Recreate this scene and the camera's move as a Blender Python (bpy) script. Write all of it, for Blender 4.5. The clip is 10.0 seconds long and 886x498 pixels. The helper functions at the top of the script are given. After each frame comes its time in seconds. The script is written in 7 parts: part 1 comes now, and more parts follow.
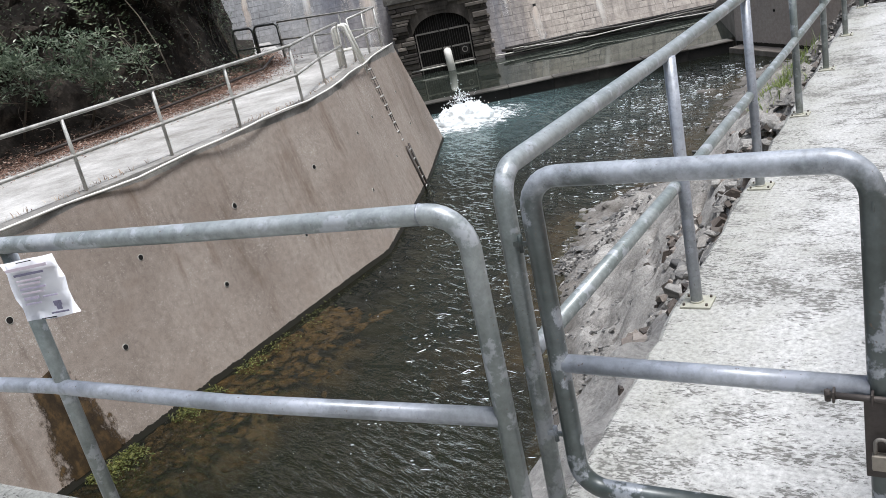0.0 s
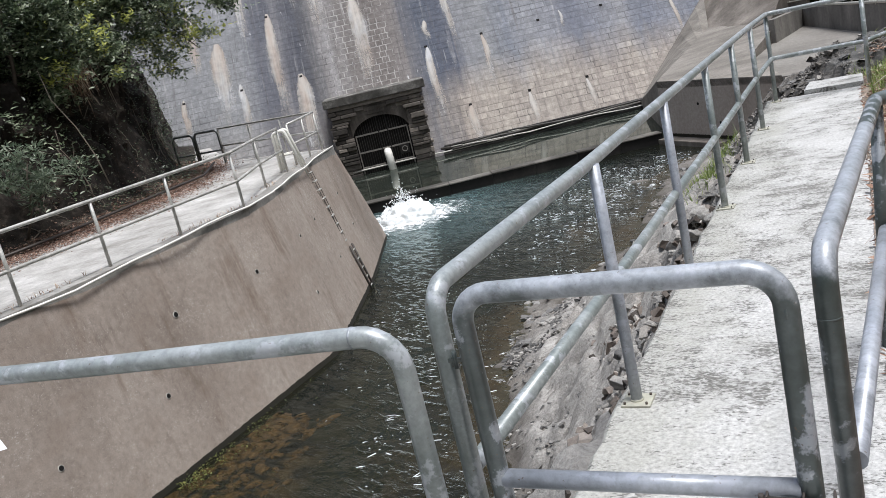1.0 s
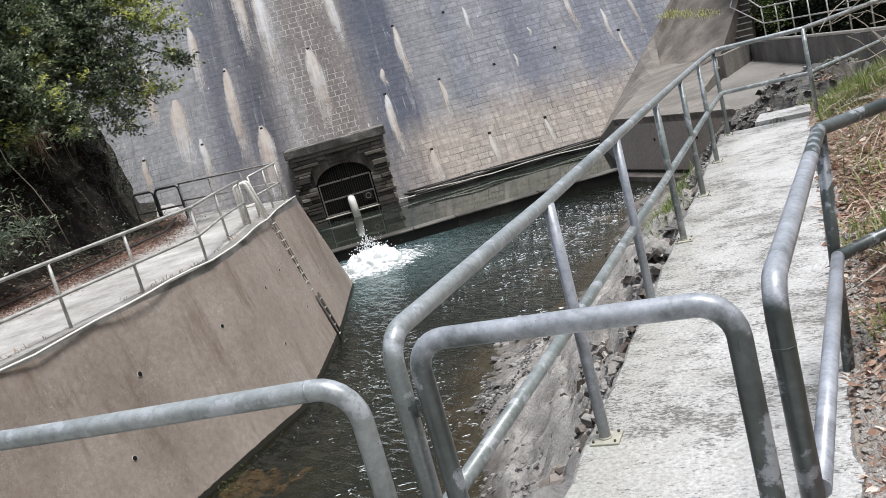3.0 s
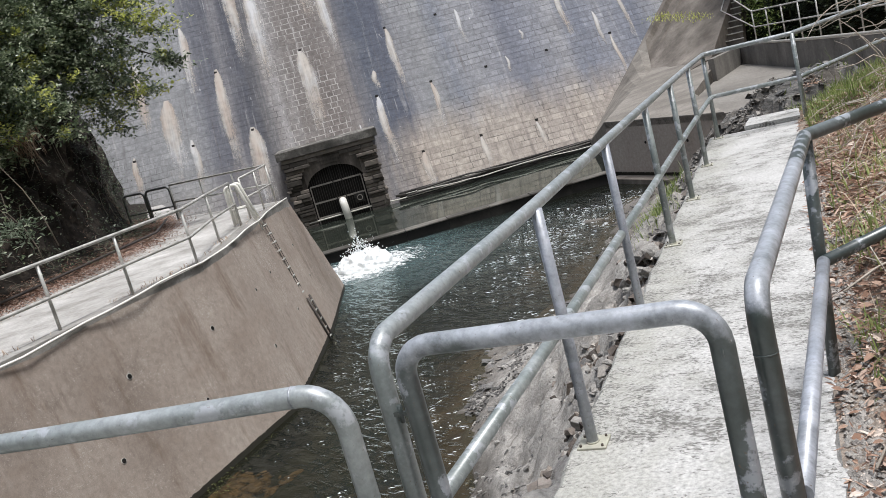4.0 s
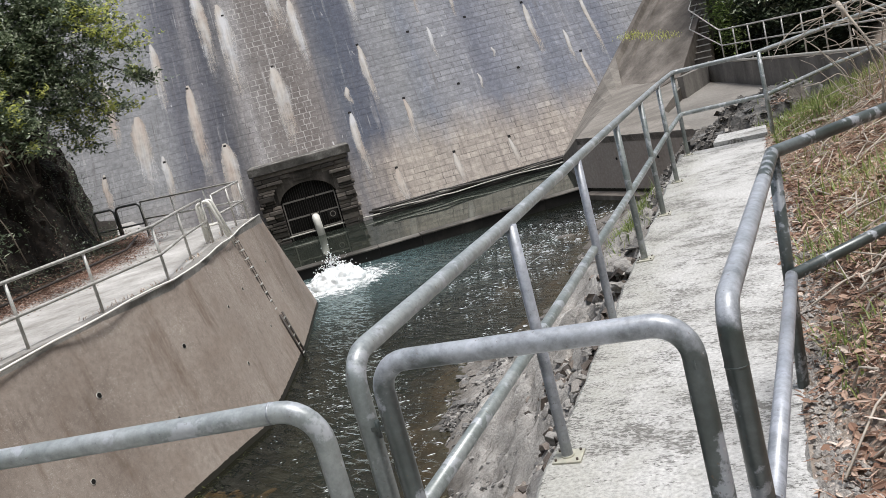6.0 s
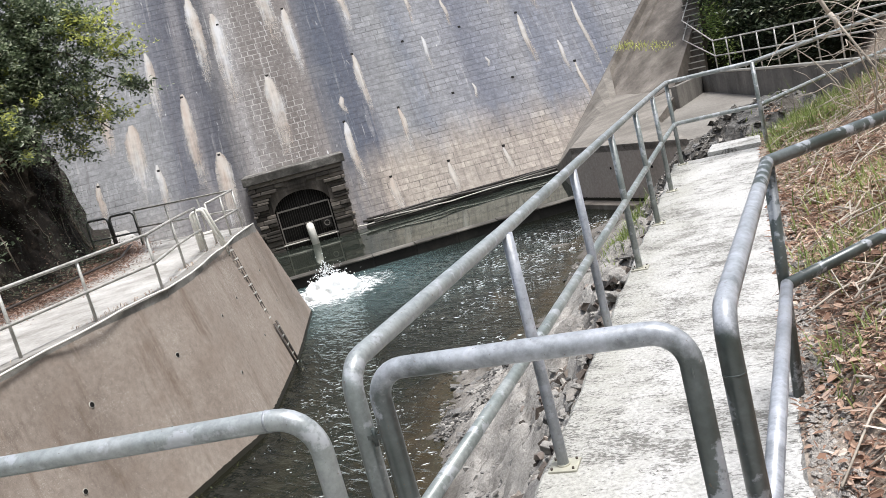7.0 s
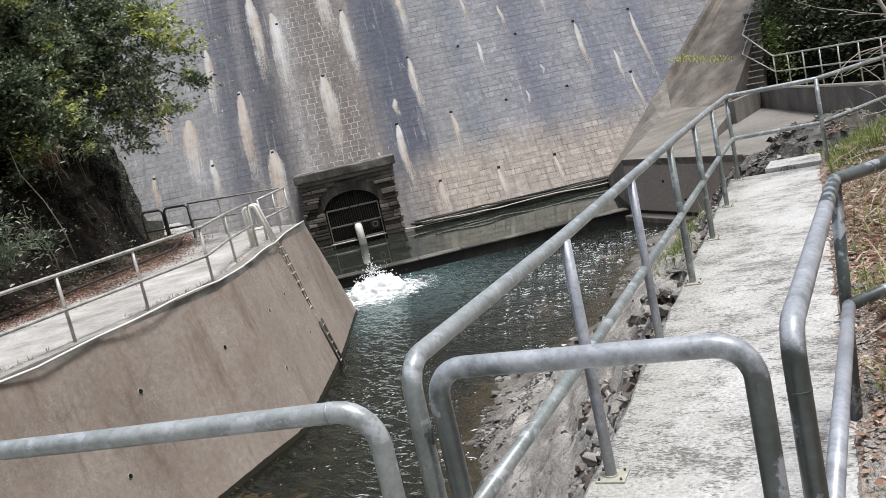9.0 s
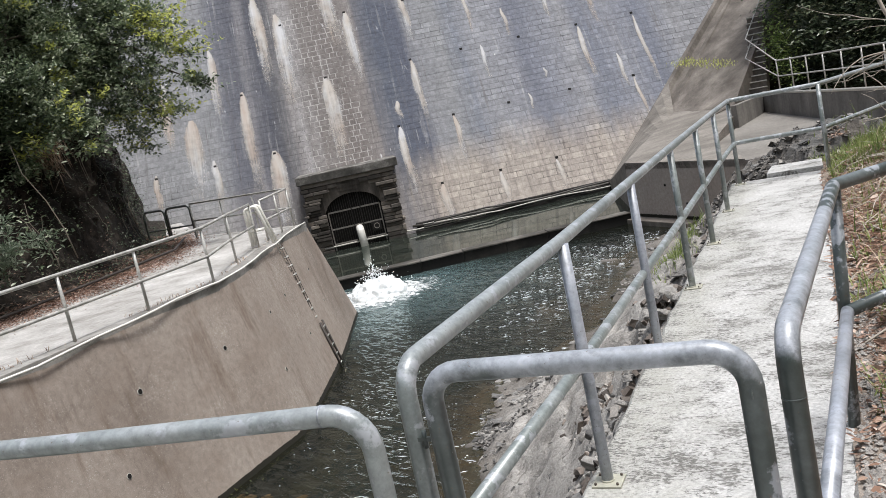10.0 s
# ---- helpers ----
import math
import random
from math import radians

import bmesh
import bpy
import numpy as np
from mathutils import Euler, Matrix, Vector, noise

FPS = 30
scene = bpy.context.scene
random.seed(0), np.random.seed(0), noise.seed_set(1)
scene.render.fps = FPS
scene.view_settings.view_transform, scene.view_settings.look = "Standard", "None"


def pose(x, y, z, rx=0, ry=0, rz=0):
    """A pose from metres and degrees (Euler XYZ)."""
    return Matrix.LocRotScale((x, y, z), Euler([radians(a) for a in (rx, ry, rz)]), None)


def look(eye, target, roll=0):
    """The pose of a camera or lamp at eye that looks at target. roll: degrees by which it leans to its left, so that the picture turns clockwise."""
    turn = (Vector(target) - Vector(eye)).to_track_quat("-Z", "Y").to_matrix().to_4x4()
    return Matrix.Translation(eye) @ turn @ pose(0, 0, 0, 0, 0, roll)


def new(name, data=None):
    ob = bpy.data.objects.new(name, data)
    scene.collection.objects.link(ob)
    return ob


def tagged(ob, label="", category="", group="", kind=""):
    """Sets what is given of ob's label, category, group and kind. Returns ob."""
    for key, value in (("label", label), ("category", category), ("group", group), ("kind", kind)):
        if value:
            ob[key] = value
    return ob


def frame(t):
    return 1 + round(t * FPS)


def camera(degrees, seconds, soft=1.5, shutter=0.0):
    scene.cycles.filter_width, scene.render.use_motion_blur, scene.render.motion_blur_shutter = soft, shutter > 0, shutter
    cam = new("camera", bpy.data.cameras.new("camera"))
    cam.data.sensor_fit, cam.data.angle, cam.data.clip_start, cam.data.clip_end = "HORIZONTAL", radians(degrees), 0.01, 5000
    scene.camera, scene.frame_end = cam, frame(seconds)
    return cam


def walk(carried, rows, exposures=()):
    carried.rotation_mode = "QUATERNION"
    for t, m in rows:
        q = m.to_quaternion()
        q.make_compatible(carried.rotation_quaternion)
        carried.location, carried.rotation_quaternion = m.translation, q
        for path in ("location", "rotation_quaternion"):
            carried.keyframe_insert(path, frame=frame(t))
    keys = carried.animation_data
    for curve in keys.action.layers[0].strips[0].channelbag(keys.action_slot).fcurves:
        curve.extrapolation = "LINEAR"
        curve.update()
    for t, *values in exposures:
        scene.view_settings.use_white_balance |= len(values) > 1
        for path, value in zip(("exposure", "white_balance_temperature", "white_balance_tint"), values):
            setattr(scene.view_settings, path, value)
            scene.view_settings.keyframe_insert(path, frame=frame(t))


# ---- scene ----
cam = camera(55.2, 10.0, 0.65)
PATH = [
    (0, (0.975, -3.402, 1.68), (-0.059, -1.821, 1.022), -12.4),
    (0.5, (0.991, -3.393, 1.714), (0.052, -1.733, 1.109), -12.1),
    (1, (1.026, -3.386, 1.74), (0.112, -1.672, 1.264), -13.4),
    (1.5, (1.048, -3.381, 1.742), (0.157, -1.639, 1.329), -14.2),
    (2, (1.045, -3.365, 1.742), (0.178, -1.607, 1.347), -14.7),
    (2.5, (1.05, -3.36, 1.734), (0.198, -1.593, 1.343), -15.3),
    (3, (1.053, -3.359, 1.732), (0.22, -1.584, 1.336), -15.4),
    (4.5, (1.077, -3.354, 1.743), (0.277, -1.564, 1.349), -15.2),
    (5, (1.075, -3.364, 1.742), (0.3, -1.561, 1.353), -15.3),
    (6.5, (1.071, -3.382, 1.748), (0.326, -1.563, 1.379), -14.9),
    (7, (1.064, -3.382, 1.744), (0.329, -1.557, 1.384), -14.8),
    (7.5, (1.047, -3.394, 1.747), (0.316, -1.567, 1.393), -14.0),
    (8, (1.033, -3.419, 1.749), (0.285, -1.597, 1.405), -13.5),
    (8.5, (1.023, -3.421, 1.749), (0.225, -1.617, 1.418), -13.1),
    (9, (1.023, -3.421, 1.75), (0.193, -1.63, 1.427), -12.7),
    (9.5, (1.029, -3.416, 1.751), (0.193, -1.628, 1.43), -12.4),
    (10, (1.037, -3.406, 1.748), (0.204, -1.616, 1.431), -12.3),
]
EXPOSURES = [(0.0, 0.31, 6150, 10), (1.5, 0.27, 6250, 10), (3.0, 0.27, 6300, 10), (5.0, 0.19, 6400, 10), (6.5, 0.18, 6440, 10), (7.0, 0.54, 6420, 10), (8.0, 0.54, 6420, 10), (8.5, 0.5, 6420, 10), (9.0, 0.27, 6400, 10), (10.0, 0.3, 6400, 10)]
walk(cam, [(t, look(eye, target, roll)) for t, eye, target, roll in PATH], EXPOSURES)

# ---- world and sun ----
world = bpy.data.worlds.new("sky")
scene.world = world
world.use_nodes = True
wt = world.node_tree
wt.nodes.clear()
sky = wt.nodes.new("ShaderNodeTexSky")
sky.sky_type = "NISHITA"
sky.sun_disc = False
SUN_ELEV, SUN_AZ = 75.0, 105.0      # degrees; azimuth clockwise from +y
sky.sun_elevation, sky.sun_rotation = radians(SUN_ELEV), radians(SUN_AZ)
sky.air_density, sky.dust_density = 1.4, 4.0
hs = wt.nodes.new("ShaderNodeHueSaturation")
hs.inputs["Saturation"].default_value = 0.62
bg = wt.nodes.new("ShaderNodeBackground")
bg.inputs["Strength"].default_value = 0.12
wo = wt.nodes.new("ShaderNodeOutputWorld")
wt.links.new(sky.outputs[0], hs.inputs["Color"])
wt.links.new(hs.outputs[0], bg.inputs["Color"])
wt.links.new(bg.outputs[0], wo.inputs["Surface"])

sun_data = bpy.data.lights.new("sun", "SUN")
sun_data.energy, sun_data.angle, sun_data.color = 2.85, radians(14), (1.0, 0.985, 0.965)
sun = new("sun", sun_data)
_a, _e = radians(SUN_AZ), radians(SUN_ELEV)
sun_dir = Vector((math.sin(_a) * math.cos(_e), math.cos(_a) * math.cos(_e), math.sin(_e)))
sun.matrix_world = look(sun_dir * 60, (0, 0, 0))


# ---- materials ----
class Nodes:
    """A small writer of node trees."""

    def __init__(self, name):
        self.mat = bpy.data.materials.new(name)
        self.mat.use_nodes = True
        self.t = self.mat.node_tree
        self.t.nodes.clear()
        self.out = self.t.nodes.new("ShaderNodeOutputMaterial")

    def n(self, kind, **inputs):
        node = self.t.nodes.new(kind)
        for k, v in inputs.items():
            self.put(node, k.replace("_", " "), v)
        return node

    def put(self, node, key, v):
        sock = node.inputs[key]
        if isinstance(v, bpy.types.NodeSocket):
            self.t.links.new(v, sock)
        else:
            sock.default_value = v

    def pos(self, scale=(1, 1, 1), turn=0.0):
        g = self.n("ShaderNodeNewGeometry")
        m = self.n("ShaderNodeMapping")
        self.t.links.new(g.outputs["Position"], m.inputs["Vector"])
        if turn:
            r = self.n("ShaderNodeVectorRotate")
            r.rotation_type = "Z_AXIS"
            r.inputs["Angle"].default_value = radians(turn)
            self.t.links.new(g.outputs["Position"], r.inputs["Vector"])
            self.t.links.new(r.outputs[0], m.inputs["Vector"])
        m.inputs["Scale"].default_value = scale
        return m.outputs[0]

    def noise(self, vec, scale, detail=4, rough=0.6, distort=0.0):
        t = self.n("ShaderNodeTexNoise", Vector=vec, Scale=scale, Detail=detail, Roughness=rough, Distortion=distort)
        return t.outputs["Fac"]

    def ramp(self, fac, *stops):
        r = self.n("ShaderNodeValToRGB", Fac=fac)
        el = r.color_ramp.elements
        while len(el) < len(stops):
            el.new(0.5)
        for e, (p, c) in zip(el, stops):
            e.position = p
            e.color = (*c, 1) if not isinstance(c, (int, float)) else (c, c, c, 1)
        return r.outputs["Color"]

    def mix(self, fac, a, b, blend="MIX"):
        m = self.t.nodes.new("ShaderNodeMix")
        m.data_type, m.blend_type = "RGBA", blend
        for key, v in ((0, fac), (6, a), (7, b)):
            if isinstance(v, bpy.types.NodeSocket):
                self.t.links.new(v, m.inputs[key])
            elif key:
                m.inputs[key].default_value = (*v, 1) if len(v) == 3 else v
            else:
                m.inputs[key].default_value = v
        return m.outputs[2]

    def math(self, op, a, b=0.0):
        m = self.n("ShaderNodeMath")
        m.operation = op
        for i, v in enumerate((a, b)):
            if isinstance(v, bpy.types.NodeSocket):
                self.t.links.new(v, m.inputs[i])
            else:
                m.inputs[i].default_value = v
        return m.outputs[0]

    def z(self):
        g = self.n("ShaderNodeNewGeometry")
        s = self.n("ShaderNodeSeparateXYZ", Vector=g.outputs["Position"])
        return s.outputs["Z"]

    def bump(self, height, strength=0.3, distance=0.02, normal=None):
        b = self.n("ShaderNodeBump", Height=height, Strength=strength, Distance=distance)
        if normal is not None:
            self.t.links.new(normal, b.inputs["Normal"])
        return b.outputs[0]

    def done(self, color, rough=0.8, normal=None, metal=0.0, spec=0.3):
        p = self.n("ShaderNodeBsdfPrincipled")
        self.put(p, "Base Color", color if isinstance(color, bpy.types.NodeSocket) else (*color, 1))
        self.put(p, "Roughness", rough)
        self.put(p, "Metallic", metal)
        self.put(p, "Specular IOR Level", spec)
        if normal is not None:
            self.t.links.new(normal, p.inputs["Normal"])
        self.t.links.new(p.outputs[0], self.out.inputs["Surface"])
        self.p = p
        return self.mat


def concrete(name, dark, mid, light, streak=(1, 1, 1), scale=0.6, wet_below=None, bump=0.35, turn=0.0, speck=False):
    """Weathered concrete: broad stains, mottling and grit; wet_below: height under which algae keeps it dark."""
    k = Nodes(name)
    v = k.pos()
    broad = k.noise(k.pos(streak, turn), scale, 6, 0.62)
    fine = k.noise(v, 9.0, 8, 0.7)
    grit = k.noise(v, 70.0, 4, 0.7)
    c = k.ramp(broad, (0.3, dark), (0.5, mid), (0.72, light))
    c = k.mix(0.55, c, k.ramp(fine, (0.3, 0.32), (0.5, 0.5), (0.72, 0.68)), "OVERLAY")
    c = k.mix(0.45, c, k.ramp(grit, (0.3, 0.3), (0.5, 0.5), (0.75, 0.72)), "OVERLAY")
    if speck:
        sp = k.noise(k.pos((1, 1, 1.6)), 15.0, 7, 0.8)
        zone = k.noise(k.pos((1, 0.6, 1.2)), 1.1, 4, 0.6)
        lots = k.math("ADD", sp, k.math("MULTIPLY", k.math("SUBTRACT", zone, 0.5), 0.35))
        c = k.mix(k.ramp(lots, (0.58, 0.0), (0.66, 0.5)), c, (0.6, 0.55, 0.5))
        c = k.mix(k.ramp(sp, (0.31, 0.8), (0.37, 0.0)), c, (0.1, 0.082, 0.066))
        c = k.mix(k.ramp(zone, (0.36, 0.3), (0.46, 0.0)), c, (0.27, 0.21, 0.17))
        pebble = k.noise(k.pos(), 55.0, 3, 0.6)
        c = k.mix(k.ramp(k.math("ADD", pebble, k.math("MULTIPLY", k.math("SUBTRACT", zone, 0.5), 0.3)), (0.66, 0.0), (0.7, 0.75)), c, (0.66, 0.62, 0.57))
        run = k.noise(k.pos((1.4, 1.4, 0.12)), 1.0, 6, 0.7)
        c = k.mix(k.ramp(run, (0.55, 0.0), (0.68, 0.6)), c, (0.165, 0.115, 0.083))
        drip = k.noise(k.pos((4.5, 4.5, 0.3)), 1.0, 5, 0.65)
        c = k.mix(k.math("MULTIPLY", k.ramp(drip, (0.58, 0.0), (0.7, 0.4)), k.ramp(zone, (0.42, 0.2), (0.56, 1.0))), c, (0.14, 0.11, 0.09))
        c = k.mix(k.math("MULTIPLY", k.ramp(drip, (0.3, 0.25), (0.4, 0.0)), k.ramp(zone, (0.4, 1.0), (0.55, 0.2))), c, (0.47, 0.42, 0.375))
    if wet_below is not None:
        edge = k.math("ADD", k.z(), k.math("MULTIPLY", fine, -0.12))
        w = k.math("GREATER_THAN", edge, wet_below - 0.06)
        c = k.mix(w, (0.022, 0.02, 0.014), c)
    h = k.math("ADD", k.math("MULTIPLY", fine, 0.7), k.math("MULTIPLY", grit, 0.35))
    return k.done(c, 0.88, k.bump(h, bump, 0.02))


M_WALL = concrete("wall_concrete", (0.25, 0.206, 0.174), (0.335, 0.282, 0.242), (0.39, 0.338, 0.294), (1, 1, 0.6), 0.45, wet_below=-3.8, speck=True)
M_PATH = concrete("path_concrete", (0.21, 0.198, 0.178), (0.4, 0.386, 0.367), (0.6, 0.586, 0.566), (1, 1, 1), 0.9)
M_BLOCK = concrete("abutment_concrete", (0.29, 0.25, 0.217), (0.37, 0.324, 0.29), (0.43, 0.39, 0.352), (1, 1, 0.5), 0.4, wet_below=-3.6)
M_RAMP = concrete("ramp_concrete", (0.085, 0.074, 0.063), (0.15, 0.132, 0.116), (0.27, 0.243, 0.213), (1, 1, 0.5), 0.8)
M_WEIR = concrete("weir_concrete", (0.025, 0.023, 0.02), (0.09, 0.083, 0.073), (0.24, 0.224, 0.2), (1, 1, 1), 0.5)
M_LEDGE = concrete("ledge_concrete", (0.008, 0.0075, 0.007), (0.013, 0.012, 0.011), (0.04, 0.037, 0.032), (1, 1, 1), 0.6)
M_APRON = concrete("apron_concrete", (0.15, 0.139, 0.124), (0.21, 0.195, 0.177), (0.26, 0.246, 0.224), (1, 1, 1), 0.5)
M_SCREED = concrete("abutment_screed", (0.13, 0.118, 0.104), (0.21, 0.192, 0.17), (0.3, 0.276, 0.248), (0.5, 1, 1), 0.9)
M_EDGE = concrete("path_edge_concrete", (0.16, 0.152, 0.14), (0.27, 0.258, 0.24), (0.46, 0.446, 0.42), (1, 1, 1), 1.3)
M_DARKCON = concrete("old_parapet_concrete", (0.085, 0.08, 0.074), (0.17, 0.159, 0.146), (0.27, 0.254, 0.232), (1, 1, 0.3), 0.8)


def deck_material():
    """Brushed walkway concrete: pale, with dark flecks drawn out across the walk."""
    k = Nodes("deck_concrete")
    broad = k.noise(k.pos(), 1.1, 6, 0.65)
    fleck = k.noise(k.pos((10.0, 24.0, 8.0)), 3.3, 8, 0.72, 0.6)
    grit = k.noise(k.pos(), 45.0, 6, 0.75)
    c = k.ramp(k.math("ADD", k.math("MULTIPLY", broad, 0.6), k.math("MULTIPLY", k.noise(k.pos(), 3.0, 6, 0.7), 0.4)), (0.36, (0.35, 0.346, 0.328)), (0.5, (0.465, 0.46, 0.446)), (0.62, (0.54, 0.535, 0.523)))
    gx = k.n("ShaderNodeSeparateXYZ", Vector=k.n("ShaderNodeNewGeometry").outputs["Position"]).outputs["X"]
    algae = k.math("ADD", k.math("MULTIPLY", gx, -0.9), k.math("MULTIPLY", k.noise(k.pos((1.5, 0.8, 1)), 1.6, 6, 0.7), 1.6))
    c = k.mix(k.ramp(algae, (0.4, 0.0), (0.85, 0.65)), c, (0.33, 0.325, 0.285))
    mid = k.noise(k.pos((1.0, 1.6, 1)), 4.5, 6, 0.7)
    patchy = k.noise(k.pos((8.0, 22.0, 8.0)), 1.5, 8, 0.7, 0.5)
    c = k.mix(k.ramp(k.math("MULTIPLY", patchy, k.math("ADD", k.math("MULTIPLY", k.math("ADD", broad, mid), -1.1), 2.0)), (0.5, 0.0), (0.58, 0.4)), c, (0.24, 0.232, 0.215))
    wear = k.math("MULTIPLY", fleck, k.math("ADD", k.math("MULTIPLY", k.math("ADD", broad, mid), -1.1), 2.0))
    c = k.mix(k.ramp(wear, (0.504, 0.0), (0.519, 0.9)), c, (0.13, 0.126, 0.116))
    c = k.mix(0.6, c, k.ramp(grit, (0.3, 0.12), (0.5, 0.5), (0.7, 0.82)), "OVERLAY")
    h = k.math("ADD", k.math("MULTIPLY", fleck, -0.8), k.math("MULTIPLY", grit, 0.4))
    return k.done(c, 0.85, k.bump(h, 0.22, 0.01))


M_DECK = deck_material()


def pipe_material(name, lo, mid, hi, bare=(0.5, 0.54, 0.62), rust=0.75, pale_above=None, pale_share=0.75, pale_to=9.0):
    """Painted galvanised tube: a smooth dull coat, worn to paler zinc in blotches, with chips and freckles."""
    k = Nodes(name)
    v = k.pos()
    patch = k.noise(v, 3.2, 5, 0.6, 0.3)
    worn = k.noise(v, 9.0, 8, 0.62)
    chip = k.noise(v, 38.0, 5, 0.7)
    spots = k.noise(v, 70.0, 3, 0.6)
    c = k.ramp(patch, (0.34, lo), (0.5, mid), (0.66, hi))
    c = k.mix(0.5, c, k.ramp(chip, (0.3, 0.28), (0.5, 0.5), (0.7, 0.74)), "OVERLAY")
    c = k.mix(k.ramp(worn, (0.545, 0.0), (0.585, 0.65)), c, bare)
    if pale_above is not None:      # paler above this height: light on the rail tops put into the colour
        pale_edge = k.math("ADD", k.z(), k.math("MULTIPLY", k.math("SUBTRACT", worn, 0.5), 0.35))
        reach = k.math("LESS_THAN", k.n("ShaderNodeSeparateXYZ", Vector=v).outputs["Y"], pale_to)
        c = k.mix(k.math("MULTIPLY", reach, k.ramp(k.math("SUBTRACT", pale_edge, pale_above - 0.5), (0.46, 0.0), (0.53, pale_share))), c, k.mix(k.ramp(chip, (0.35, 0.0), (0.6, 1.0)), tuple(0.72 * b for b in bare), tuple(1.1 * b for b in bare)))
    c = k.mix(k.ramp(k.math("MULTIPLY", worn, chip), (0.365, 0.0), (0.38, 0.6)), c, (0.5, 0.52, 0.53))
    c = k.mix(k.ramp(chip, (0.28, 0.55), (0.33, 0.0)), c, (0.13, 0.14, 0.135))
    c = k.mix(k.ramp(spots, (0.67, 0.0), (0.71, rust)), c, (0.13, 0.09, 0.06))
    r = k.n("ShaderNodeMapRange", Value=worn)
    r.inputs["To Min"].default_value, r.inputs["To Max"].default_value = 0.28, 0.46
    return k.done(c, r.outputs[0], k.bump(k.math("ADD", worn, k.math("MULTIPLY", chip, 0.3)), 0.2, 0.003), 0.1, 0.9)


M_PIPE = pipe_material("galvanised_pipe", (0.034, 0.045, 0.042), (0.062, 0.078, 0.075), (0.12, 0.14, 0.143), (0.46, 0.488, 0.54), 0.75, 1.06, 0.75, -0.1)
M_PIPE_PALE = pipe_material("pale_galvanised_pipe", (0.145, 0.172, 0.166), (0.225, 0.254, 0.25), (0.32, 0.345, 0.345), (0.5, 0.525, 0.57), 0.75, 1.07, 0.25)
M_ZINC = pipe_material("worn_zinc", (0.23, 0.25, 0.275), (0.33, 0.353, 0.4), (0.42, 0.445, 0.49), (0.46, 0.49, 0.56))
M_PIPE_FAR = pipe_material("weathered_pipe", (0.3, 0.29, 0.26), (0.45, 0.44, 0.41), (0.6, 0.59, 0.56), (0.6, 0.58, 0.54))
M_PIPE_DARK = pipe_material("dark_painted_pipe", (0.04, 0.045, 0.045), (0.07, 0.075, 0.075), (0.12, 0.125, 0.125), (0.12, 0.13, 0.13))


def plain(name, color, rough=0.6, metal=0.0, scale=25.0, vary=0.35, bump=0.15):
    k = Nodes(name)
    f = k.noise(k.pos(), scale, 6, 0.7)
    c = k.mix(vary, color, k.ramp(f, (0.25, 0.15), (0.5, 0.5), (0.75, 0.8)), "OVERLAY")
    return k.done(c, rough, k.bump(f, bump, 0.01), metal)


M_HOSE = plain("pale_hose", (0.55, 0.53, 0.48), 0.6)
M_HOSE_DARK = plain("dark_hose", (0.06, 0.055, 0.05), 0.5)
# black fill painted where outlet and holes would be dark with shade
M_BLACK = plain("painted_void", (0.012, 0.011, 0.01), 0.9)
M_IRON = plain("black_iron", (0.03, 0.028, 0.026), 0.55, 0.4)
M_BAR = plain("dusty_iron", (0.045, 0.041, 0.036), 0.7, 0.1)
M_IRON_PALE = plain("pale_iron_bar", (0.22, 0.205, 0.185), 0.6, 0.2)
M_WHITE_PIPE = plain("white_pipe", (0.82, 0.8, 0.74), 0.5)
M_PLATE = plain("base_plate_paint", (0.42, 0.41, 0.34), 0.6, 0.1)
M_BOLT = plain("rusty_bolt", (0.12, 0.1, 0.085), 0.6, 0.6)
M_RUST = plain("rusty_steel", (0.085, 0.074, 0.068), 0.6, 0.5, 40)
M_BRASS = plain("dull_padlock", (0.3, 0.27, 0.23), 0.45, 0.7)
M_PAPER = plain("notice_paper", (0.93, 0.93, 0.96), 0.6, 0.0, 8, 0.12, 0.05)
M_INK = plain("faded_ink", (0.5, 0.45, 0.58), 0.7, 0, 30, 0.3, 0)
M_INK_RED = plain("faded_red_ink", (0.7, 0.62, 0.7), 0.7, 0, 30, 0.3, 0)
M_INK_DARK = plain("dark_ink", (0.2, 0.19, 0.27), 0.7, 0, 30, 0.3, 0)

DAM_TURN = 29.5     # degrees of the dam's line from +x


# along the dam (metres), colour of the stone there: pale granite, slate-dark seepage bands, brown bands
DAM_BANDS = ((-20, (0.25, 0.253, 0.264)), (-12.9, (0.25, 0.253, 0.261)), (-12.3, (0.147, 0.15, 0.171)), (-11.3, (0.0946, 0.098, 0.117)),
             (-10.9, (0.191, 0.186, 0.198)), (-10.3, (0.0826, 0.0856, 0.103)), (-9.5, (0.104, 0.104, 0.113)), (-9.05, (0.234, 0.22, 0.217)),
             (-8.5, (0.286, 0.275, 0.272)), (-7.8, (0.182, 0.165, 0.156)), (-6.2, (0.156, 0.138, 0.129)), (-5.2, (0.217, 0.198, 0.19)),
             (-4.75, (0.138, 0.138, 0.153)), (-4.0, (0.0946, 0.105, 0.133)), (-2.75, (0.1, 0.107, 0.136)), (-2.25, (0.234, 0.236, 0.25)),
             (-1.0, (0.25, 0.253, 0.261)), (-0.2, (0.191, 0.203, 0.235)), (0.8, (0.268, 0.271, 0.288)), (2.1, (0.25, 0.254, 0.277)),
             (3.2, (0.161, 0.169, 0.204)), (4.2, (0.217, 0.225, 0.257)), (5.4, (0.273, 0.273, 0.287)), (6.6, (0.182, 0.194, 0.234)),
             (8.0, (0.242, 0.248, 0.276)), (9.5, (0.173, 0.185, 0.225)), (11.0, (0.26, 0.262, 0.276)))


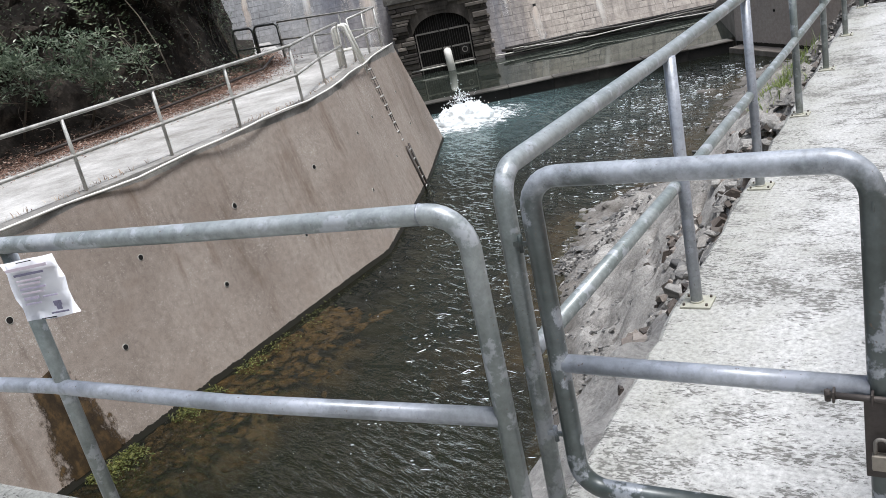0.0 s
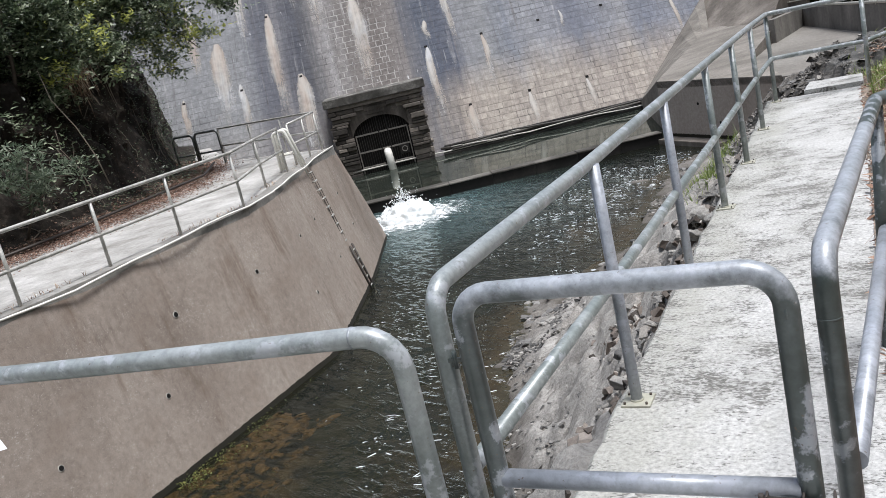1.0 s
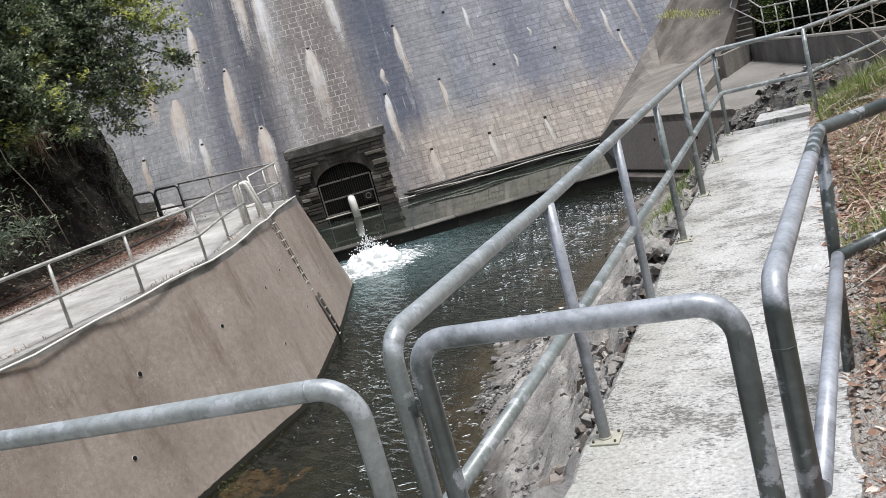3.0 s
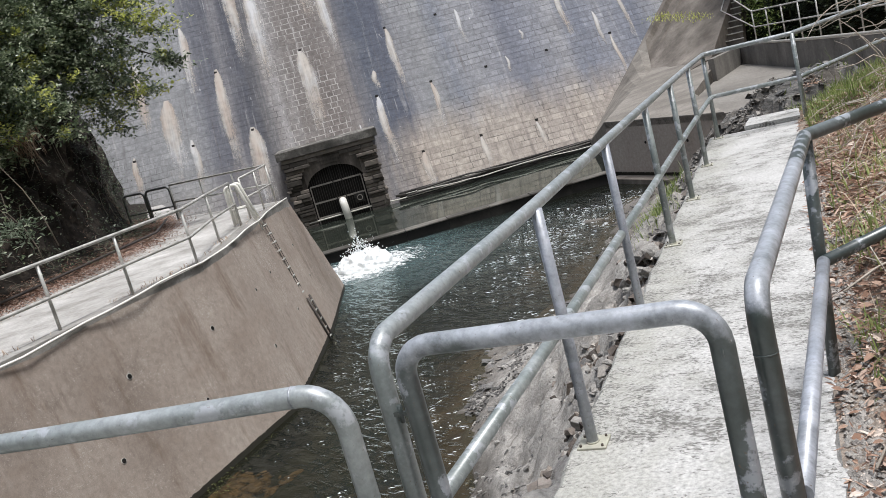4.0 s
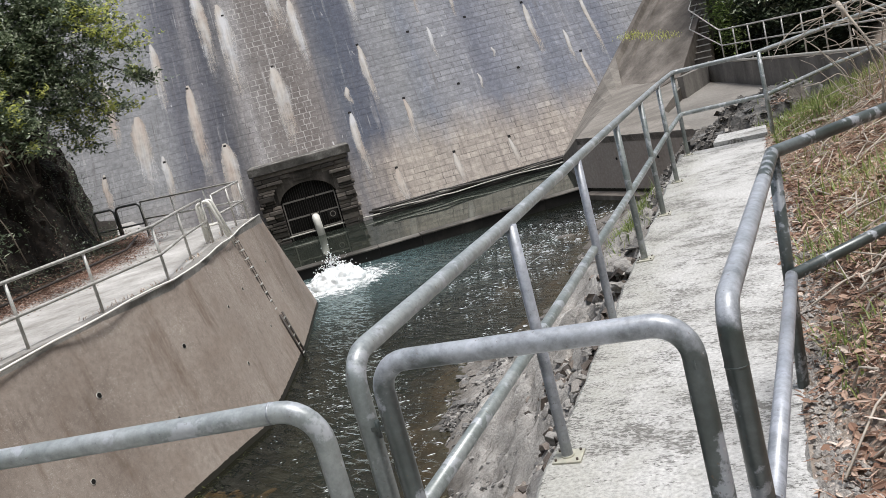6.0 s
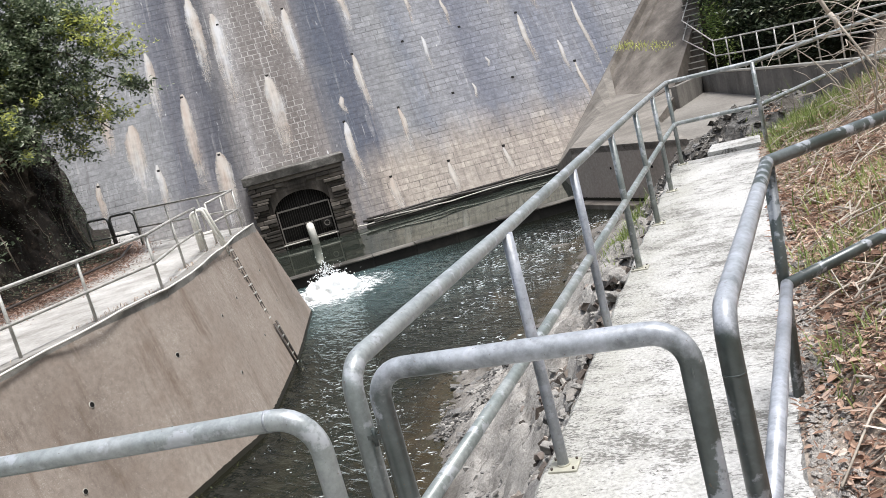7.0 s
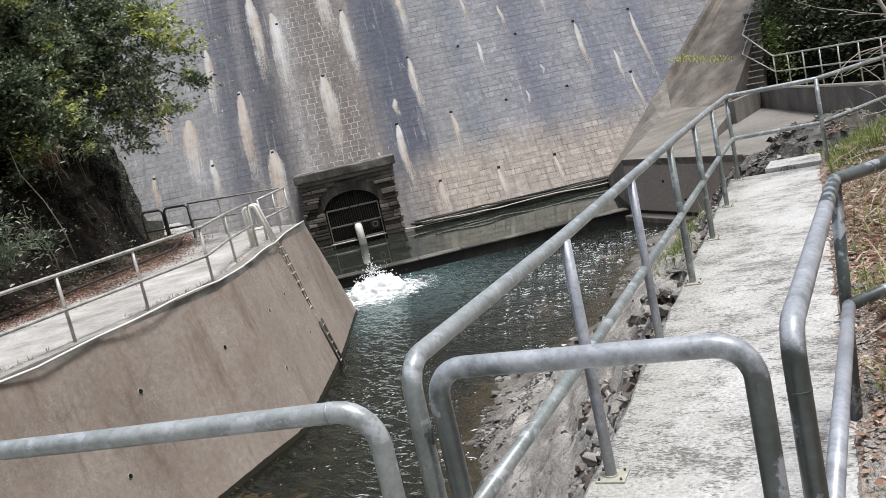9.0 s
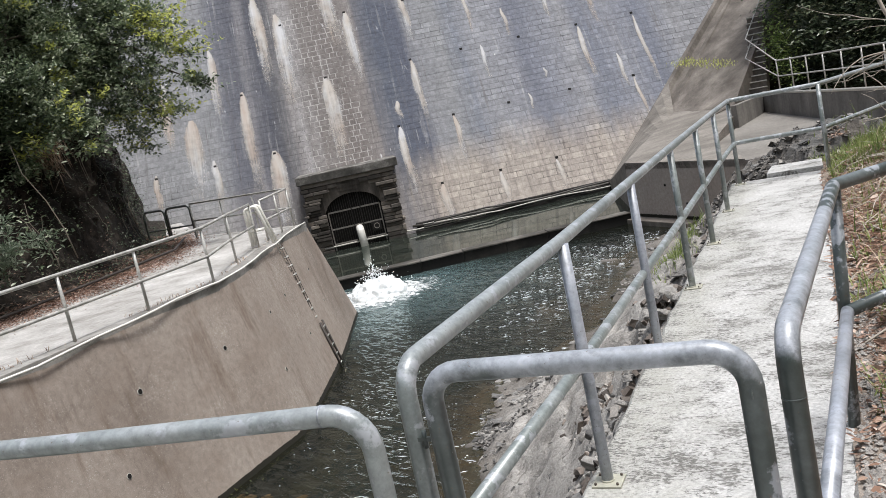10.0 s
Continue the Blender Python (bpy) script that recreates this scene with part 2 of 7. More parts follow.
def dam_colour(k, v):
    """Colour of the face: granite under long washes of grime, iron and lime."""
    wash2 = k.noise(k.pos((0.95, 0.0, 0.05), -DAM_TURN), 1.0, 6, 0.66)
    wash3 = k.noise(k.pos((3.6, 0.0, 0.16), -DAM_TURN), 1.0, 6, 0.7)
    gap = k.noise(v, 0.5, 5, 0.65)
    big = k.noise(v, 0.2, 5, 0.6)
    x = k.n("ShaderNodeSeparateXYZ", Vector=v).outputs["X"]
    u = k.math("SUBTRACT", x, 5.775)
    warped = k.math("ADD", u, k.math("ADD", k.math("MULTIPLY", k.math("SUBTRACT", wash2, 0.5), 1.6), k.math("MULTIPLY", k.math("SUBTRACT", wash3, 0.5), 0.9)))
    at = k.math("DIVIDE", k.math("ADD", warped, 20.0), 32.0)
    c = k.ramp(at, *[((p + 20) / 32, col) for p, col in DAM_BANDS])
    # the bands fade out and back in down the face
    c = k.mix(k.ramp(gap, (0.34, 0.2), (0.5, 0.0)), c, (0.25, 0.247, 0.25))
    part_of = k.ramp(gap, (0.36, 0.25), (0.54, 1.0))
    c = k.mix(k.math("MULTIPLY", k.ramp(wash3, (0.3, 0.6), (0.42, 0.0)), part_of), c, (0.46, 0.45, 0.44))
    c = k.mix(k.math("MULTIPLY", k.ramp(wash3, (0.57, 0.0), (0.68, 0.6)), part_of), c, (0.12, 0.108, 0.105))
    thin = k.noise(k.pos((9.0, 0.0, 0.45), -DAM_TURN), 1.0, 5, 0.7)
    c = k.mix(k.math("MULTIPLY", k.ramp(thin, (0.6, 0.0), (0.7, 0.55)), k.ramp(big, (0.42, 0.2), (0.58, 1.0))), c, (0.47, 0.46, 0.455))
    c = k.mix(k.ramp(thin, (0.3, 0.4), (0.4, 0.0)), c, (0.13, 0.12, 0.118))
    dab = k.noise(k.pos((3.0, 0.0, 1.3), -DAM_TURN), 1.0, 4, 0.55, 0.4)
    c = k.mix(k.math("MULTIPLY", k.ramp(dab, (0.685, 0.0), (0.72, 0.8)), k.ramp(big, (0.4, 0.3), (0.55, 1.0))), c, (0.6, 0.595, 0.6))
    low = k.n("ShaderNodeMapRange", Value=k.math("ADD", k.z(), k.math("ADD", k.math("MULTIPLY", wash2, 2.6), k.math("MULTIPLY", big, 2.0))))
    for key, val in (("From Min", 2.6), ("From Max", 1.0), ("To Min", 0.0), ("To Max", 0.72)):
        low.inputs[key].default_value = val
    east = k.n("ShaderNodeMapRange", Value=warped)
    for key, val in (("From Min", -4.4), ("From Max", -3.0), ("To Min", 0.25), ("To Max", 1.0)):
        east.inputs[key].default_value = val
    return k.mix(k.math("MULTIPLY", low.outputs[0], east.outputs[0]), c, k.ramp(wash3, (0.36, (0.24, 0.198, 0.166)), (0.5, (0.415, 0.356, 0.296)), (0.66, (0.485, 0.427, 0.362))))


def dam_block_material():
    """Grey granite ashlar, block by block."""
    k = Nodes("dam_granite")
    v = k.pos((1, 1, 1), -DAM_TURN)
    fine = k.noise(v, 5.0, 8, 0.72)
    g = k.n("ShaderNodeNewGeometry")
    o = k.n("ShaderNodeObjectInfo")
    rnd = k.math("FRACT", k.math("ADD", g.outputs["Random Per Island"], o.outputs["Random"]))
    own = dam_colour(k, v)
    bare = k.ramp(k.n("ShaderNodeRGBToBW", Color=own).outputs[0], (0.13, 0.15), (0.26, 0.6))
    c = k.mix(bare, own, k.ramp(rnd, (0.0, 0.4), (0.5, 0.5), (0.93, 0.55), (1.0, 0.66)), "OVERLAY")
    c = k.mix(0.8, c, k.ramp(fine, (0.28, 0.28), (0.5, 0.5), (0.72, 0.72)), "OVERLAY")
    return k.done(c, 0.9, k.bump(fine, 0.5, 0.03))


def dam_mortar_material():
    """Joints: open and dark in places, smeared over with grout in others, pale in the repaired strip."""
    k = Nodes("dam_mortar")
    v = k.pos((1, 1, 1), -DAM_TURN)
    fine = k.noise(k.pos(), 1.3, 7, 0.8)
    g = k.n("ShaderNodeNewGeometry")
    r = k.n("ShaderNodeVectorRotate", Vector=g.outputs["Position"])
    r.rotation_type = "Z_AXIS"
    r.inputs["Angle"].default_value = radians(-DAM_TURN)
    x = k.n("ShaderNodeSeparateXYZ", Vector=r.outputs[0]).outputs["X"]
    off = k.math("ABSOLUTE", k.math("ADD", x, 1.4))
    pale = k.math("LESS_THAN", k.math("ADD", off, k.math("MULTIPLY", fine, 1.2)), 2.2)
    own = dam_colour(k, v)
    there = k.ramp(k.noise(k.pos(), 0.28, 5, 0.6), (0.42, 0.2), (0.54, 1.0))
    there = k.math("MULTIPLY", there, k.ramp(k.n("ShaderNodeRGBToBW", Color=own).outputs[0], (0.13, 0.05), (0.24, 1.0)))
    c = k.mix(k.math("MULTIPLY", k.ramp(fine, (0.4, 0.75), (0.58, 0.05)), there), own, (0.05, 0.047, 0.048))
    c = k.mix(k.math("MULTIPLY", pale, k.ramp(fine, (0.42, 0.05), (0.56, 0.8))), c, (0.48, 0.46, 0.44))
    return k.done(c, 0.95)


M_DAM = dam_block_material()
M_MORTAR = dam_mortar_material()


def lime_material():
    """Lime crust below a weep hole: thick at the middle, thinning to nothing at its ragged border."""
    k = Nodes("lime_crust")
    uv = k.n("ShaderNodeTexCoord").outputs["UV"]
    s = k.n("ShaderNodeSeparateXYZ", Vector=uv)
    across = k.math("MULTIPLY", k.math("ABSOLUTE", k.math("SUBTRACT", s.outputs["X"], 0.5)), 2.0)
    fade = k.math("POWER", k.math("SUBTRACT", 1.0, s.outputs["Y"]), 0.8)
    n1 = k.noise(k.pos((5.0, 0, 0.3), -DAM_TURN), 1.6, 6, 0.7)
    n2 = k.noise(k.pos(), 3.0, 6, 0.7)
    n3 = k.noise(k.pos((1.0, 0, 0.35), -DAM_TURN), 1.2, 3, 0.6)
    a = k.math("MULTIPLY", k.math("SUBTRACT", 1.0, k.math("POWER", across, 2.2)), fade)
    a = k.math("ADD", a, k.math("MULTIPLY", k.math("SUBTRACT", k.math("ADD", k.math("MULTIPLY", n1, 0.6), k.math("MULTIPLY", n2, 0.4)), 0.5), 1.7))
    a = k.ramp(a, (0.16, 0.0), (0.5, 0.55), (0.85, 0.88))
    c = k.ramp(n3, (0.35, (0.5, 0.42, 0.36)), (0.5, (0.56, 0.52, 0.475)), (0.62, (0.62, 0.615, 0.62)))
    p = k.n("ShaderNodeBsdfPrincipled", Roughness=0.85)
    k.put(p, "Base Color", c)
    t = k.n("ShaderNodeBsdfTransparent")
    m = k.n("ShaderNodeMixShader", Fac=a)
    k.t.links.new(t.outputs[0], m.inputs[1])
    k.t.links.new(p.outputs[0], m.inputs[2])
    k.t.links.new(m.outputs[0], k.out.inputs["Surface"])
    return k.mat


M_LIME = lime_material()


def seep_material():
    """Rust-brown seepage: wet and dark in the middle, breaking up at the border."""
    k = Nodes("seep_brown")
    uv = k.n("ShaderNodeTexCoord").outputs["UV"]
    s = k.n("ShaderNodeSeparateXYZ", Vector=uv)
    across = k.math("MULTIPLY", k.math("ABSOLUTE", k.math("SUBTRACT", s.outputs["X"], 0.5)), 2.0)
    n1 = k.noise(k.pos((1, 1, 0.7)), 7.0, 7, 0.7)
    a = k.math("ADD", k.math("SUBTRACT", 1.0, across), k.math("MULTIPLY", k.math("SUBTRACT", n1, 0.5), 1.6))
    a = k.ramp(a, (0.12, 0.0), (0.34, 0.92))
    c = k.ramp(n1, (0.35, (0.018, 0.012, 0.007)), (0.5, (0.05, 0.032, 0.016)), (0.65, (0.13, 0.08, 0.034)))
    p = k.n("ShaderNodeBsdfPrincipled", Roughness=0.35)
    k.put(p, "Base Color", c)
    t = k.n("ShaderNodeBsdfTransparent")
    m = k.n("ShaderNodeMixShader", Fac=a)
    k.t.links.new(t.outputs[0], m.inputs[1])
    k.t.links.new(p.outputs[0], m.inputs[2])
    k.t.links.new(m.outputs[0], k.out.inputs["Surface"])
    return k.mat


M_SEEP = seep_material()


def masonry_material():
    k = Nodes("portal_masonry")
    v = k.pos()
    g = k.n("ShaderNodeNewGeometry")
    o = k.n("ShaderNodeObjectInfo")
    rnd = k.math("FRACT", k.math("ADD", g.outputs["Random Per Island"], o.outputs["Random"]))
    f = k.noise(v, 3.5, 8, 0.7)
    c = k.ramp(rnd, (0.0, (0.05, 0.044, 0.039)), (0.5, (0.125, 0.11, 0.096)), (1.0, (0.27, 0.236, 0.203)))
    c = k.mix(0.7, c, k.ramp(f, (0.28, 0.25), (0.5, 0.5), (0.72, 0.72)), "OVERLAY")
    return k.done(c, 0.92, k.bump(f, 0.7, 0.05))


M_MASON = masonry_material()
M_COPING = concrete("portal_coping", (0.03, 0.028, 0.025), (0.12, 0.113, 0.102), (0.42, 0.4, 0.37), (1, 1, 1), 1.2)
M_RENDERED = concrete("arch_render", (0.035, 0.031, 0.027), (0.11, 0.096, 0.083), (0.3, 0.262, 0.225), (1.2, 1.2, 0.25), 1.0)


def rock_material():
    """Bank rock: dusty grey-brown, with dark pockets and pale scuffs; brown and wet near the water."""
    k = Nodes("bank_rock")
    v = k.pos()
    broad = k.noise(v, 0.7, 6, 0.62)
    patch = k.noise(v, 2.6, 7, 0.68, 0.3)
    lump = k.noise(k.pos((1, 1, 1.4)), 7.0, 8, 0.72)
    fine = k.noise(v, 34.0, 6, 0.75)
    c = k.ramp(patch, (0.3, (0.18, 0.17, 0.157)), (0.44, (0.31, 0.294, 0.273)), (0.58, (0.4, 0.382, 0.356)), (0.74, (0.5, 0.482, 0.455)))
    c = k.mix(k.ramp(broad, (0.5, 0.0), (0.66, 0.6)), c, (0.42, 0.4, 0.372))
    c = k.mix(k.ramp(broad, (0.34, 0.55), (0.44, 0.0)), c, (0.27, 0.235, 0.2))
    c = k.mix(k.ramp(lump, (0.33, 0.75), (0.41, 0.0)), c, (0.06, 0.052, 0.045))
    c = k.mix(k.ramp(lump, (0.6, 0.0), (0.68, 0.55)), c, (0.52, 0.5, 0.465))
    c = k.mix(0.75, c, k.ramp(fine, (0.27, 0.22), (0.5, 0.5), (0.73, 0.77)), "OVERLAY")
    # hollows painted dark after their shape, as crevice shade
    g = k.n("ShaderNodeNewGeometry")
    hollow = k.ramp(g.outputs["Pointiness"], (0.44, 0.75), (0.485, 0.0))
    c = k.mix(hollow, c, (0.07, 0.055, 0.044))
    # silt spread over the rock towards the footbridge
    south = k.math("ADD", k.math("MULTIPLY", k.n("ShaderNodeSeparateXYZ", Vector=g.outputs["Position"]).outputs["Y"], -0.35), k.math("MULTIPLY", patch, 1.2))
    c = k.mix(k.ramp(south, (0.35, 0.0), (0.9, 0.6)), c, k.ramp(fine, (0.3, (0.3, 0.285, 0.262)), (0.6, (0.5, 0.48, 0.45))))
    w = k.n("ShaderNodeMapRange", Value=k.math("ADD", k.z(), k.math("MULTIPLY", broad, -0.9)))
    for key, val in (("From Min", -3.95), ("From Max", -4.35), ("To Min", 0.0), ("To Max", 0.8)):
        w.inputs[key].default_value = val
    c = k.mix(w.outputs[0], c, (0.06, 0.05, 0.04))
    u = k.n("ShaderNodeMapRange", Value=k.z())
    for key, val in (("From Min", -3.92), ("From Max", -4.02), ("To Min", 0.0), ("To Max", 0.8)):
        u.inputs[key].default_value = val
    c = k.mix(u.outputs[0], c, (0.13, 0.088, 0.05))
    # below water the colour darkens with depth, as light fades there
    deep = k.n("ShaderNodeMapRange", Value=k.math("ADD", k.z(), k.math("MULTIPLY", k.math("SUBTRACT", patch, 0.5), 0.7)))
    for key, val in (("From Min", -4.0), ("From Max", -4.4), ("To Min", 0.0), ("To Max", 0.95)):
        deep.inputs[key].default_value = val
    c = k.mix(deep.outputs[0], c, (0.03, 0.026, 0.017))
    h = k.math("ADD", k.math("MULTIPLY", patch, 0.5), k.math("ADD", lump, k.math("MULTIPLY", fine, 0.25)))
    return k.done(c, 0.85, k.bump(h, 0.8, 0.06))


M_ROCK = rock_material()


def slate_material():
    """Wet dark slate at the water's edge, stone by stone."""
    k = Nodes("dark_slate")
    o = k.n("ShaderNodeObjectInfo")
    f = k.noise(k.pos((1, 1, 2.2)), 9.0, 8, 0.72)
    c = k.ramp(o.outputs["Random"], (0.0, (0.085, 0.083, 0.08)), (0.6, (0.2, 0.193, 0.184)), (1.0, (0.38, 0.362, 0.336)))
    c = k.mix(0.8, c, k.ramp(f, (0.28, 0.2), (0.5, 0.5), (0.72, 0.78)), "OVERLAY")
    return k.done(c, 0.6, k.bump(f, 0.9, 0.04), 0.0, 0.4)


M_SLATE = slate_material()


def chips_material(name, *stops):
    k = Nodes(name)
    g = k.n("ShaderNodeNewGeometry")
    f = k.noise(k.pos(), 30.0, 5, 0.7)
    c = k.ramp(g.outputs["Random Per Island"], *stops)
    c = k.mix(0.6, c, k.ramp(f, (0.3, 0.25), (0.5, 0.5), (0.7, 0.75)), "OVERLAY")
    return k.done(c, 0.6, k.bump(f, 0.4, 0.02), 0.0, 0.4)


M_CHIPS = chips_material("slate_chips", (0.0, (0.05, 0.048, 0.046)), (0.5, (0.15, 0.144, 0.136)), (0.85, (0.28, 0.265, 0.245)), (1.0, (0.42, 0.4, 0.37)))
M_HEAP = chips_material("broken_slate", (0.0, (0.05, 0.046, 0.042)), (0.45, (0.13, 0.12, 0.109)), (0.85, (0.24, 0.222, 0.2)), (1.0, (0.38, 0.355, 0.325)))
M_RUBBLE = chips_material("brown_rubble", (0.0, (0.05, 0.04, 0.033)), (0.4, (0.17, 0.14, 0.118)), (0.8, (0.33, 0.29, 0.255)), (1.0, (0.48, 0.45, 0.41)))


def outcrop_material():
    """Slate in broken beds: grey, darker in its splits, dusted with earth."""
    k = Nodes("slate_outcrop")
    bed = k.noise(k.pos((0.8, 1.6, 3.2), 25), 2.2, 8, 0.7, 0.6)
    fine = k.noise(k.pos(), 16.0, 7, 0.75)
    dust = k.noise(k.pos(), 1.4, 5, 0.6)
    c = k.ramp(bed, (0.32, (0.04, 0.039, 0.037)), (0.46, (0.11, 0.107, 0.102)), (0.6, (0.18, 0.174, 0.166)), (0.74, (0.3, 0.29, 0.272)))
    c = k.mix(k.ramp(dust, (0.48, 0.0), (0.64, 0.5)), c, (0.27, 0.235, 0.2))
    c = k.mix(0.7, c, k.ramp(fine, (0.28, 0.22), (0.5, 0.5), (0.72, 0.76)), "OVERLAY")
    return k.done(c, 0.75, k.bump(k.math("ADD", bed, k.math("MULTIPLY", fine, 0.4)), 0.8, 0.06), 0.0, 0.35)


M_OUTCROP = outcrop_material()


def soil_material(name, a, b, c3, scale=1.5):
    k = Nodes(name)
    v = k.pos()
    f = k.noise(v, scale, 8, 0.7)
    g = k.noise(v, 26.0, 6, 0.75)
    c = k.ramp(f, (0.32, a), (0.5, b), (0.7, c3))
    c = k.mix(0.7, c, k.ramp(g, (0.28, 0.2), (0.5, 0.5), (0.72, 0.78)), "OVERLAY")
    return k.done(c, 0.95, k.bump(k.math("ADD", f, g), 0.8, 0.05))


M_SOIL = soil_material("litter_soil", (0.2, 0.152, 0.118), (0.33, 0.268, 0.218), (0.45, 0.39, 0.335))
# near-black base puts the slope's tree shade into the colour
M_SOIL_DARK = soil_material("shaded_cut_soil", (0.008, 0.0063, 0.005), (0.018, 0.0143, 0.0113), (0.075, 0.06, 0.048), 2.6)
M_GRAVEL = soil_material("gravel_edge", (0.38, 0.35, 0.32), (0.52, 0.485, 0.45), (0.64, 0.61, 0.575), 5)
M_GROUND = soil_material("wooded_ground", (0.03, 0.035, 0.015), (0.05, 0.055, 0.025), (0.08, 0.075, 0.04), 0.3)


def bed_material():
    """Silt: brown in the shallows, darkened with depth for the light lost in the water."""
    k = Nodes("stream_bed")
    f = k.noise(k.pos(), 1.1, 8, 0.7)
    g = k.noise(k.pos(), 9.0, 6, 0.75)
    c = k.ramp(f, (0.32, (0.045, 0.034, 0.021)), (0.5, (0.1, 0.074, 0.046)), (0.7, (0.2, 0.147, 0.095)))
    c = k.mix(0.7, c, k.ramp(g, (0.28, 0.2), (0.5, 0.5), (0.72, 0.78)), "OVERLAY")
    # deep bed coloured near-black, standing for light that deep water swallows
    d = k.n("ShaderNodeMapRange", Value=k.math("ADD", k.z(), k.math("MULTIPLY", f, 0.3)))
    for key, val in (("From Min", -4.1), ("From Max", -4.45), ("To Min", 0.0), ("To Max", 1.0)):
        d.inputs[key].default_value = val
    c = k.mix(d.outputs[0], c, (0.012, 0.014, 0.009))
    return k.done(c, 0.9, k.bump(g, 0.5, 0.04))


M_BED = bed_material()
M_STONE_WET = soil_material("wet_bed_stone", (0.05, 0.033, 0.016), (0.15, 0.095, 0.046), (0.34, 0.225, 0.12), 5.0)


def leaf_material(name, stops, rough=0.4, trans=0.45):
    """Leaves: colour leaf by leaf, a little light passing through."""
    k = Nodes(name)
    g = k.n("ShaderNodeNewGeometry")
    c = k.ramp(g.outputs["Random Per Island"], *stops)
    clump = k.noise(k.pos(), 0.9, 3, 0.5)
    c = k.mix(0.6, c, k.ramp(clump, (0.3, 0.28), (0.5, 0.48), (0.7, 0.72)), "OVERLAY")
    p = k.n("ShaderNodeBsdfPrincipled", Roughness=rough)
    k.put(p, "Base Color", c)
    k.put(p, "Specular IOR Level", 0.4)
    t = k.n("ShaderNodeBsdfTranslucent", Color=c)
    m = k.n("ShaderNodeMixShader", Fac=trans)
    k.t.links.new(p.outputs[0], m.inputs[1])
    k.t.links.new(t.outputs[0], m.inputs[2])
    k.t.links.new(m.outputs[0], k.out.inputs["Surface"])
    return k.mat


# palest stop paints a glossy glint into the colour of some leaves
M_LEAF = leaf_material("tree_leaves", ((0.0, (0.06, 0.085, 0.05)), (0.45, (0.14, 0.185, 0.105)), (0.78, (0.3, 0.35, 0.22)), (1.0, (0.6, 0.64, 0.5))), 0.3, 0.35)
M_LEAF_NEW = leaf_material("young_leaves", ((0.0, (0.32, 0.37, 0.09)), (0.5, (0.54, 0.57, 0.15)), (1.0, (0.74, 0.73, 0.3))))
M_LEAF_PALE = leaf_material("sapling_leaves", ((0.0, (0.06, 0.088, 0.056)), (0.5, (0.125, 0.165, 0.108)), (1.0, (0.3, 0.345, 0.26))))
M_LEAF_FRESH = leaf_material("bush_leaves", ((0.0, (0.1, 0.16, 0.05)), (0.5, (0.22, 0.31, 0.09)), (1.0, (0.42, 0.5, 0.2))))
# darker copy of the tree leaves, with shade put into the colour
M_LEAF_DARK = leaf_material("shade_tinted_leaves", ((0.0, (0.025, 0.038, 0.022)), (0.6, (0.06, 0.085, 0.046)), (0.92, (0.13, 0.165, 0.095)), (1.0, (0.3, 0.34, 0.24))), 0.35, 0.3)
M_GRASS = leaf_material("green_grass", ((0.0, (0.13, 0.19, 0.05)), (0.5, (0.24, 0.31, 0.09)), (1.0, (0.4, 0.44, 0.18))))
M_STRAW = leaf_material("dry_grass", ((0.0, (0.19, 0.11, 0.07)), (0.5, (0.38, 0.26, 0.178)), (1.0, (0.7, 0.59, 0.46))), 0.7, 0.2)
M_LITTER = leaf_material("dead_leaves", ((0.0, (0.13, 0.07, 0.048)), (0.4, (0.31, 0.187, 0.13)), (0.75, (0.47, 0.325, 0.245)), (1.0, (0.7, 0.6, 0.52))), 0.7, 0.1)
M_LITTER_DARK = leaf_material("darker_dead_leaves", ((0.0, (0.09, 0.048, 0.034)), (0.5, (0.22, 0.125, 0.09)), (0.85, (0.34, 0.22, 0.165)), (1.0, (0.55, 0.45, 0.38))), 0.7, 0.1)
M_WEED = leaf_material("water_weed", ((0.0, (0.06, 0.075, 0.016)), (0.5, (0.13, 0.145, 0.035)), (1.0, (0.32, 0.32, 0.1))))
M_BARK = plain("bark", (0.09, 0.075, 0.06), 0.9, 0, 14, 0.6, 0.6)
M_ROOT = plain("grey_root", (0.15, 0.128, 0.104), 0.9, 0, 20, 0.5, 0.4)
M_TWIG = plain("bleached_twig", (0.46, 0.41, 0.35), 0.85, 0, 30, 0.5, 0.3)


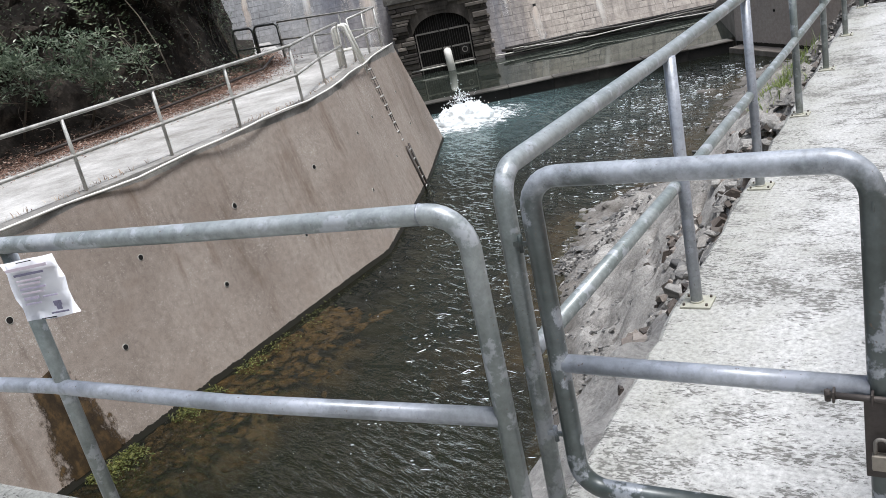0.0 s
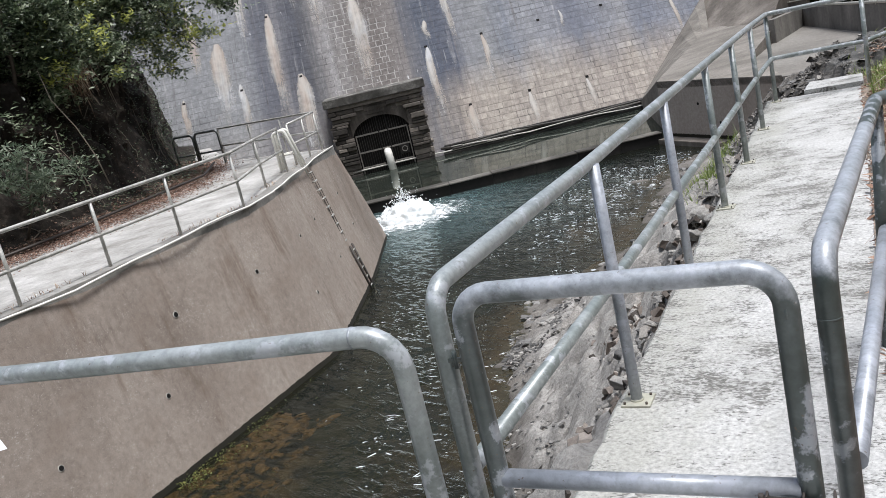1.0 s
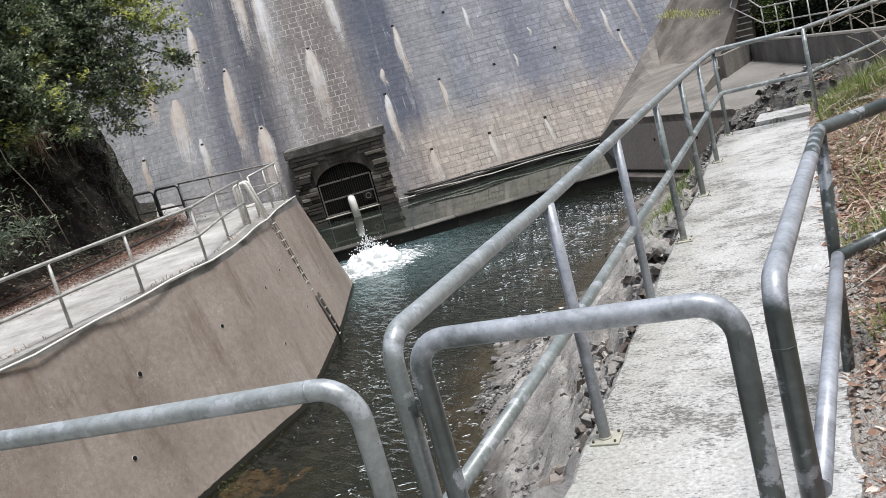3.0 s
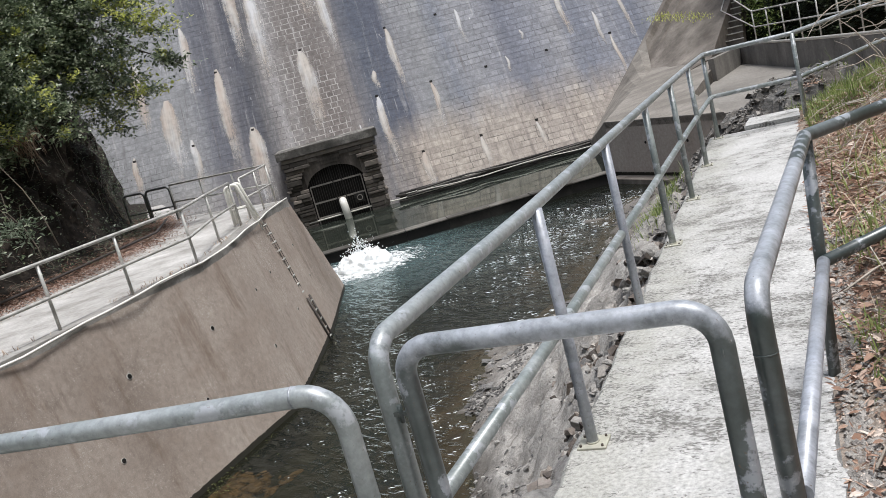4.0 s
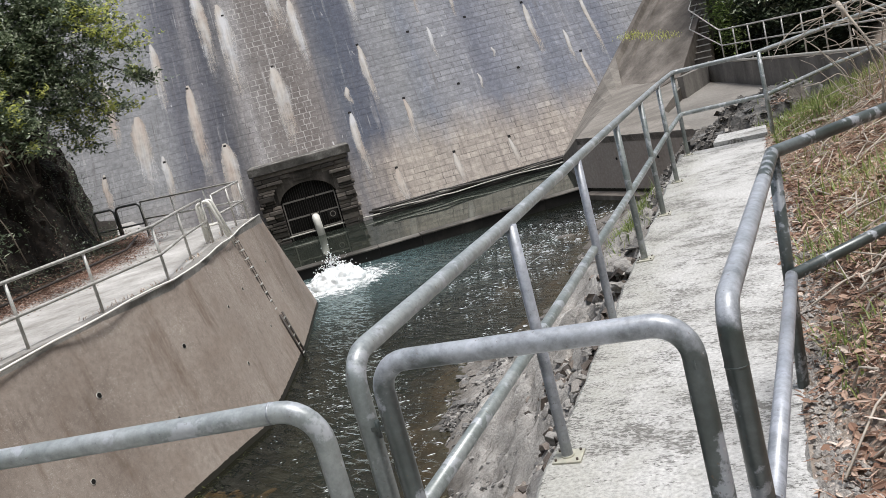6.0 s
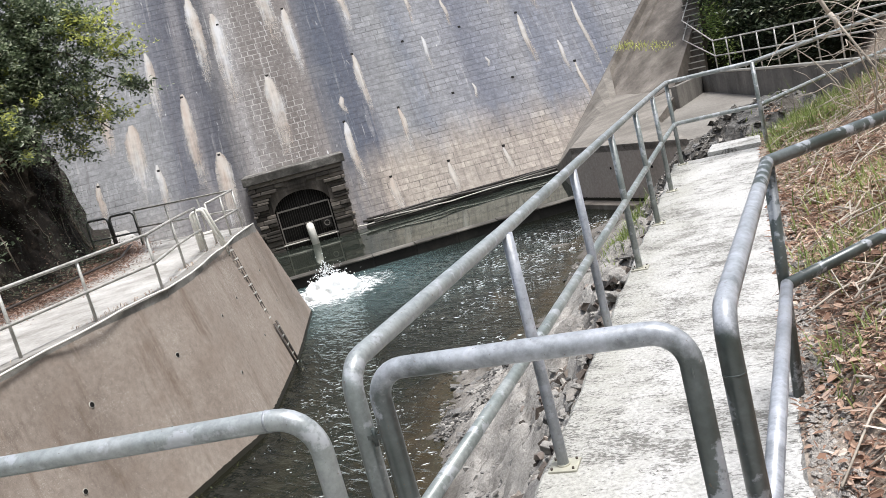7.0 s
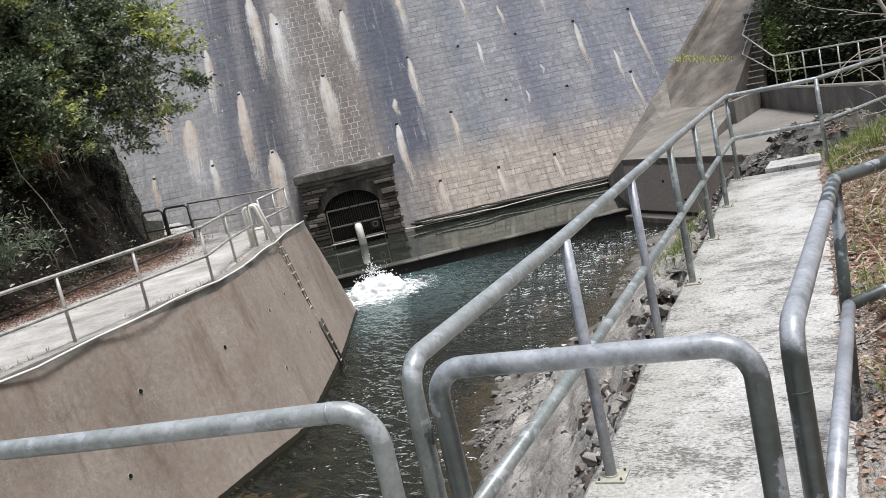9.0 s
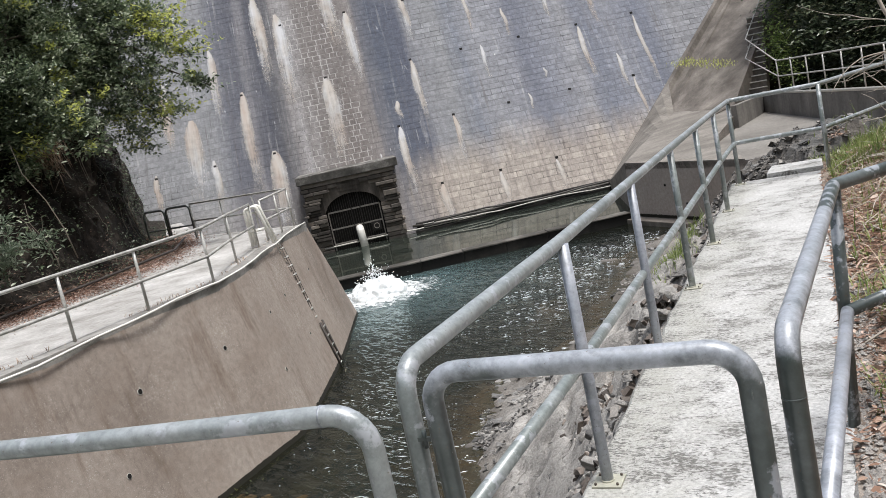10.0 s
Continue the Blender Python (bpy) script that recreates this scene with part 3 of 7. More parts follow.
def water_material(name, ripple, murk, jet=None):
    """Water: a rippled gloss over murky clear depth; jet: where air beaten in turns it pale."""
    k = Nodes(name)
    v = k.pos()
    body = (0.026, 0.03, 0.022) if ripple else (0.03, 0.036, 0.03)
    if ripple:
        a = k.noise(k.pos((1.0, 1.7, 1), 32.0), 1.25, 3, 0.5, 0.3)
        b = k.noise(k.pos((1.0, 2.0, 1), 24.0), 4.6, 3, 0.5, 0.3)
        peak = k.ramp(k.noise(k.pos((1.0, 2.6, 1), 28.0), 2.6, 3, 0.5, 0.3), (0.52, 0.0), (0.68, 1.0))
        h = k.math("ADD", k.math("MULTIPLY", a, 1.0), k.math("ADD", k.math("MULTIPLY", b, 0.13), k.math("MULTIPLY", peak, 0.45)))
        riffle = k.n("ShaderNodeMapRange", Value=k.n("ShaderNodeSeparateXYZ", Vector=k.n("ShaderNodeNewGeometry").outputs["Position"]).outputs["Y"])
        for key, val in (("From Min", 1.5), ("From Max", 6.5), ("To Min", 1.0), ("To Max", 0.0)):
            riffle.inputs[key].default_value = val
        lap = k.noise(k.pos((1.0, 2.6, 1), 24.0), 3.0, 4, 0.55, 0.5)
        nrm = k.n("ShaderNodeBump", Strength=k.math("MULTIPLY", riffle.outputs[0], 0.95), Distance=0.7, Height=lap, Normal=k.bump(h, ripple, 0.25)).outputs[0]
    else:
        nrm = k.bump(k.noise(k.pos((1, 1.6, 1), 30), 1.6, 3, 0.5), 0.06, 0.03)
    gloss = k.n("ShaderNodeBsdfGlossy", Roughness=0.11 if ripple else 0.01, Normal=nrm)
    gloss.inputs["Color"].default_value = (0.78, 0.84, 0.84, 1) if ripple else (0.86, 0.9, 0.87, 1)
    clear = k.n("ShaderNodeBsdfTransparent")
    clear.inputs["Color"].default_value = (0.82, 0.76, 0.58, 1)
    deep = k.n("ShaderNodeBsdfDiffuse")
    col, fac = (*body, 1), murk
    if jet:
        d = k.n("ShaderNodeVectorMath", )
        d.operation = "DISTANCE"
        g = k.n("ShaderNodeNewGeometry")
        k.t.links.new(g.outputs["Position"], d.inputs[0])
        d.inputs[1].default_value = jet
        r = k.math("ADD", d.outputs["Value"], k.math("MULTIPLY", k.noise(k.pos(), 0.6, 5, 0.6), 5.0))
        near = k.n("ShaderNodeMapRange", Value=r)
        for key, val in (("From Min", 10.5), ("From Max", 3.5), ("To Min", 0.0), ("To Max", 1.0)):
            near.inputs[key].default_value = val
        col = k.mix(near.outputs[0], body, (0.09, 0.137, 0.14))
        fac = k.math("ADD", k.math("MULTIPLY", near.outputs[0], 0.95 - murk), murk)
    k.put(deep, "Color", col)
    under = k.n("ShaderNodeMixShader", Fac=fac)
    k.t.links.new(clear.outputs[0], under.inputs[1])
    k.t.links.new(deep.outputs[0], under.inputs[2])
    fr = k.n("ShaderNodeFresnel", IOR=1.33, Normal=nrm)
    m = k.n("ShaderNodeMixShader", Fac=fr.outputs[0])
    k.t.links.new(under.outputs[0], m.inputs[1])
    k.t.links.new(gloss.outputs[0], m.inputs[2])
    k.t.links.new(m.outputs[0], k.out.inputs["Surface"])
    return k.mat


JET = (-13.2, 21.3, -3.9)
M_WATER = water_material("running_water", 0.42, 0.27, JET)
M_POOL = water_material("still_pool", 0.0, 0.8)


def foam_material():
    k = Nodes("white_water")
    f = k.noise(k.pos(), 5.0, 6, 0.7)
    c = k.ramp(f, (0.3, (0.74, 0.78, 0.8)), (0.6, (0.9, 0.92, 0.92)))
    return k.done(c, 0.5, k.bump(f, 0.3, 0.04))


def foam_patch_material():
    k = Nodes("foam_patch")
    d = k.n("ShaderNodeVectorMath")
    d.operation = "DISTANCE"
    g = k.n("ShaderNodeNewGeometry")
    k.t.links.new(g.outputs["Position"], d.inputs[0])
    d.inputs[1].default_value = JET
    n = k.noise(k.pos((1, 1.5, 1), 30), 2.4, 8, 0.75, 1.0)
    a = k.math("ADD", k.math("MULTIPLY", d.outputs["Value"], -0.13), k.math("ADD", n, 0.22))
    a = k.ramp(a, (0.47, 0.0), (0.6, 0.9))
    p = k.n("ShaderNodeBsdfPrincipled", Roughness=0.6)
    k.put(p, "Base Color", (0.85, 0.88, 0.88, 1))
    t = k.n("ShaderNodeBsdfTransparent")
    m = k.n("ShaderNodeMixShader", Fac=a)
    k.t.links.new(t.outputs[0], m.inputs[1])
    k.t.links.new(p.outputs[0], m.inputs[2])
    k.t.links.new(m.outputs[0], k.out.inputs["Surface"])
    return k.mat


M_FOAM = foam_material()
M_FOAM_PATCH = foam_patch_material()


# ---- mesh helpers ----
ORIGIN = {}


def thing(name, at, label, category, group="", kind=""):
    ob = new(name)
    ob.location = at
    ob.empty_display_size = 0.1
    ORIGIN[ob.name] = Vector(at)
    return tagged(ob, label, category, group, kind)


def finish(name, bm, material, smooth=False):
    bmesh.ops.recalc_face_normals(bm, faces=bm.faces)
    me = bpy.data.meshes.new(name)
    bm.to_mesh(me)
    bm.free()
    me.materials.append(material)
    if smooth:
        me.shade_smooth()
    return me


def part(name, bm, material, parent, label="", smooth=False, kind=""):
    """One mesh object under a thing or a part; bm is in world coordinates."""
    me = finish(name, bm, material, smooth)
    org = ORIGIN[parent.name]
    me.transform(Matrix.Translation(-org))
    ob = new(name, me)
    ob.parent = parent
    ORIGIN[ob.name] = org
    return tagged(ob, label, kind=kind)


def solo(name, bm, material, label, category, kind="", smooth=False, group=""):
    """A top-level thing that is one mesh, its origin at its base."""
    me = finish(name, bm, material, smooth)
    co = np.empty(len(me.vertices) * 3)
    me.vertices.foreach_get("co", co)
    co = co.reshape(-1, 3)
    base = Vector(((co[:, 0].min() + co[:, 0].max()) / 2, (co[:, 1].min() + co[:, 1].max()) / 2, co[:, 2].min()))
    me.transform(Matrix.Translation(-base))
    ob = new(name, me)
    ob.location = base
    ORIGIN[ob.name] = base
    return tagged(ob, label, category, group, kind)


def face_up(ob):
    """Turn a flat sheet so that it faces the sky."""
    if ob.data.polygons[0].normal.z < 0:
        ob.data.flip_normals()
    return ob


def raw(name, verts, faces, material, smooth=False):
    me = bpy.data.meshes.new(name)
    me.from_pydata([tuple(v) for v in verts], [], faces)
    me.materials.append(material)
    me.update()
    if smooth:
        me.shade_smooth()
    return me


def raw_solo(name, verts, faces, material, label, category, kind="", smooth=False):
    ob = new(name, raw(name, verts, faces, material, smooth))
    ORIGIN[ob.name] = Vector((0, 0, 0))
    return tagged(ob, label, category, kind=kind)


def raw_part(name, verts, faces, material, parent, label="", kind="", smooth=False):
    me = raw(name, verts, faces, material, smooth)
    org = ORIGIN[parent.name]
    me.transform(Matrix.Translation(-org))
    ob = new(name, me)
    ob.parent = parent
    ORIGIN[ob.name] = org
    return tagged(ob, label, kind=kind)


def fillet(points, radius, n=7):
    """The polyline with its inner corners rounded."""
    pts = [Vector(p) for p in points]
    out = [pts[0]]
    for a, b, c in zip(pts, pts[1:], pts[2:]):
        u, w = (a - b).normalized(), (c - b).normalized()
        ang = u.angle(w)
        if ang > 3.05 or radius <= 0:
            out.append(b)
            continue
        d = min(radius / math.tan(ang / 2), (a - b).length * 0.49, (c - b).length * 0.49)
        r = d * math.tan(ang / 2)
        mid = (u + w).normalized() * (r / math.sin(ang / 2)) + b
        p0, p1 = b + u * d - mid, b + w * d - mid
        for i in range(n + 1):
            out.append(mid + p0.slerp(p1, i / n).normalized() * r)
    return out + [pts[-1]]


def tube(bm, points, r, seg=12, bend=0.0, caps=True, taper=None):
    """A round tube along a polyline."""
    pts = fillet(points, bend) if bend else [Vector(p) for p in points]
    rings, up = [], None
    for i, p in enumerate(pts):
        d = (pts[min(i + 1, len(pts) - 1)] - pts[max(i - 1, 0)]).normalized()
        if up is None:
            up = Vector((0, 0, 1)) if abs(d.z) < 0.9 else Vector((1, 0, 0))
        side = d.cross(up).normalized()
        up = side.cross(d).normalized()
        rr = r if taper is None else r + (taper - r) * i / (len(pts) - 1)
        rings.append([bm.verts.new(p + (side * math.cos(a) + up * math.sin(a)) * rr) for a in (math.tau * j / seg for j in range(seg))])
    for a, b in zip(rings, rings[1:]):
        for j in range(seg):
            bm.faces.new((a[j], a[(j + 1) % seg], b[(j + 1) % seg], b[j]))
    if caps:
        bm.faces.new(rings[0][::-1])
        bm.faces.new(rings[-1])
    for f in bm.faces:
        f.smooth = len(f.verts) == 4
    return bm


def box(bm, lo, hi, m=None, bevel=0.0):
    vs = [bm.verts.new((x, y, z)) for x in (lo[0], hi[0]) for y in (lo[1], hi[1]) for z in (lo[2], hi[2])]
    fs = [bm.faces.new([vs[i] for i in q]) for q in ((0, 1, 3, 2), (4, 6, 7, 5), (0, 4, 5, 1), (2, 3, 7, 6), (0, 2, 6, 4), (1, 5, 7, 3))]
    if bevel:
        es = list({e for f in fs for e in f.edges})
        got = bmesh.ops.bevel(bm, geom=es, offset=bevel, segments=2, affect="EDGES", profile=0.6)
        vs = list({v for f in got["faces"] for v in f.verts} | {v for v in vs if v.is_valid})
    if m is not None:
        bmesh.ops.transform(bm, matrix=m, verts=[v for v in vs if v.is_valid])
    return bm


def bx(lo, hi, m=None, bevel=0.0):
    return box(bmesh.new(), lo, hi, m, bevel)


def prism(outline, z0, z1, side=None):
    """A slab over a plan outline (counter-clockwise); z1 may be a function of x and y."""
    bm = bmesh.new()
    top = [bm.verts.new((x, y, z1(x, y) if callable(z1) else z1)) for x, y in outline]
    low = [bm.verts.new((x, y, z0)) for x, y in outline]
    bm.faces.new(top)
    bm.faces.new(low[::-1])
    for i in range(len(top)):
        j = (i + 1) % len(top)
        bm.faces.new((top[i], low[i], low[j], top[j]))
    return bm


def tt(points, r, bend=0.0, seg=12, taper=None):
    return tube(bmesh.new(), points, r, seg, bend, True, taper)


def fbm(x, y, z=0.0, scale=1.0, octaves=4):
    return noise.fractal(Vector((x * scale, y * scale, z * scale)), 0.9, 2.1, octaves)


def lerp_table(rows, q):
    if q <= rows[0][0]:
        return rows[0][1]
    for (a, va), (b, vb) in zip(rows, rows[1:]):
        if q <= b:
            return va + (vb - va) * (q - a) / (b - a)
    return rows[-1][1]


def smooth01(f):
    f = min(1.0, max(0.0, f))
    return f * f * (3 - 2 * f)


WATER_Z, POOL_Z = -3.9, -3.52

# ---- far ground ----
_v, _f = [], []
RINGS = ((46, -4.8), (75, -1), (130, 9), (300, 22), (900, 30), (2500, 32))
for r, z in RINGS:
    for i in range(48):
        a = math.tau * i / 48
        _v.append((-4 + r * math.cos(a), 12 + r * math.sin(a), z + fbm(math.cos(a) * 2, math.sin(a) * 2, r) * (r * 0.03)))
for k in range(len(RINGS) - 1):
    for i in range(48):
        j = (i + 1) % 48
        _f.append((k * 48 + i, k * 48 + j, (k + 1) * 48 + j, (k + 1) * 48 + i))
_v.append((-4, 12, -5.6))
for i in range(48):
    _f.append((len(_v) - 1, (i + 1) % 48, i))
raw_solo("ground", _v, _f, M_GROUND, "dark wooded valley ground around the dam", "ground", "structure", True)

# ---- stream bed and water ----
_v, _f = [], []
NX, NY = 60, 120
for j in range(NY):
    for i in range(NX):
        x, y = -16 + 16 * i / (NX - 1), -8 + 37 * j / (NY - 1)
        shallow = smooth01((9.5 - y) / 5) * smooth01((-6.9 - x + 0.5 * fbm(x, y, 4, 0.8)) / 1.3)
        z = -4.75 + 0.72 * shallow + 0.16 * fbm(x, y, 3, 0.9) + 0.05 * fbm(x, y, 9, 4)
        z += 0.34 * smooth01((x + 7.4) / 3.0) * smooth01((y - 8) / 4) * smooth01((28.5 - y) / 5)
        _v.append((x, y, min(z, WATER_Z - 0.06)))
for j in range(NY - 1):
    for i in range(NX - 1):
        a = j * NX + i
        _f.append((a, a + 1, a + NX + 1, a + NX))
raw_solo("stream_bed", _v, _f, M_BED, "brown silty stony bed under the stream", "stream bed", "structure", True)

_bm = bmesh.new()
for q in (((-9.3, -14), (0.5, -14), (0.5, 9.8), (-9.3, 9.8)), ((-9.3, 9.8), (0.5, 9.8), (0.5, 33), (-5.85, 28.4), (-15.4, 22.9), (-15.2, 20.2), (-13.1, 18.9))):
    _bm.faces.new([_bm.verts.new((x, y, WATER_Z)) for x, y in q])
bmesh.ops.remove_doubles(_bm, verts=_bm.verts, dist=0.001)
face_up(solo("stream_water", _bm, M_WATER, "rippled dark stream water, blue-green near the outlet", "water", "structure"))
_bm = bmesh.new()
_bm.faces.new([_bm.verts.new((x, y, POOL_Z)) for x, y in ((-15.9, 23.3), (-6.1, 28.85), (-4.0, 30.0), (-5, 39), (-12.6, 35.6), (-31, 25.2), (-24, 18.6))])
face_up(solo("basin_water", _bm, M_POOL, "still mirror-like water in the basin below the dam", "water", "structure"))

# ---- the dam ----
S = Vector((math.cos(radians(DAM_TURN)), math.sin(radians(DAM_TURN)), 0))
OUT = Vector((S.y, -S.x, 0))
FOOT = Vector((-12.6, 34.0, -3.5))
BATTER = 0.6
UPV = Vector((-OUT.x * BATTER, -OUT.y * BATTER, 1)).normalized()
NRM = S.cross(UPV)
if NRM.dot(OUT) < 0:
    NRM = -NRM
DAM_M = Matrix(((S.x, UPV.x, NRM.x, FOOT.x), (S.y, UPV.y, NRM.y, FOOT.y), (S.z, UPV.z, NRM.z, FOOT.z), (0, 0, 0, 1)))
RISE = UPV.z        # height gained per metre along the face


def on_dam(u, z, w=0.0):
    """A point of the face: u along the dam, z its height, w proud of it."""
    return DAM_M @ Vector((u, (z - FOOT.z) / RISE, w))


dam = thing("dam", FOOT, "tall grey granite masonry dam with lime-streaked sloping face", "dam", "", "structure")
_bm = bmesh.new()
box(_bm, (-42, -3.0, -9.0), (30, 24.0, 0.0095), DAM_M)
part("core", _bm, M_MORTAR, dam, "pale and dark mortar joints")

COURSE, GAP, CUT = 0.318, 0.015, 0.02
LENGTHS = (0.52, 0.6, 0.7, 0.8)


def block_shape(w, GAP=GAP):
    """Corners of one block, its face inset by a worn chamfer."""
    h, b = COURSE - GAP, 0.009
    vs = [(GAP / 2, GAP / 2, -CUT), (w - GAP / 2, GAP / 2, -CUT), (w - GAP / 2, h + GAP / 2, -CUT), (GAP / 2, h + GAP / 2, -CUT)]
    vs += [(GAP / 2 + b, GAP / 2 + b, 0.014), (w - GAP / 2 - b, GAP / 2 + b, 0.014), (w - GAP / 2 - b, h + GAP / 2 - b, 0.014), (GAP / 2 + b, h + GAP / 2 - b, 0.014)]
    return vs, [(4, 5, 6, 7), (0, 1, 5, 4), (1, 2, 6, 5), (2, 3, 7, 6), (3, 0, 4, 7)]


_rng = random.Random(11)
_v, _f, _near = [], [], []
for row in range(56):
    u = -24 + _rng.random() * 0.6
    while u < 15:
        w = _rng.choice(LENGTHS) * (0.62 if -9.6 < u < -4.6 and row < 45 else 1)
        lift = _rng.uniform(-0.003, 0.005) - (0.001 if -9.6 < u < -4.6 else 0)
        if -1.5 < u < 6.6 and 3 < row < 26 and w in LENGTHS and len(_near) < 300:
            _near.append((u, row, w, lift))
        else:
            vs, fs = block_shape(w, GAP if w in LENGTHS else 0.026)
            k = len(_v)
            _v += [DAM_M @ Vector((u + x, row * COURSE + y, z + lift)) for x, y, z in vs]
            _f += [tuple(k + i for i in q) for q in fs]
        u += w
raw_part("masonry", _v, _f, M_DAM, dam, "stained grey granite blocks", "stuff")

_rows = {-1.7: (-2.7, 0.19, 3.0), 1.35: (-10.25, -4.04, -1.27, 1.57, 4.73, 8.08, -13.17, -16.02), 4.5: (-11.33, -7.03, -2.63, 0.04, 3.1, 6.19, 9.19, -14.03), 7.7: (-8.74, -5.35, -2.2, 0.9, 4.0, 7.2, 10.3), 10.8: (-6.9, -3.8, -0.6, 2.5, 5.6)}
# u, top, length down the face, width at the widest
STREAKS = ((-10.25, 1.53, 3.4, 0.85), (-11.33, 4.7, 4.6, 0.62), (-14.03, 3.83, 3.4, 0.95), (-16.02, 1.57, 1.9, 0.35), (-13.17, 1.69, 2.2, 0.4),
           (-7.03, 4.56, 3.6, 0.85), (-8.9, 8.4, 4.4, 0.8), (-2.63, 4.5, 2.7, 0.42), (-4.04, 1.38, 2.9, 0.45), (-2.7, -1.66, 1.75, 0.45),
           (0.19, -1.72, 1.75, 0.36), (2.99, -1.73, 1.6, 0.28), (-1.27, 1.35, 1.9, 0.3), (1.04, 4.55, 1.7, 0.24), (6.19, 4.42, 2.5, 0.34),
           (9.19, 4.39, 3.3, 0.26), (8.08, 1.32, 2.2, 0.2), (3.85, 2.72, 0.5, 0.16), (2.69, 1.64, 0.8, 0.16), (7.66, 2.65, 1.6, 0.25),
           (-3.86, 2.63, 0.8, 0.3), (-5.35, 7.77, 3.4, 0.6), (-2.3, 8.3, 2.4, 0.4), (2.68, 6.23, 1.4, 0.22), (5.0, 7.5, 2.2, 0.3),
           (-12.6, 7.2, 3.2, 0.5), (-15.2, 6.0, 3.0, 0.6), (-6.2, 10.4, 4.0, 0.8), (0.9, 7.7, 2.0, 0.25), (-9.9, 9.6, 4.2, 0.7), (7.3, 7.6, 3.0, 0.35))
for n, (u, z, length, w) in enumerate(STREAKS):
    bm = bmesh.new()
    uvl = bm.loops.layers.uv.new("UVMap")
    cols, rows = 5, 12
    grid = []
    for j in range(rows):
        f = j / (rows - 1)
        half = w * 0.56 * (0.25 + 0.75 * min(1.0, f * 4.5) ** 0.6) * (1 + 0.15 * f)
        mid = u + 0.1 * f * length * 0.25 + 0.04 * math.sin(f * 9 + n)
        top = DAM_M.inverted() @ on_dam(u, z)
        grid.append([bm.verts.new(DAM_M @ Vector((mid + half * (2 * i / (cols - 1) - 1), top.y - f * length * 1.5, 0.036))) for i in range(cols)])
    for j in range(rows - 1):
        for i in range(cols - 1):
            face = bm.faces.new((grid[j][i], grid[j][i + 1], grid[j + 1][i + 1], grid[j + 1][i]))
            for loop, (a, b) in zip(face.loops, ((i, j), (i + 1, j), (i + 1, j + 1), (i, j + 1))):
                loop[uvl].uv = (a / (cols - 1), b / (rows - 1))
    part("lime_streak", bm, M_LIME, dam, "pale lime crust run down the stone")
for z, us in _rows.items():
    for u in us:
        p = DAM_M.inverted() @ on_dam(u, z + 0.05)
        part("weep_hole", bx((p.x - 0.07, p.y - 0.05, -0.1), (p.x + 0.07, p.y + 0.06, 0.042), DAM_M), M_BLACK, dam, "black plug for the inside of a weep hole")

# foot ledge with hoses
LEDGE = thing("basin_ledge", FOOT, "dark wet concrete ledge along the foot of the dam", "ledge", "", "structure")


def along(u, out, z):
    return Vector((FOOT.x, FOOT.y, 0)) + S * u + OUT * out + Vector((0, 0, z))


def slab_along(u0, u1, o0, o1, z0, z1):
    m = Matrix(((S.x, OUT.x, 0, FOOT.x), (S.y, OUT.y, 0, FOOT.y), (0, 0, 1, 0), (0, 0, 0, 1)))
    return bx((u0, o0, z0), (u1, o1, z1), m, 0.02)


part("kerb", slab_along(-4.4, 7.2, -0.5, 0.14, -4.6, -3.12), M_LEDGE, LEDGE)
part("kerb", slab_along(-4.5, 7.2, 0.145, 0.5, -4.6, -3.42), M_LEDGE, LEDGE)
for k, (name, mat, r, lift) in enumerate((("hose", M_HOSE, 0.035, 0.0), ("hose", M_HOSE_DARK, 0.05, 0.02), ("hose", M_HOSE, 0.028, 0.05), ("hose", M_HOSE_DARK, 0.06, 0.1), ("hose", M_HOSE, 0.02, 0.16), ("hose", M_HOSE_DARK, 0.045, 0.2))):
    u0 = -9.5 if k == 0 else -4.6 + 0.5 * (k % 3)
    pts = [along(u0 + (6.5 - u0) / 16 * i, 0.28 + 0.13 * (k % 3) - 0.1 * (k // 3) + (0.06 * math.sin(i * 1.3 + k * 2) if k else 0), -3.36 + lift + (0.05 * math.sin(i * 0.7 + k) if k >= 2 else 0) + (0.06 if i < 5 else 0)) for i in range(17)]
    solo(name, tt(pts, r, 0, 8), mat, "pale hose lying along the dam's foot" if mat is M_HOSE else "dark hose lying along the dam's foot", "hose", "", True, "hoses along the dam")

# weir
W0, W1 = Vector((-18.5, 21.05, 0)), Vector((-5.75, 28.28, 0))
WD = (W1 - W0).normalized()
WN = Vector((WD.y, -WD.x, 0))
weir = thing("weir", (W0 + W1) / 2 + Vector((0, 0, -4.6)), "low dark wet concrete weir holding the basin", "weir", "", "structure")
WM = Matrix(((WD.x, WN.x, 0, W0.x), (WD.y, WN.y, 0, W0.y), (0, 0, 1, 0), (0, 0, 0, 1)))
_len = (W1 - W0).length
for i in range(9):
    a, b = _len * i / 9, _len * (i + 1) / 9
    bm = bx((a + 0.008, -0.55, -4.9), (b - 0.008, 0, -3.525), WM)
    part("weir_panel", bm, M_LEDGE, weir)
    part("crest_slab", bx((a + 0.01, -0.58, -3.525), (b - 0.01, 0.05, -3.47 + 0.01 * math.sin(i * 3)), WM, 0.02), M_WEIR, weir, "pale-edged crest slab")

# ---- outlet portal ----
P0 = Vector((-18.62, 30.28, 0))
PM = Matrix(((S.x, OUT.x, 0, P0.x), (S.y, OUT.y, 0, P0.y), (0, 0, 1, 0), (0, 0, 0, 1)))
portal = thing("outlet_portal", P0 + Vector((0, 0, -4.5)), "rough dark stone outlet portal with arched opening", "portal")
ARCH_W, SPRING, RISE_A = 1.24, -1.75, 0.72


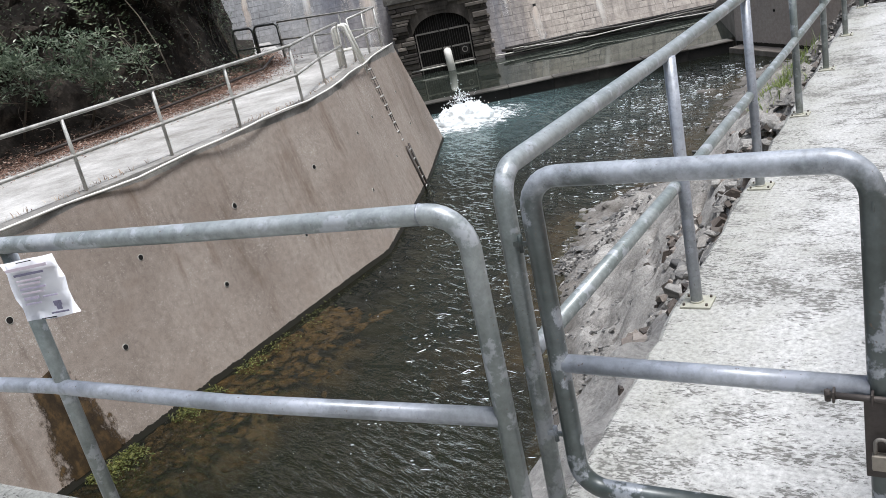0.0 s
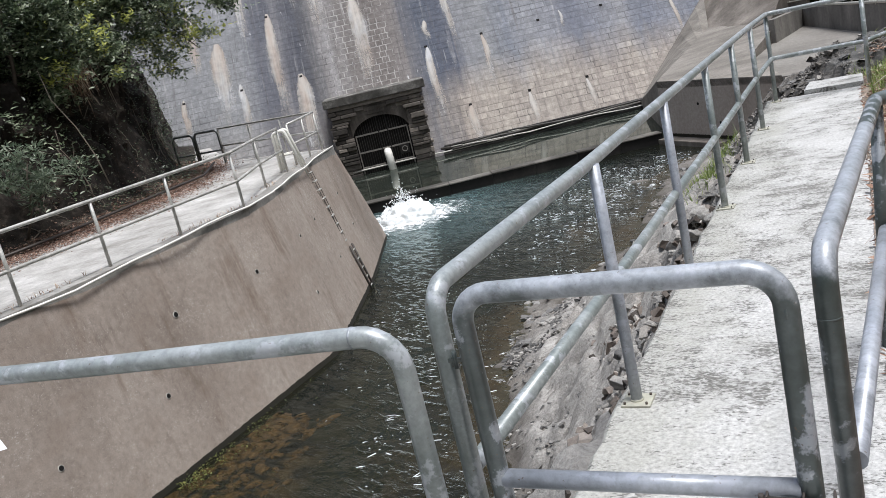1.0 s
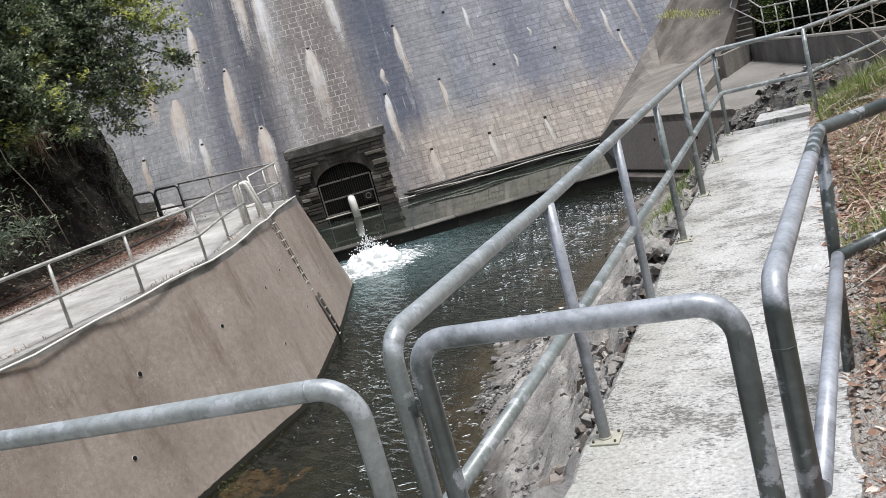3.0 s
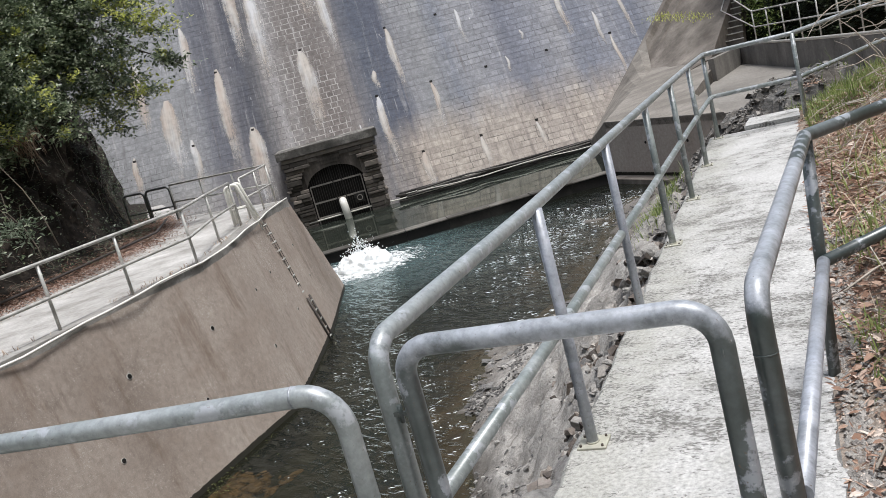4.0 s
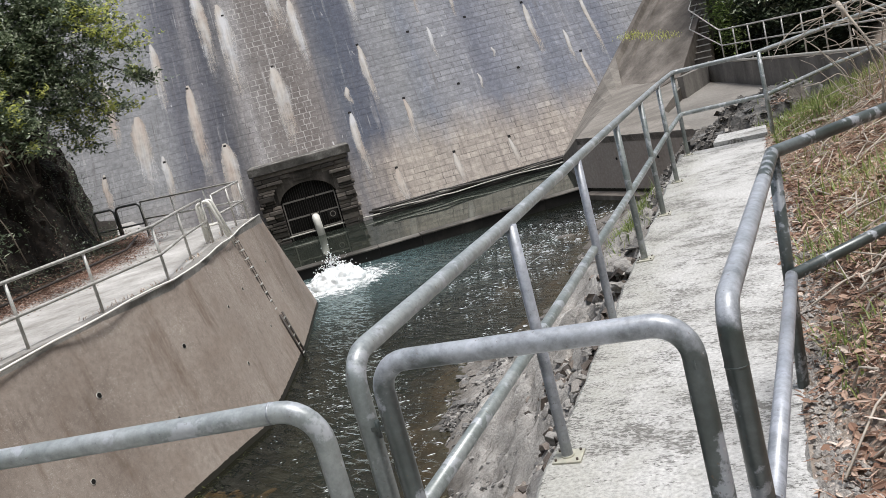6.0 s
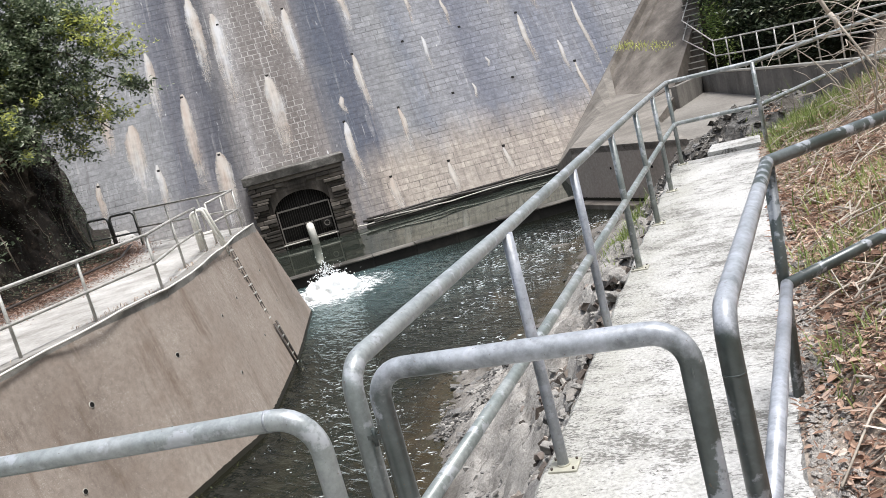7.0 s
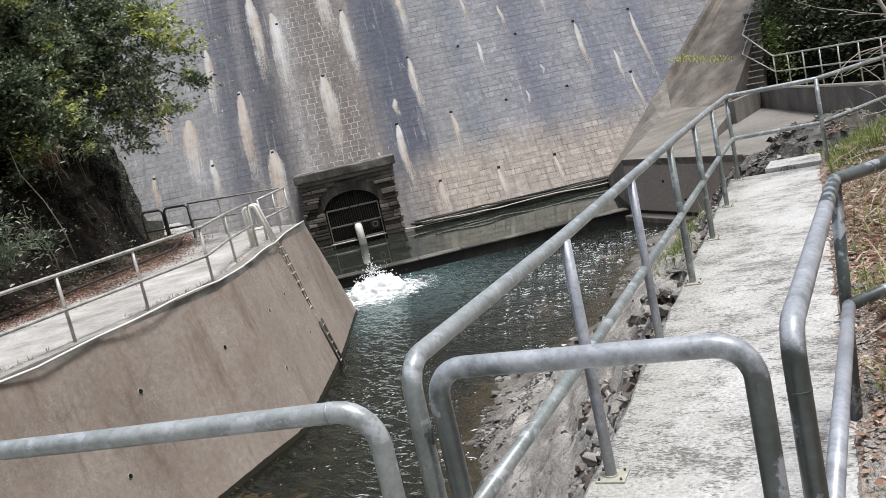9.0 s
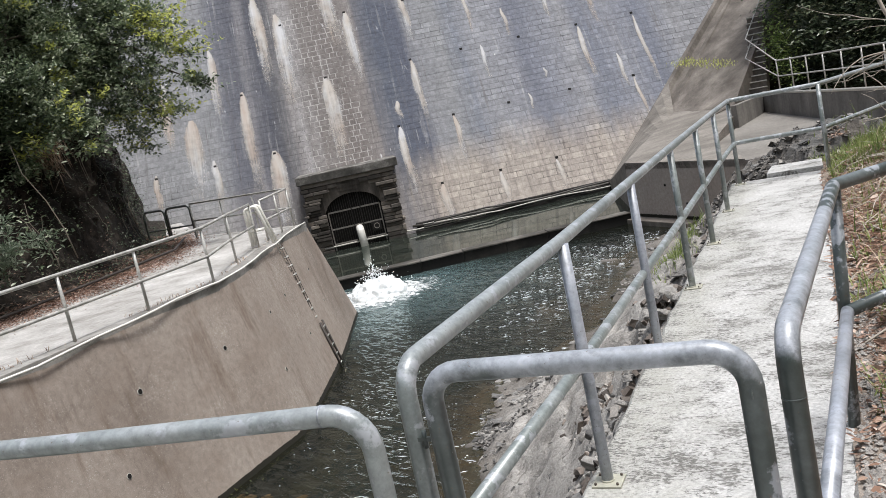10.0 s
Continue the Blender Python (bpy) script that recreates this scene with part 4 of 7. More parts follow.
def arch_z(u):
    return SPRING + RISE_A * math.sqrt(max(0.0, 1 - (u / ARCH_W) ** 2))


_r = random.Random(4)
z = -4.3
while z < -0.42:
    h = _r.choice((0.13, 0.17, 0.2, 0.26))
    h = min(h, -0.4 - z)
    for side in (-1, 1):
        u = ARCH_W + 0.02 if z < SPRING + 0.25 else ARCH_W * 0.2
        inner = u if z < SPRING else None
        edge = 2.2 + _r.uniform(-0.12, 0.06)
        if z + h > SPRING:
            inside = [q for q in (ARCH_W * i / 40 for i in range(41)) if arch_z(q) + 0.34 > z]
            inner = (max(inside) + 0.02 if inside else 0.3) + 0.2
        cur = inner
        while cur < edge - 0.15:
            w = min(_r.uniform(0.4, 0.95), edge - cur)
            d = _r.uniform(0.02, 0.23)
            lo, hi = (cur + 0.012, -0.9, z + 0.012), (cur + w - 0.012, d, z + h - 0.012)
            if side < 0:
                lo, hi = (-hi[0], lo[1], lo[2]), (-lo[0], hi[1], hi[2])
            if hi[0] - lo[0] > 0.08 and h > 0.08:
                part("stone", bx(lo, hi, PM, 0.025), M_MASON, portal)
            cur += w
    z += h
# core behind the stones, with the opening left free
for side in (-1, 1):
    lo, hi = sorted((side * 1.3, side * 2.08))
    part("pier_core", bx((lo, -2.2, -4.5), (hi, -0.06, -0.42), PM), M_MASON, portal)
_bm = bmesh.new()
_n = 16
_up, _dn = [], []
for d in (-2.2, 0.03):
    _up.append([_bm.verts.new(PM @ Vector((-1.31 + 2.62 * i / _n, d, -0.42))) for i in range(_n + 1)])
    _dn.append([_bm.verts.new(PM @ Vector((-1.31 + 2.62 * i / _n, d, arch_z(-1.31 + 2.62 * i / _n) + 0.02))) for i in range(_n + 1)])
for i in range(_n):
    _bm.faces.new((_up[1][i], _up[1][i + 1], _dn[1][i + 1], _dn[1][i]))
    _bm.faces.new((_dn[1][i], _dn[1][i + 1], _dn[0][i + 1], _dn[0][i]))
part("spandrel", _bm, M_RENDERED, portal, "stained rendered wall round the arch")
part("coping", bx((-2.28, -2.4, -0.24), (2.4, 0.24, 0.14), PM, 0.03), M_COPING, portal, "long overhanging coping slab")
for z, w, d in ((-0.62, 0.5, 0.07), (-0.78, 0.42, 0.055)):
    part("patch", bx((-w - 0.05, -0.2, z - 0.1), (w, d, z + 0.1), PM, 0.02), M_RENDERED, portal, "pale rendered patch over the arch")
part("frieze", bx((-2.12, -2.3, -0.42), (2.22, 0.14, -0.245), PM, 0.02), M_MASON, portal)
# flat black plate close behind the grille stands for the tunnel's shaded depth
part("back_wall", bx((-1.4, -0.3, -4.5), (1.4, -0.2, -0.8), PM), M_BLACK, portal, "black plate standing for the dark inside of the outlet")
grille = thing("iron_grille", PM @ Vector((0, -0.1, -3.5)), "arched black iron bar grille closing the outlet", "grille")
for i in range(23):
    u = -1.17 + 2.34 * i / 22
    top = arch_z(u) - 0.01
    part("bar", tt([PM @ Vector((u, -0.1, -3.6)), PM @ Vector((u, -0.1, top))], 0.01, 0, 6), M_BAR, grille)
for z, w in ((-1.75, 0.035), (-2.53, 0.035), (-3.22, 0.03)):
    part("cross_bar", bx((-1.2, -0.08, z - w), (1.2, -0.04, z + w), PM), M_IRON_PALE, grille, "pale flat cross bar")
for u in (-1.19, -0.12, 0.3, 1.19):
    part("stile", bx((u - 0.025, -0.09, -3.5), (u + 0.025, -0.03, arch_z(u) if abs(u) < 1.1 else SPRING), PM), M_IRON_PALE if abs(u) > 1 else M_IRON, grille)
part("hatch", bx((0.66, -0.07, -2.98), (1.08, -0.02, -2.55), PM, 0.01), M_IRON, grille, "small black hatch")
part("hatch_ring", tt([PM @ Vector((0.87 + 0.12 * math.cos(math.tau * i / 12), -0.012, -2.765 + 0.12 * math.sin(math.tau * i / 12))) for i in range(13)], 0.018, 0, 6), M_IRON_PALE, grille, "pale ring on the hatch")
solo("outlet_pipe", tt([PM @ Vector((0.06, -1.2, -2.68)), PM @ Vector((0.08, 0.2, -2.72)), PM @ Vector((0.13, 0.34, -3.62))], 0.175, 0.19, 16), M_WHITE_PIPE, "short white bent pipe dipping into the basin", "pipe", "", True)

# ---- channel wall and path on the far bank ----
PATH_Z = -0.55
TOP = [(-9.55, -14), (-9.58, 3), (-9.6, 9.2), (-9.95, 10.5), (-10.6, 12.0), (-11.42, 13.92), (-12.35, 16.7)]
LOW = [(-8.9, -14), (-8.92, 3), (-8.93, 9.8), (-9.45, 11.2), (-10.02, 12.7), (-10.8, 14.7), (-12.75, 19.0)]
BACK_T, BACK_L = (-17.4, 18.3), (-18.2, 21.2)
channel_wall = thing("channel_wall", (-9.3, 6, -5), "battered brown-grey concrete channel wall with weep holes", "retaining wall", "", "structure")
_v, _f = [], []
_cols = [(Vector((*a, PATH_Z)), Vector((*b, WATER_Z))) for a, b in zip(TOP + [BACK_T], LOW + [BACK_L])]
_fine = []
for (a, b), (c, d) in zip(_cols, _cols[1:]):
    m = 6
    _fine += [(a.lerp(c, i / m), b.lerp(d, i / m)) for i in range(m)]
_fine.append(_cols[-1])
STEP = 10
for a, b in _fine:
    for j in range(STEP + 1):
        p = a.lerp(b, j * 1.03 / STEP)
        _v.append(p + Vector((0.012 * fbm(p.x, p.y, p.z, 1.2), 0, 0)))
for i in range(len(_fine) - 1):
    for j in range(STEP):
        k = i * (STEP + 1) + j
        _f.append((k, k + 1, k + STEP + 2, k + STEP + 1))
raw_part("wall_face", _v, _f, M_WALL, channel_wall, "brown-grey weathered concrete face", "", True)
_bm = bmesh.new()
_outer = [Vector((*p, PATH_Z)) for p in TOP]
for a, b in zip(_outer, _outer[1:]):
    d = (b - a).normalized()
    n = Vector((-d.y, d.x, 0))
    q = [a - n * 0.02, b - n * 0.02, b + n * 0.32, a + n * 0.32]
    hi = [_bm.verts.new(p + Vector((0, 0, 0.025))) for p in q]
    lo = [_bm.verts.new(p - Vector((0, 0, 0.2))) for p in q]
    _bm.faces.new(hi)
    for i in range(4):
        _bm.faces.new((hi[i], lo[i], lo[(i + 1) % 4], hi[(i + 1) % 4]))
part("wall_edge", _bm, M_EDGE, channel_wall, "grey weathered edge strip")


def wall_point(y, z):
    """On the wall's straight face."""
    f = (PATH_Z - z) / (PATH_Z - WATER_Z)
    return Vector((-9.6 + 0.67 * f, y, z))


def wall_b(y, z):
    """On the wall's turned face, past the bend."""
    pts = [(a[1] + (b[1] - a[1]) * (PATH_Z - z) / 3.35, a[0] + (b[0] - a[0]) * (PATH_Z - z) / 3.35) for a, b in zip(TOP, LOW)]
    return Vector((lerp_table(pts, y), y, z))


for y, z, r in ((2.17, -1.6, 0.045), (4.35, -1.66, 0.042), (6.46, -1.62, 0.045), (8.68, -1.66, 0.042), (3.46, -2.67, 0.04), (5.6, -2.67, 0.04), (10.4, -2.72, 0.035), (10.9, -1.6, 0.035), (12.4, -1.6, 0.035), (12.9, -2.7, 0.03), (15.4, -2.5, 0.03), (15.3, -1.6, 0.03), (1.3, -2.67, 0.04), (0.0, -1.62, 0.04), (7.75, -2.67, 0.03)):
    c = wall_b(y, z)
    axis = Vector((1, 0.0 if y < 9.5 else 0.38, 0.2)).normalized()
    hole = part("weep_hole", tt([c - axis * 0.1, c + axis * 0.012], r, 0, 10), M_BLACK, channel_wall, "round black plug for the inside of a weep hole")
    part("hole_rim", tt([c - axis * 0.1, c + axis * 0.008], r * 1.22, 0, 10), M_HOSE, channel_wall, "pale pipe rim")
# wet rust-brown seep below the first hole
_bm = bmesh.new()
_uv = _bm.loops.layers.uv.new("UVMap")
_g = []
for i in range(14):
    f = i / 13
    c = wall_point(2.2 + 0.12 * f, -1.66 - 2.16 * f)
    w = 0.07 + 0.55 * f ** 0.8
    _g.append([_bm.verts.new(c + Vector((0.018, w * (0.5 * k - 1), 0))) for k in range(5)])
for i in range(13):
    for k in range(4):
        face = _bm.faces.new((_g[i][k], _g[i][k + 1], _g[i + 1][k + 1], _g[i + 1][k]))
        for loop, (a, b) in zip(face.loops, ((k, i), (k + 1, i), (k + 1, i + 1), (k, i + 1))):
            loop[_uv].uv = (a / 4, b / 13)
part("seep_stain", _bm, M_SEEP, channel_wall, "wet rust-brown seepage stain")

# pale conduit along the wall's edge
_pts = []
for a, b in zip(TOP, TOP[1:]):
    m = max(2, int((Vector(b) - Vector(a)).length / 0.6))
    for i in range(m):
        q = Vector(a).lerp(Vector(b), i / m)
        _pts.append(Vector((q.x + 0.05 + 0.06 * math.exp(-((q.y - 4.7) / 1.1) ** 2) + 0.05 * math.sin(q.y * 1.1) + 0.03 * math.sin(q.y * 2.9), q.y, PATH_Z + 0.045 + 0.02 * math.sin(q.y * 1.7) - 0.1 * math.exp(-((q.y - 4.7) / 1.1) ** 2))))
_pts.append(Vector((*TOP[-1], PATH_Z + 0.05)))
solo("conduit", tt(_pts, 0.02, 0, 8), M_WHITE_PIPE, "pale pipe laid along the channel wall's edge", "pipe", "", True)

_out = TOP + [BACK_T, (-24, 25), (-28, 24.5), (-22, 19.2), (-18.6, 16.0), (-15.6, 11.5), (-15.2, -14)]
solo("path", prism(_out, -1.1, PATH_Z - 0.004), M_PATH, "pale concrete service path on the far bank", "path", "structure")

# wall ladder: step irons above, a short ladder below
ladder = thing("wall_ladder", (-10.9, 14.2, -4.0), "rusty step irons and short ladder on the channel wall", "ladder")
LT, LB = Vector((-11.34, 13.8, -0.55)), Vector((-10.66, 14.1, -4.1))
side = Vector((-0.36, 0.93, 0)) * 0.1
face_n = Vector((0.93, 0.36, 0.2)).normalized()
for i in range(15):
    f = 0.05 + 0.92 * i / 14
    c = LT.lerp(LB, f)
    part("step_iron", tt([c - side, c - side + face_n * 0.07, c + side + face_n * 0.07, c + side], 0.021, 0.03, 6), M_PIPE_FAR, ladder, "pale worn step iron")
for sgn in (-1, 1):
    a, b = LT.lerp(LB, 0.62) + side * sgn * 1.5 + face_n * 0.13, LT.lerp(LB, 1.06) + side * sgn * 1.5 + face_n * 0.15
    part("stile", tt([a, b], 0.028, 0, 8), M_RUST, ladder, "dark rusted stile")
for i in range(6):
    c = LT.lerp(LB, 0.66 + 0.07 * i) + face_n * 0.14
    part("rung", tt([c - side * 1.5, c + side * 1.5], 0.018, 0, 6), M_PIPE_FAR, ladder, "pale worn rung")
for sgn in (-1, 1):
    part("stile", tt([LT.lerp(LB, 0.03) + side * sgn + face_n * 0.06, LT.lerp(LB, 0.63) + side * sgn + face_n * 0.06], 0.008, 0, 6), M_RUST, ladder, "thin upper stile")
for sgn in (-1, 1):
    a = LT + side * sgn * 1.3
    inn = Vector((-0.93, -0.36, 0))
    part("grab_rail", tt([a + Vector((0.03, 0, -0.25)), a + inn * 0.28 + Vector((0, 0, 1.0)), a + inn * 0.58 + Vector((0, 0, 0.95)), a + inn * 0.58 + Vector((0, 0, 0.02))], 0.04, 0.1, 8), M_WHITE_PIPE, ladder, "pale leaning grab rail")
    part("grab_brace", tt([a + inn * 0.14 + Vector((0, 0, 0.4)), a + inn * 0.58 + Vector((0, 0, 0.4))], 0.025, 0, 8), M_WHITE_PIPE, ladder, "pale brace")

# ---- railings ----


def railing(name, label, top_line, mid_line, posts, r, z_top, z_mid, material, bend=0.0, plates=True, group="", post_material=None, mid_material=None):
    """posts: (x, y, z of the foot)."""
    base = Vector(posts[0][:3]) if posts else Vector(top_line[0])
    rail = thing(name, base, label, "railing", group)
    part("top_rail", tt(top_line, r, bend, 14), material, rail)
    for line in mid_line:
        part("mid_rail", tt(line, r * 0.96, bend, 12), mid_material or material, rail)
    for x, y, z, *lean in posts:
        dx, dy = lean or (0.0, 0.0)
        worn = y < 2 and post_material or material if len(posts) > 3 else material
        p = part("post", tt([(x, y, z), (x + dx, y + dy, z_top - r * 0.3)], r * 0.92, 0, 12), worn, rail)
        if plates:
            m = Matrix.Translation((x, y, z)) @ Matrix.Rotation(0.05 * math.sin(y * 7), 4, "Z")
            part("base_plate", bx((-0.062, -0.062, 0), (0.07, 0.062, 0.01), m, 0.003), M_PLATE, p, "cream painted steel base plate")
            for dx, dy in ((0.052, -0.045), (0.052, 0.045), (-0.046, -0.045), (-0.046, 0.045)):
                part("bolt", tt([(x + dx, y + dy, z + 0.008), (x + dx, y + dy, z + 0.02)], 0.006, 0, 6), M_BOLT, p)
            part("weld_collar", tt([(x, y, z + 0.008), (x, y, z + 0.018)], r * 1.06, 0, 14), M_PLATE, p)
    return rail


R = 0.0285
PX = [0.0, 1.56, 3.18, 4.70, 6.30, 8.10]
railing("walkway_railing", "galvanised pipe railing along the water side of walkway",
        [(-0.07, -1.475, 0.0), (-0.06, -1.475, 1.1), (-0.02, 0.0, 1.1), (0.0, 3.0, 1.105), (0.02, 6.3, 1.1), (0.04, 8.12, 1.09), (1.1, 8.06, 1.09), (1.98, 9.5, 1.12), (3.6, 11.6, 1.2)],
        [[(-0.07, -1.45, 0.55), (-0.03, 0.0, 0.55), (0.0, 3.0, 0.55), (0.02, 6.3, 0.55), (0.04, 8.12, 0.54), (1.1, 8.06, 0.55), (1.98, 9.5, 0.6), (3.6, 11.6, 0.7)]],
        [(0.0 if y < 4 else 0.01 + 0.006 * (y - 4), y, 0.0) for y in PX] + [(1.1, 8.06, 0.02)], R, 1.1, 0.55, M_PIPE_PALE, 0.085, post_material=M_ZINC)
side_rail = railing("bank_railing", "galvanised pipe railing at the hillside edge of the walkway",
        [(0.908, -1.42, 0.0), (0.908, -1.42, 1.088), (1.062, 0.45, 1.1), (1.65, 1.12, 1.1), (3.2, 2.9, 1.14)],
        [[(0.925, -1.39, 0.55), (1.05, 0.44, 0.55)]],
        [(1.015, 0.5, 0.0, 0.05, 0.0), (2.7, 2.35, 0.25)], R, 1.1, 0.55, M_PIPE, 0.085, False, mid_material=M_ZINC)
part("mid_rail", tt([(1.05, 0.44, 0.55), (1.56, 1.05, 0.55), (3.2, 2.93, 0.6)], R * 0.96, 0.085, 12), M_PIPE, side_rail)
part("rail_joint", tt([(0.908, -1.42, 0.935), (0.908, -1.42, 0.94)], R * 1.03, 0, 14), M_PIPE, side_rail)
left_rail = railing("bridge_railing", "galvanised pipe railing along the footbridge edge",
        [(-0.03, -1.745, 0.0), (-0.03, -1.745, 1.087), (-0.9, -1.865, 1.09), (-1.67, -1.945, 1.09), (-4.6, -2.25, 1.1), (-9.2, -2.7, 1.1)],
        [[(-0.045, -1.745, 0.512), (-0.9, -1.865, 0.54), (-1.67, -1.93, 0.567), (-4.6, -2.25, 0.55), (-9.2, -2.7, 0.55)]],
        [(-1.605, -1.915, 0.0, -0.03, 0.0), (-3.3, -2.11, 0.0), (-4.9, -2.27, 0.0), (-6.5, -2.43, 0), (-8.1, -2.59, 0)], 0.0275, 1.1, 0.55, M_PIPE_PALE, 0.1, mid_material=M_ZINC)
part("rail_joint", tt([(-0.140, -1.760, 1.0875), (-0.146, -1.7608, 1.0875)], 0.0284, 0, 14), M_PIPE, left_rail, "welded joint ring")

# gate
gate = thing("pedestrian_gate", (0.42, -1.5, 0.05), "closed galvanised pipe gate with rounded top corners", "gate")
GY = -1.512
part("frame", tt([(0.45, GY, 0.14), (0.036, GY, 0.14), (0.034, GY, 1.092), (0.83, GY - 0.01, 1.096), (0.83, GY - 0.01, 0.14), (0.44, GY, 0.14)], 0.0285, 0.085, 16), M_PIPE, gate)
part("mid_bar", tt([(0.05, GY, 0.55), (0.81, GY - 0.01, 0.55)], 0.026, 0, 12), M_ZINC, gate, "pale zinc-coloured mid bar")
for x, z in ((0.83, 1.0),):
    m = [(x, GY - 0.01, z - 0.003), (x, GY - 0.01, z + 0.003)] if z < 1 else [(x - 0.003, GY - 0.01, z), (x + 0.003, GY - 0.01, z)]
    part("weld_ring", tt(m, 0.0308, 0, 14), M_PIPE, gate)
for z in (0.9, 0.3):
    h = part("hinge", tt([(-0.025, -1.494, z - 0.025), (-0.025, -1.494, z + 0.025)], 0.007, 0, 10), M_PIPE, gate, "slim pin hinge")
    part("hinge_strap", bx((-0.05, -1.498, z - 0.006), (0.012, -1.490, z + 0.006)), M_PIPE, h)
latch = part("latch_bolt", tt([(0.72, GY - 0.05, 0.545), (0.905, GY - 0.045, 0.538)], 0.008, 0, 10), M_RUST, gate, "rusty sliding latch bolt")
for x in (0.735, 0.815, 0.88):
    part("latch_ring", bx((x - 0.003, GY - 0.06, 0.528), (x + 0.003, GY - 0.02, 0.558), None, 0.003), M_RUST, latch)
part("latch_knob", tt([(0.722, GY - 0.05, 0.53), (0.722, GY - 0.05, 0.558)], 0.007, 0, 8), M_RUST, latch)
part("latch_plate", bx((0.796, GY - 0.048, 0.33), (0.864, GY - 0.036, 0.535), None, 0.003), M_RUST, gate, "rust-flaked steel latch plate")
lock = thing("padlock", (0.83, GY - 0.06, 0.37), "small weathered padlock hanging from the gate latch", "padlock")
part("body", bx((0.81, GY - 0.075, 0.365), (0.852, GY - 0.052, 0.405), None, 0.005), M_BRASS, lock)
part("shackle", tt([(0.818, GY - 0.063, 0.40), (0.818, GY - 0.063, 0.445), (0.844, GY - 0.063, 0.445), (0.844, GY - 0.063, 0.40)], 0.0045, 0.012, 8), M_IRON_PALE, lock)

# notice tied to the bridge railing's post
NM = Matrix.Translation((-1.44, -1.972, 0.962)) @ Matrix.Rotation(radians(12), 4, "Z") @ Matrix.Rotation(radians(-5), 4, "Y")
NH = 0.8      # the sheet lies wide: its height against a tall one
notice = thing("notice", (-1.43, -1.968, 0.82), "white printed paper notice tied to the railing post", "notice")
_bm = bmesh.new()
_g = []
for i in range(9):
    x = -0.11 + 0.22 * i / 8
    _g.append([_bm.verts.new(NM @ Vector((x, -0.012 * math.cos(x * 12) + 0.006 * math.sin(j * 2 + i), NH * (-0.125 + 0.25 * j / 5)))) for j in range(6)])
for i in range(8):
    for j in range(5):
        _bm.faces.new((_g[i][j], _g[i + 1][j], _g[i + 1][j + 1], _g[i][j + 1]))
bmesh.ops.solidify(_bm, geom=list(_bm.faces), thickness=0.0012)
part("sheet", _bm, M_PAPER, notice, "", True)
for z, x0, x1, h, m in ((0.095, -0.085, 0.085, 0.012, M_INK_RED), (0.07, -0.06, 0.06, 0.009, M_INK_DARK), (0.046, -0.06, 0.04, 0.007, M_INK_RED), (0.03, -0.06, 0.03, 0.007, M_INK_RED), (0.012, -0.06, 0.045, 0.007, M_INK), (-0.006, -0.06, 0.03, 0.007, M_INK_RED), (-0.028, -0.06, 0.0, 0.01, M_INK), (-0.03, 0.015, 0.075, 0.006, M_INK), (-0.05, -0.065, 0.0, 0.006, M_INK)):
    part("print_line", bx((x0, -0.021, NH * (z - h / 2)), (x1, -0.019, NH * (z + h / 2)), NM), m, notice)
for x0, x1, z0, z1 in ((0.045, 0.06, -0.075, -0.055), (0.062, 0.075, -0.075, -0.055), (0.05, 0.07, -0.092, -0.075), (0.02, 0.09, -0.105, -0.099)):
    part("emblem", bx((x0, -0.021, NH * z0), (x1, -0.019, NH * z1), NM), M_INK_DARK, notice)
for z in (0.095, -0.095):
    part("cable_tie", tt([NM @ Vector((-0.03, -0.018, z)), NM @ Vector((0.03, -0.018, z))], 0.0016, 0, 6), M_IRON, notice)

# far-bank railings
FR = 0.03
railing("path_railing", "weathered pipe railing along the far bank path",
        [(-9.75, -12, 0.55), (-9.75, 5.0, 0.55), (-9.73, 9.3, 0.55), (-10.9, 11.55, 0.52), (-11.65, 13.45, 0.52)],
        [[(-9.75, -12, 0.0), (-9.75, 5.0, 0.0), (-9.73, 9.3, 0.0), (-10.9, 11.55, -0.02), (-11.65, 13.45, -0.02)]],
        [(-9.75, y, PATH_Z) for y in (-6.3, -4.55, -2.8, -1.05, 0.7, 2.4, 4.15, 5.85, 7.5, 9.3)] + [(-10.9, 11.55, PATH_Z), (-11.65, 13.45, PATH_Z)], FR, 0.55, 0, M_PIPE_FAR, 0.0, False)
railing("basin_railing", "weathered pipe railing round the end of the path",
        [(-11.95, 14.3, 0.5), (-12.55, 16.45, 0.55), (-17.3, 18.0, 0.55)],
        [[(-11.95, 14.3, -0.02), (-12.55, 16.45, 0.0)], [(-12.55, 16.45, 0.0), (-17.3, 18.0, 0.0)]],
        [(-11.95, 14.3, PATH_Z), (-12.25, 15.4, PATH_Z), (-12.55, 16.45, PATH_Z), (-14.1, 16.95, PATH_Z), (-15.7, 17.5, PATH_Z), (-17.3, 18.0, PATH_Z)], FR, 0.52, 0, M_PIPE_FAR, 0.0, False)
for k, (a, b) in enumerate((((-17.36, 18.02), (-18.32, 18.0)), ((-18.4, 18.0), (-19.25, 17.98)))):
    hoop = thing("hoop_barrier", (a[0], a[1], PATH_Z), "dark painted pipe hoop barrier on the path", "barrier", "hoop barriers")
    part("hoop", tt([(*a, PATH_Z), (*a, 0.52), (*b, 0.54), (*b, PATH_Z)], 0.04, 0.15, 10), M_PIPE_DARK, hoop)
    part("mid_bar", tt([(*a, -0.12), (*b, -0.12)], 0.03, 0, 8), M_PIPE_DARK, hoop)

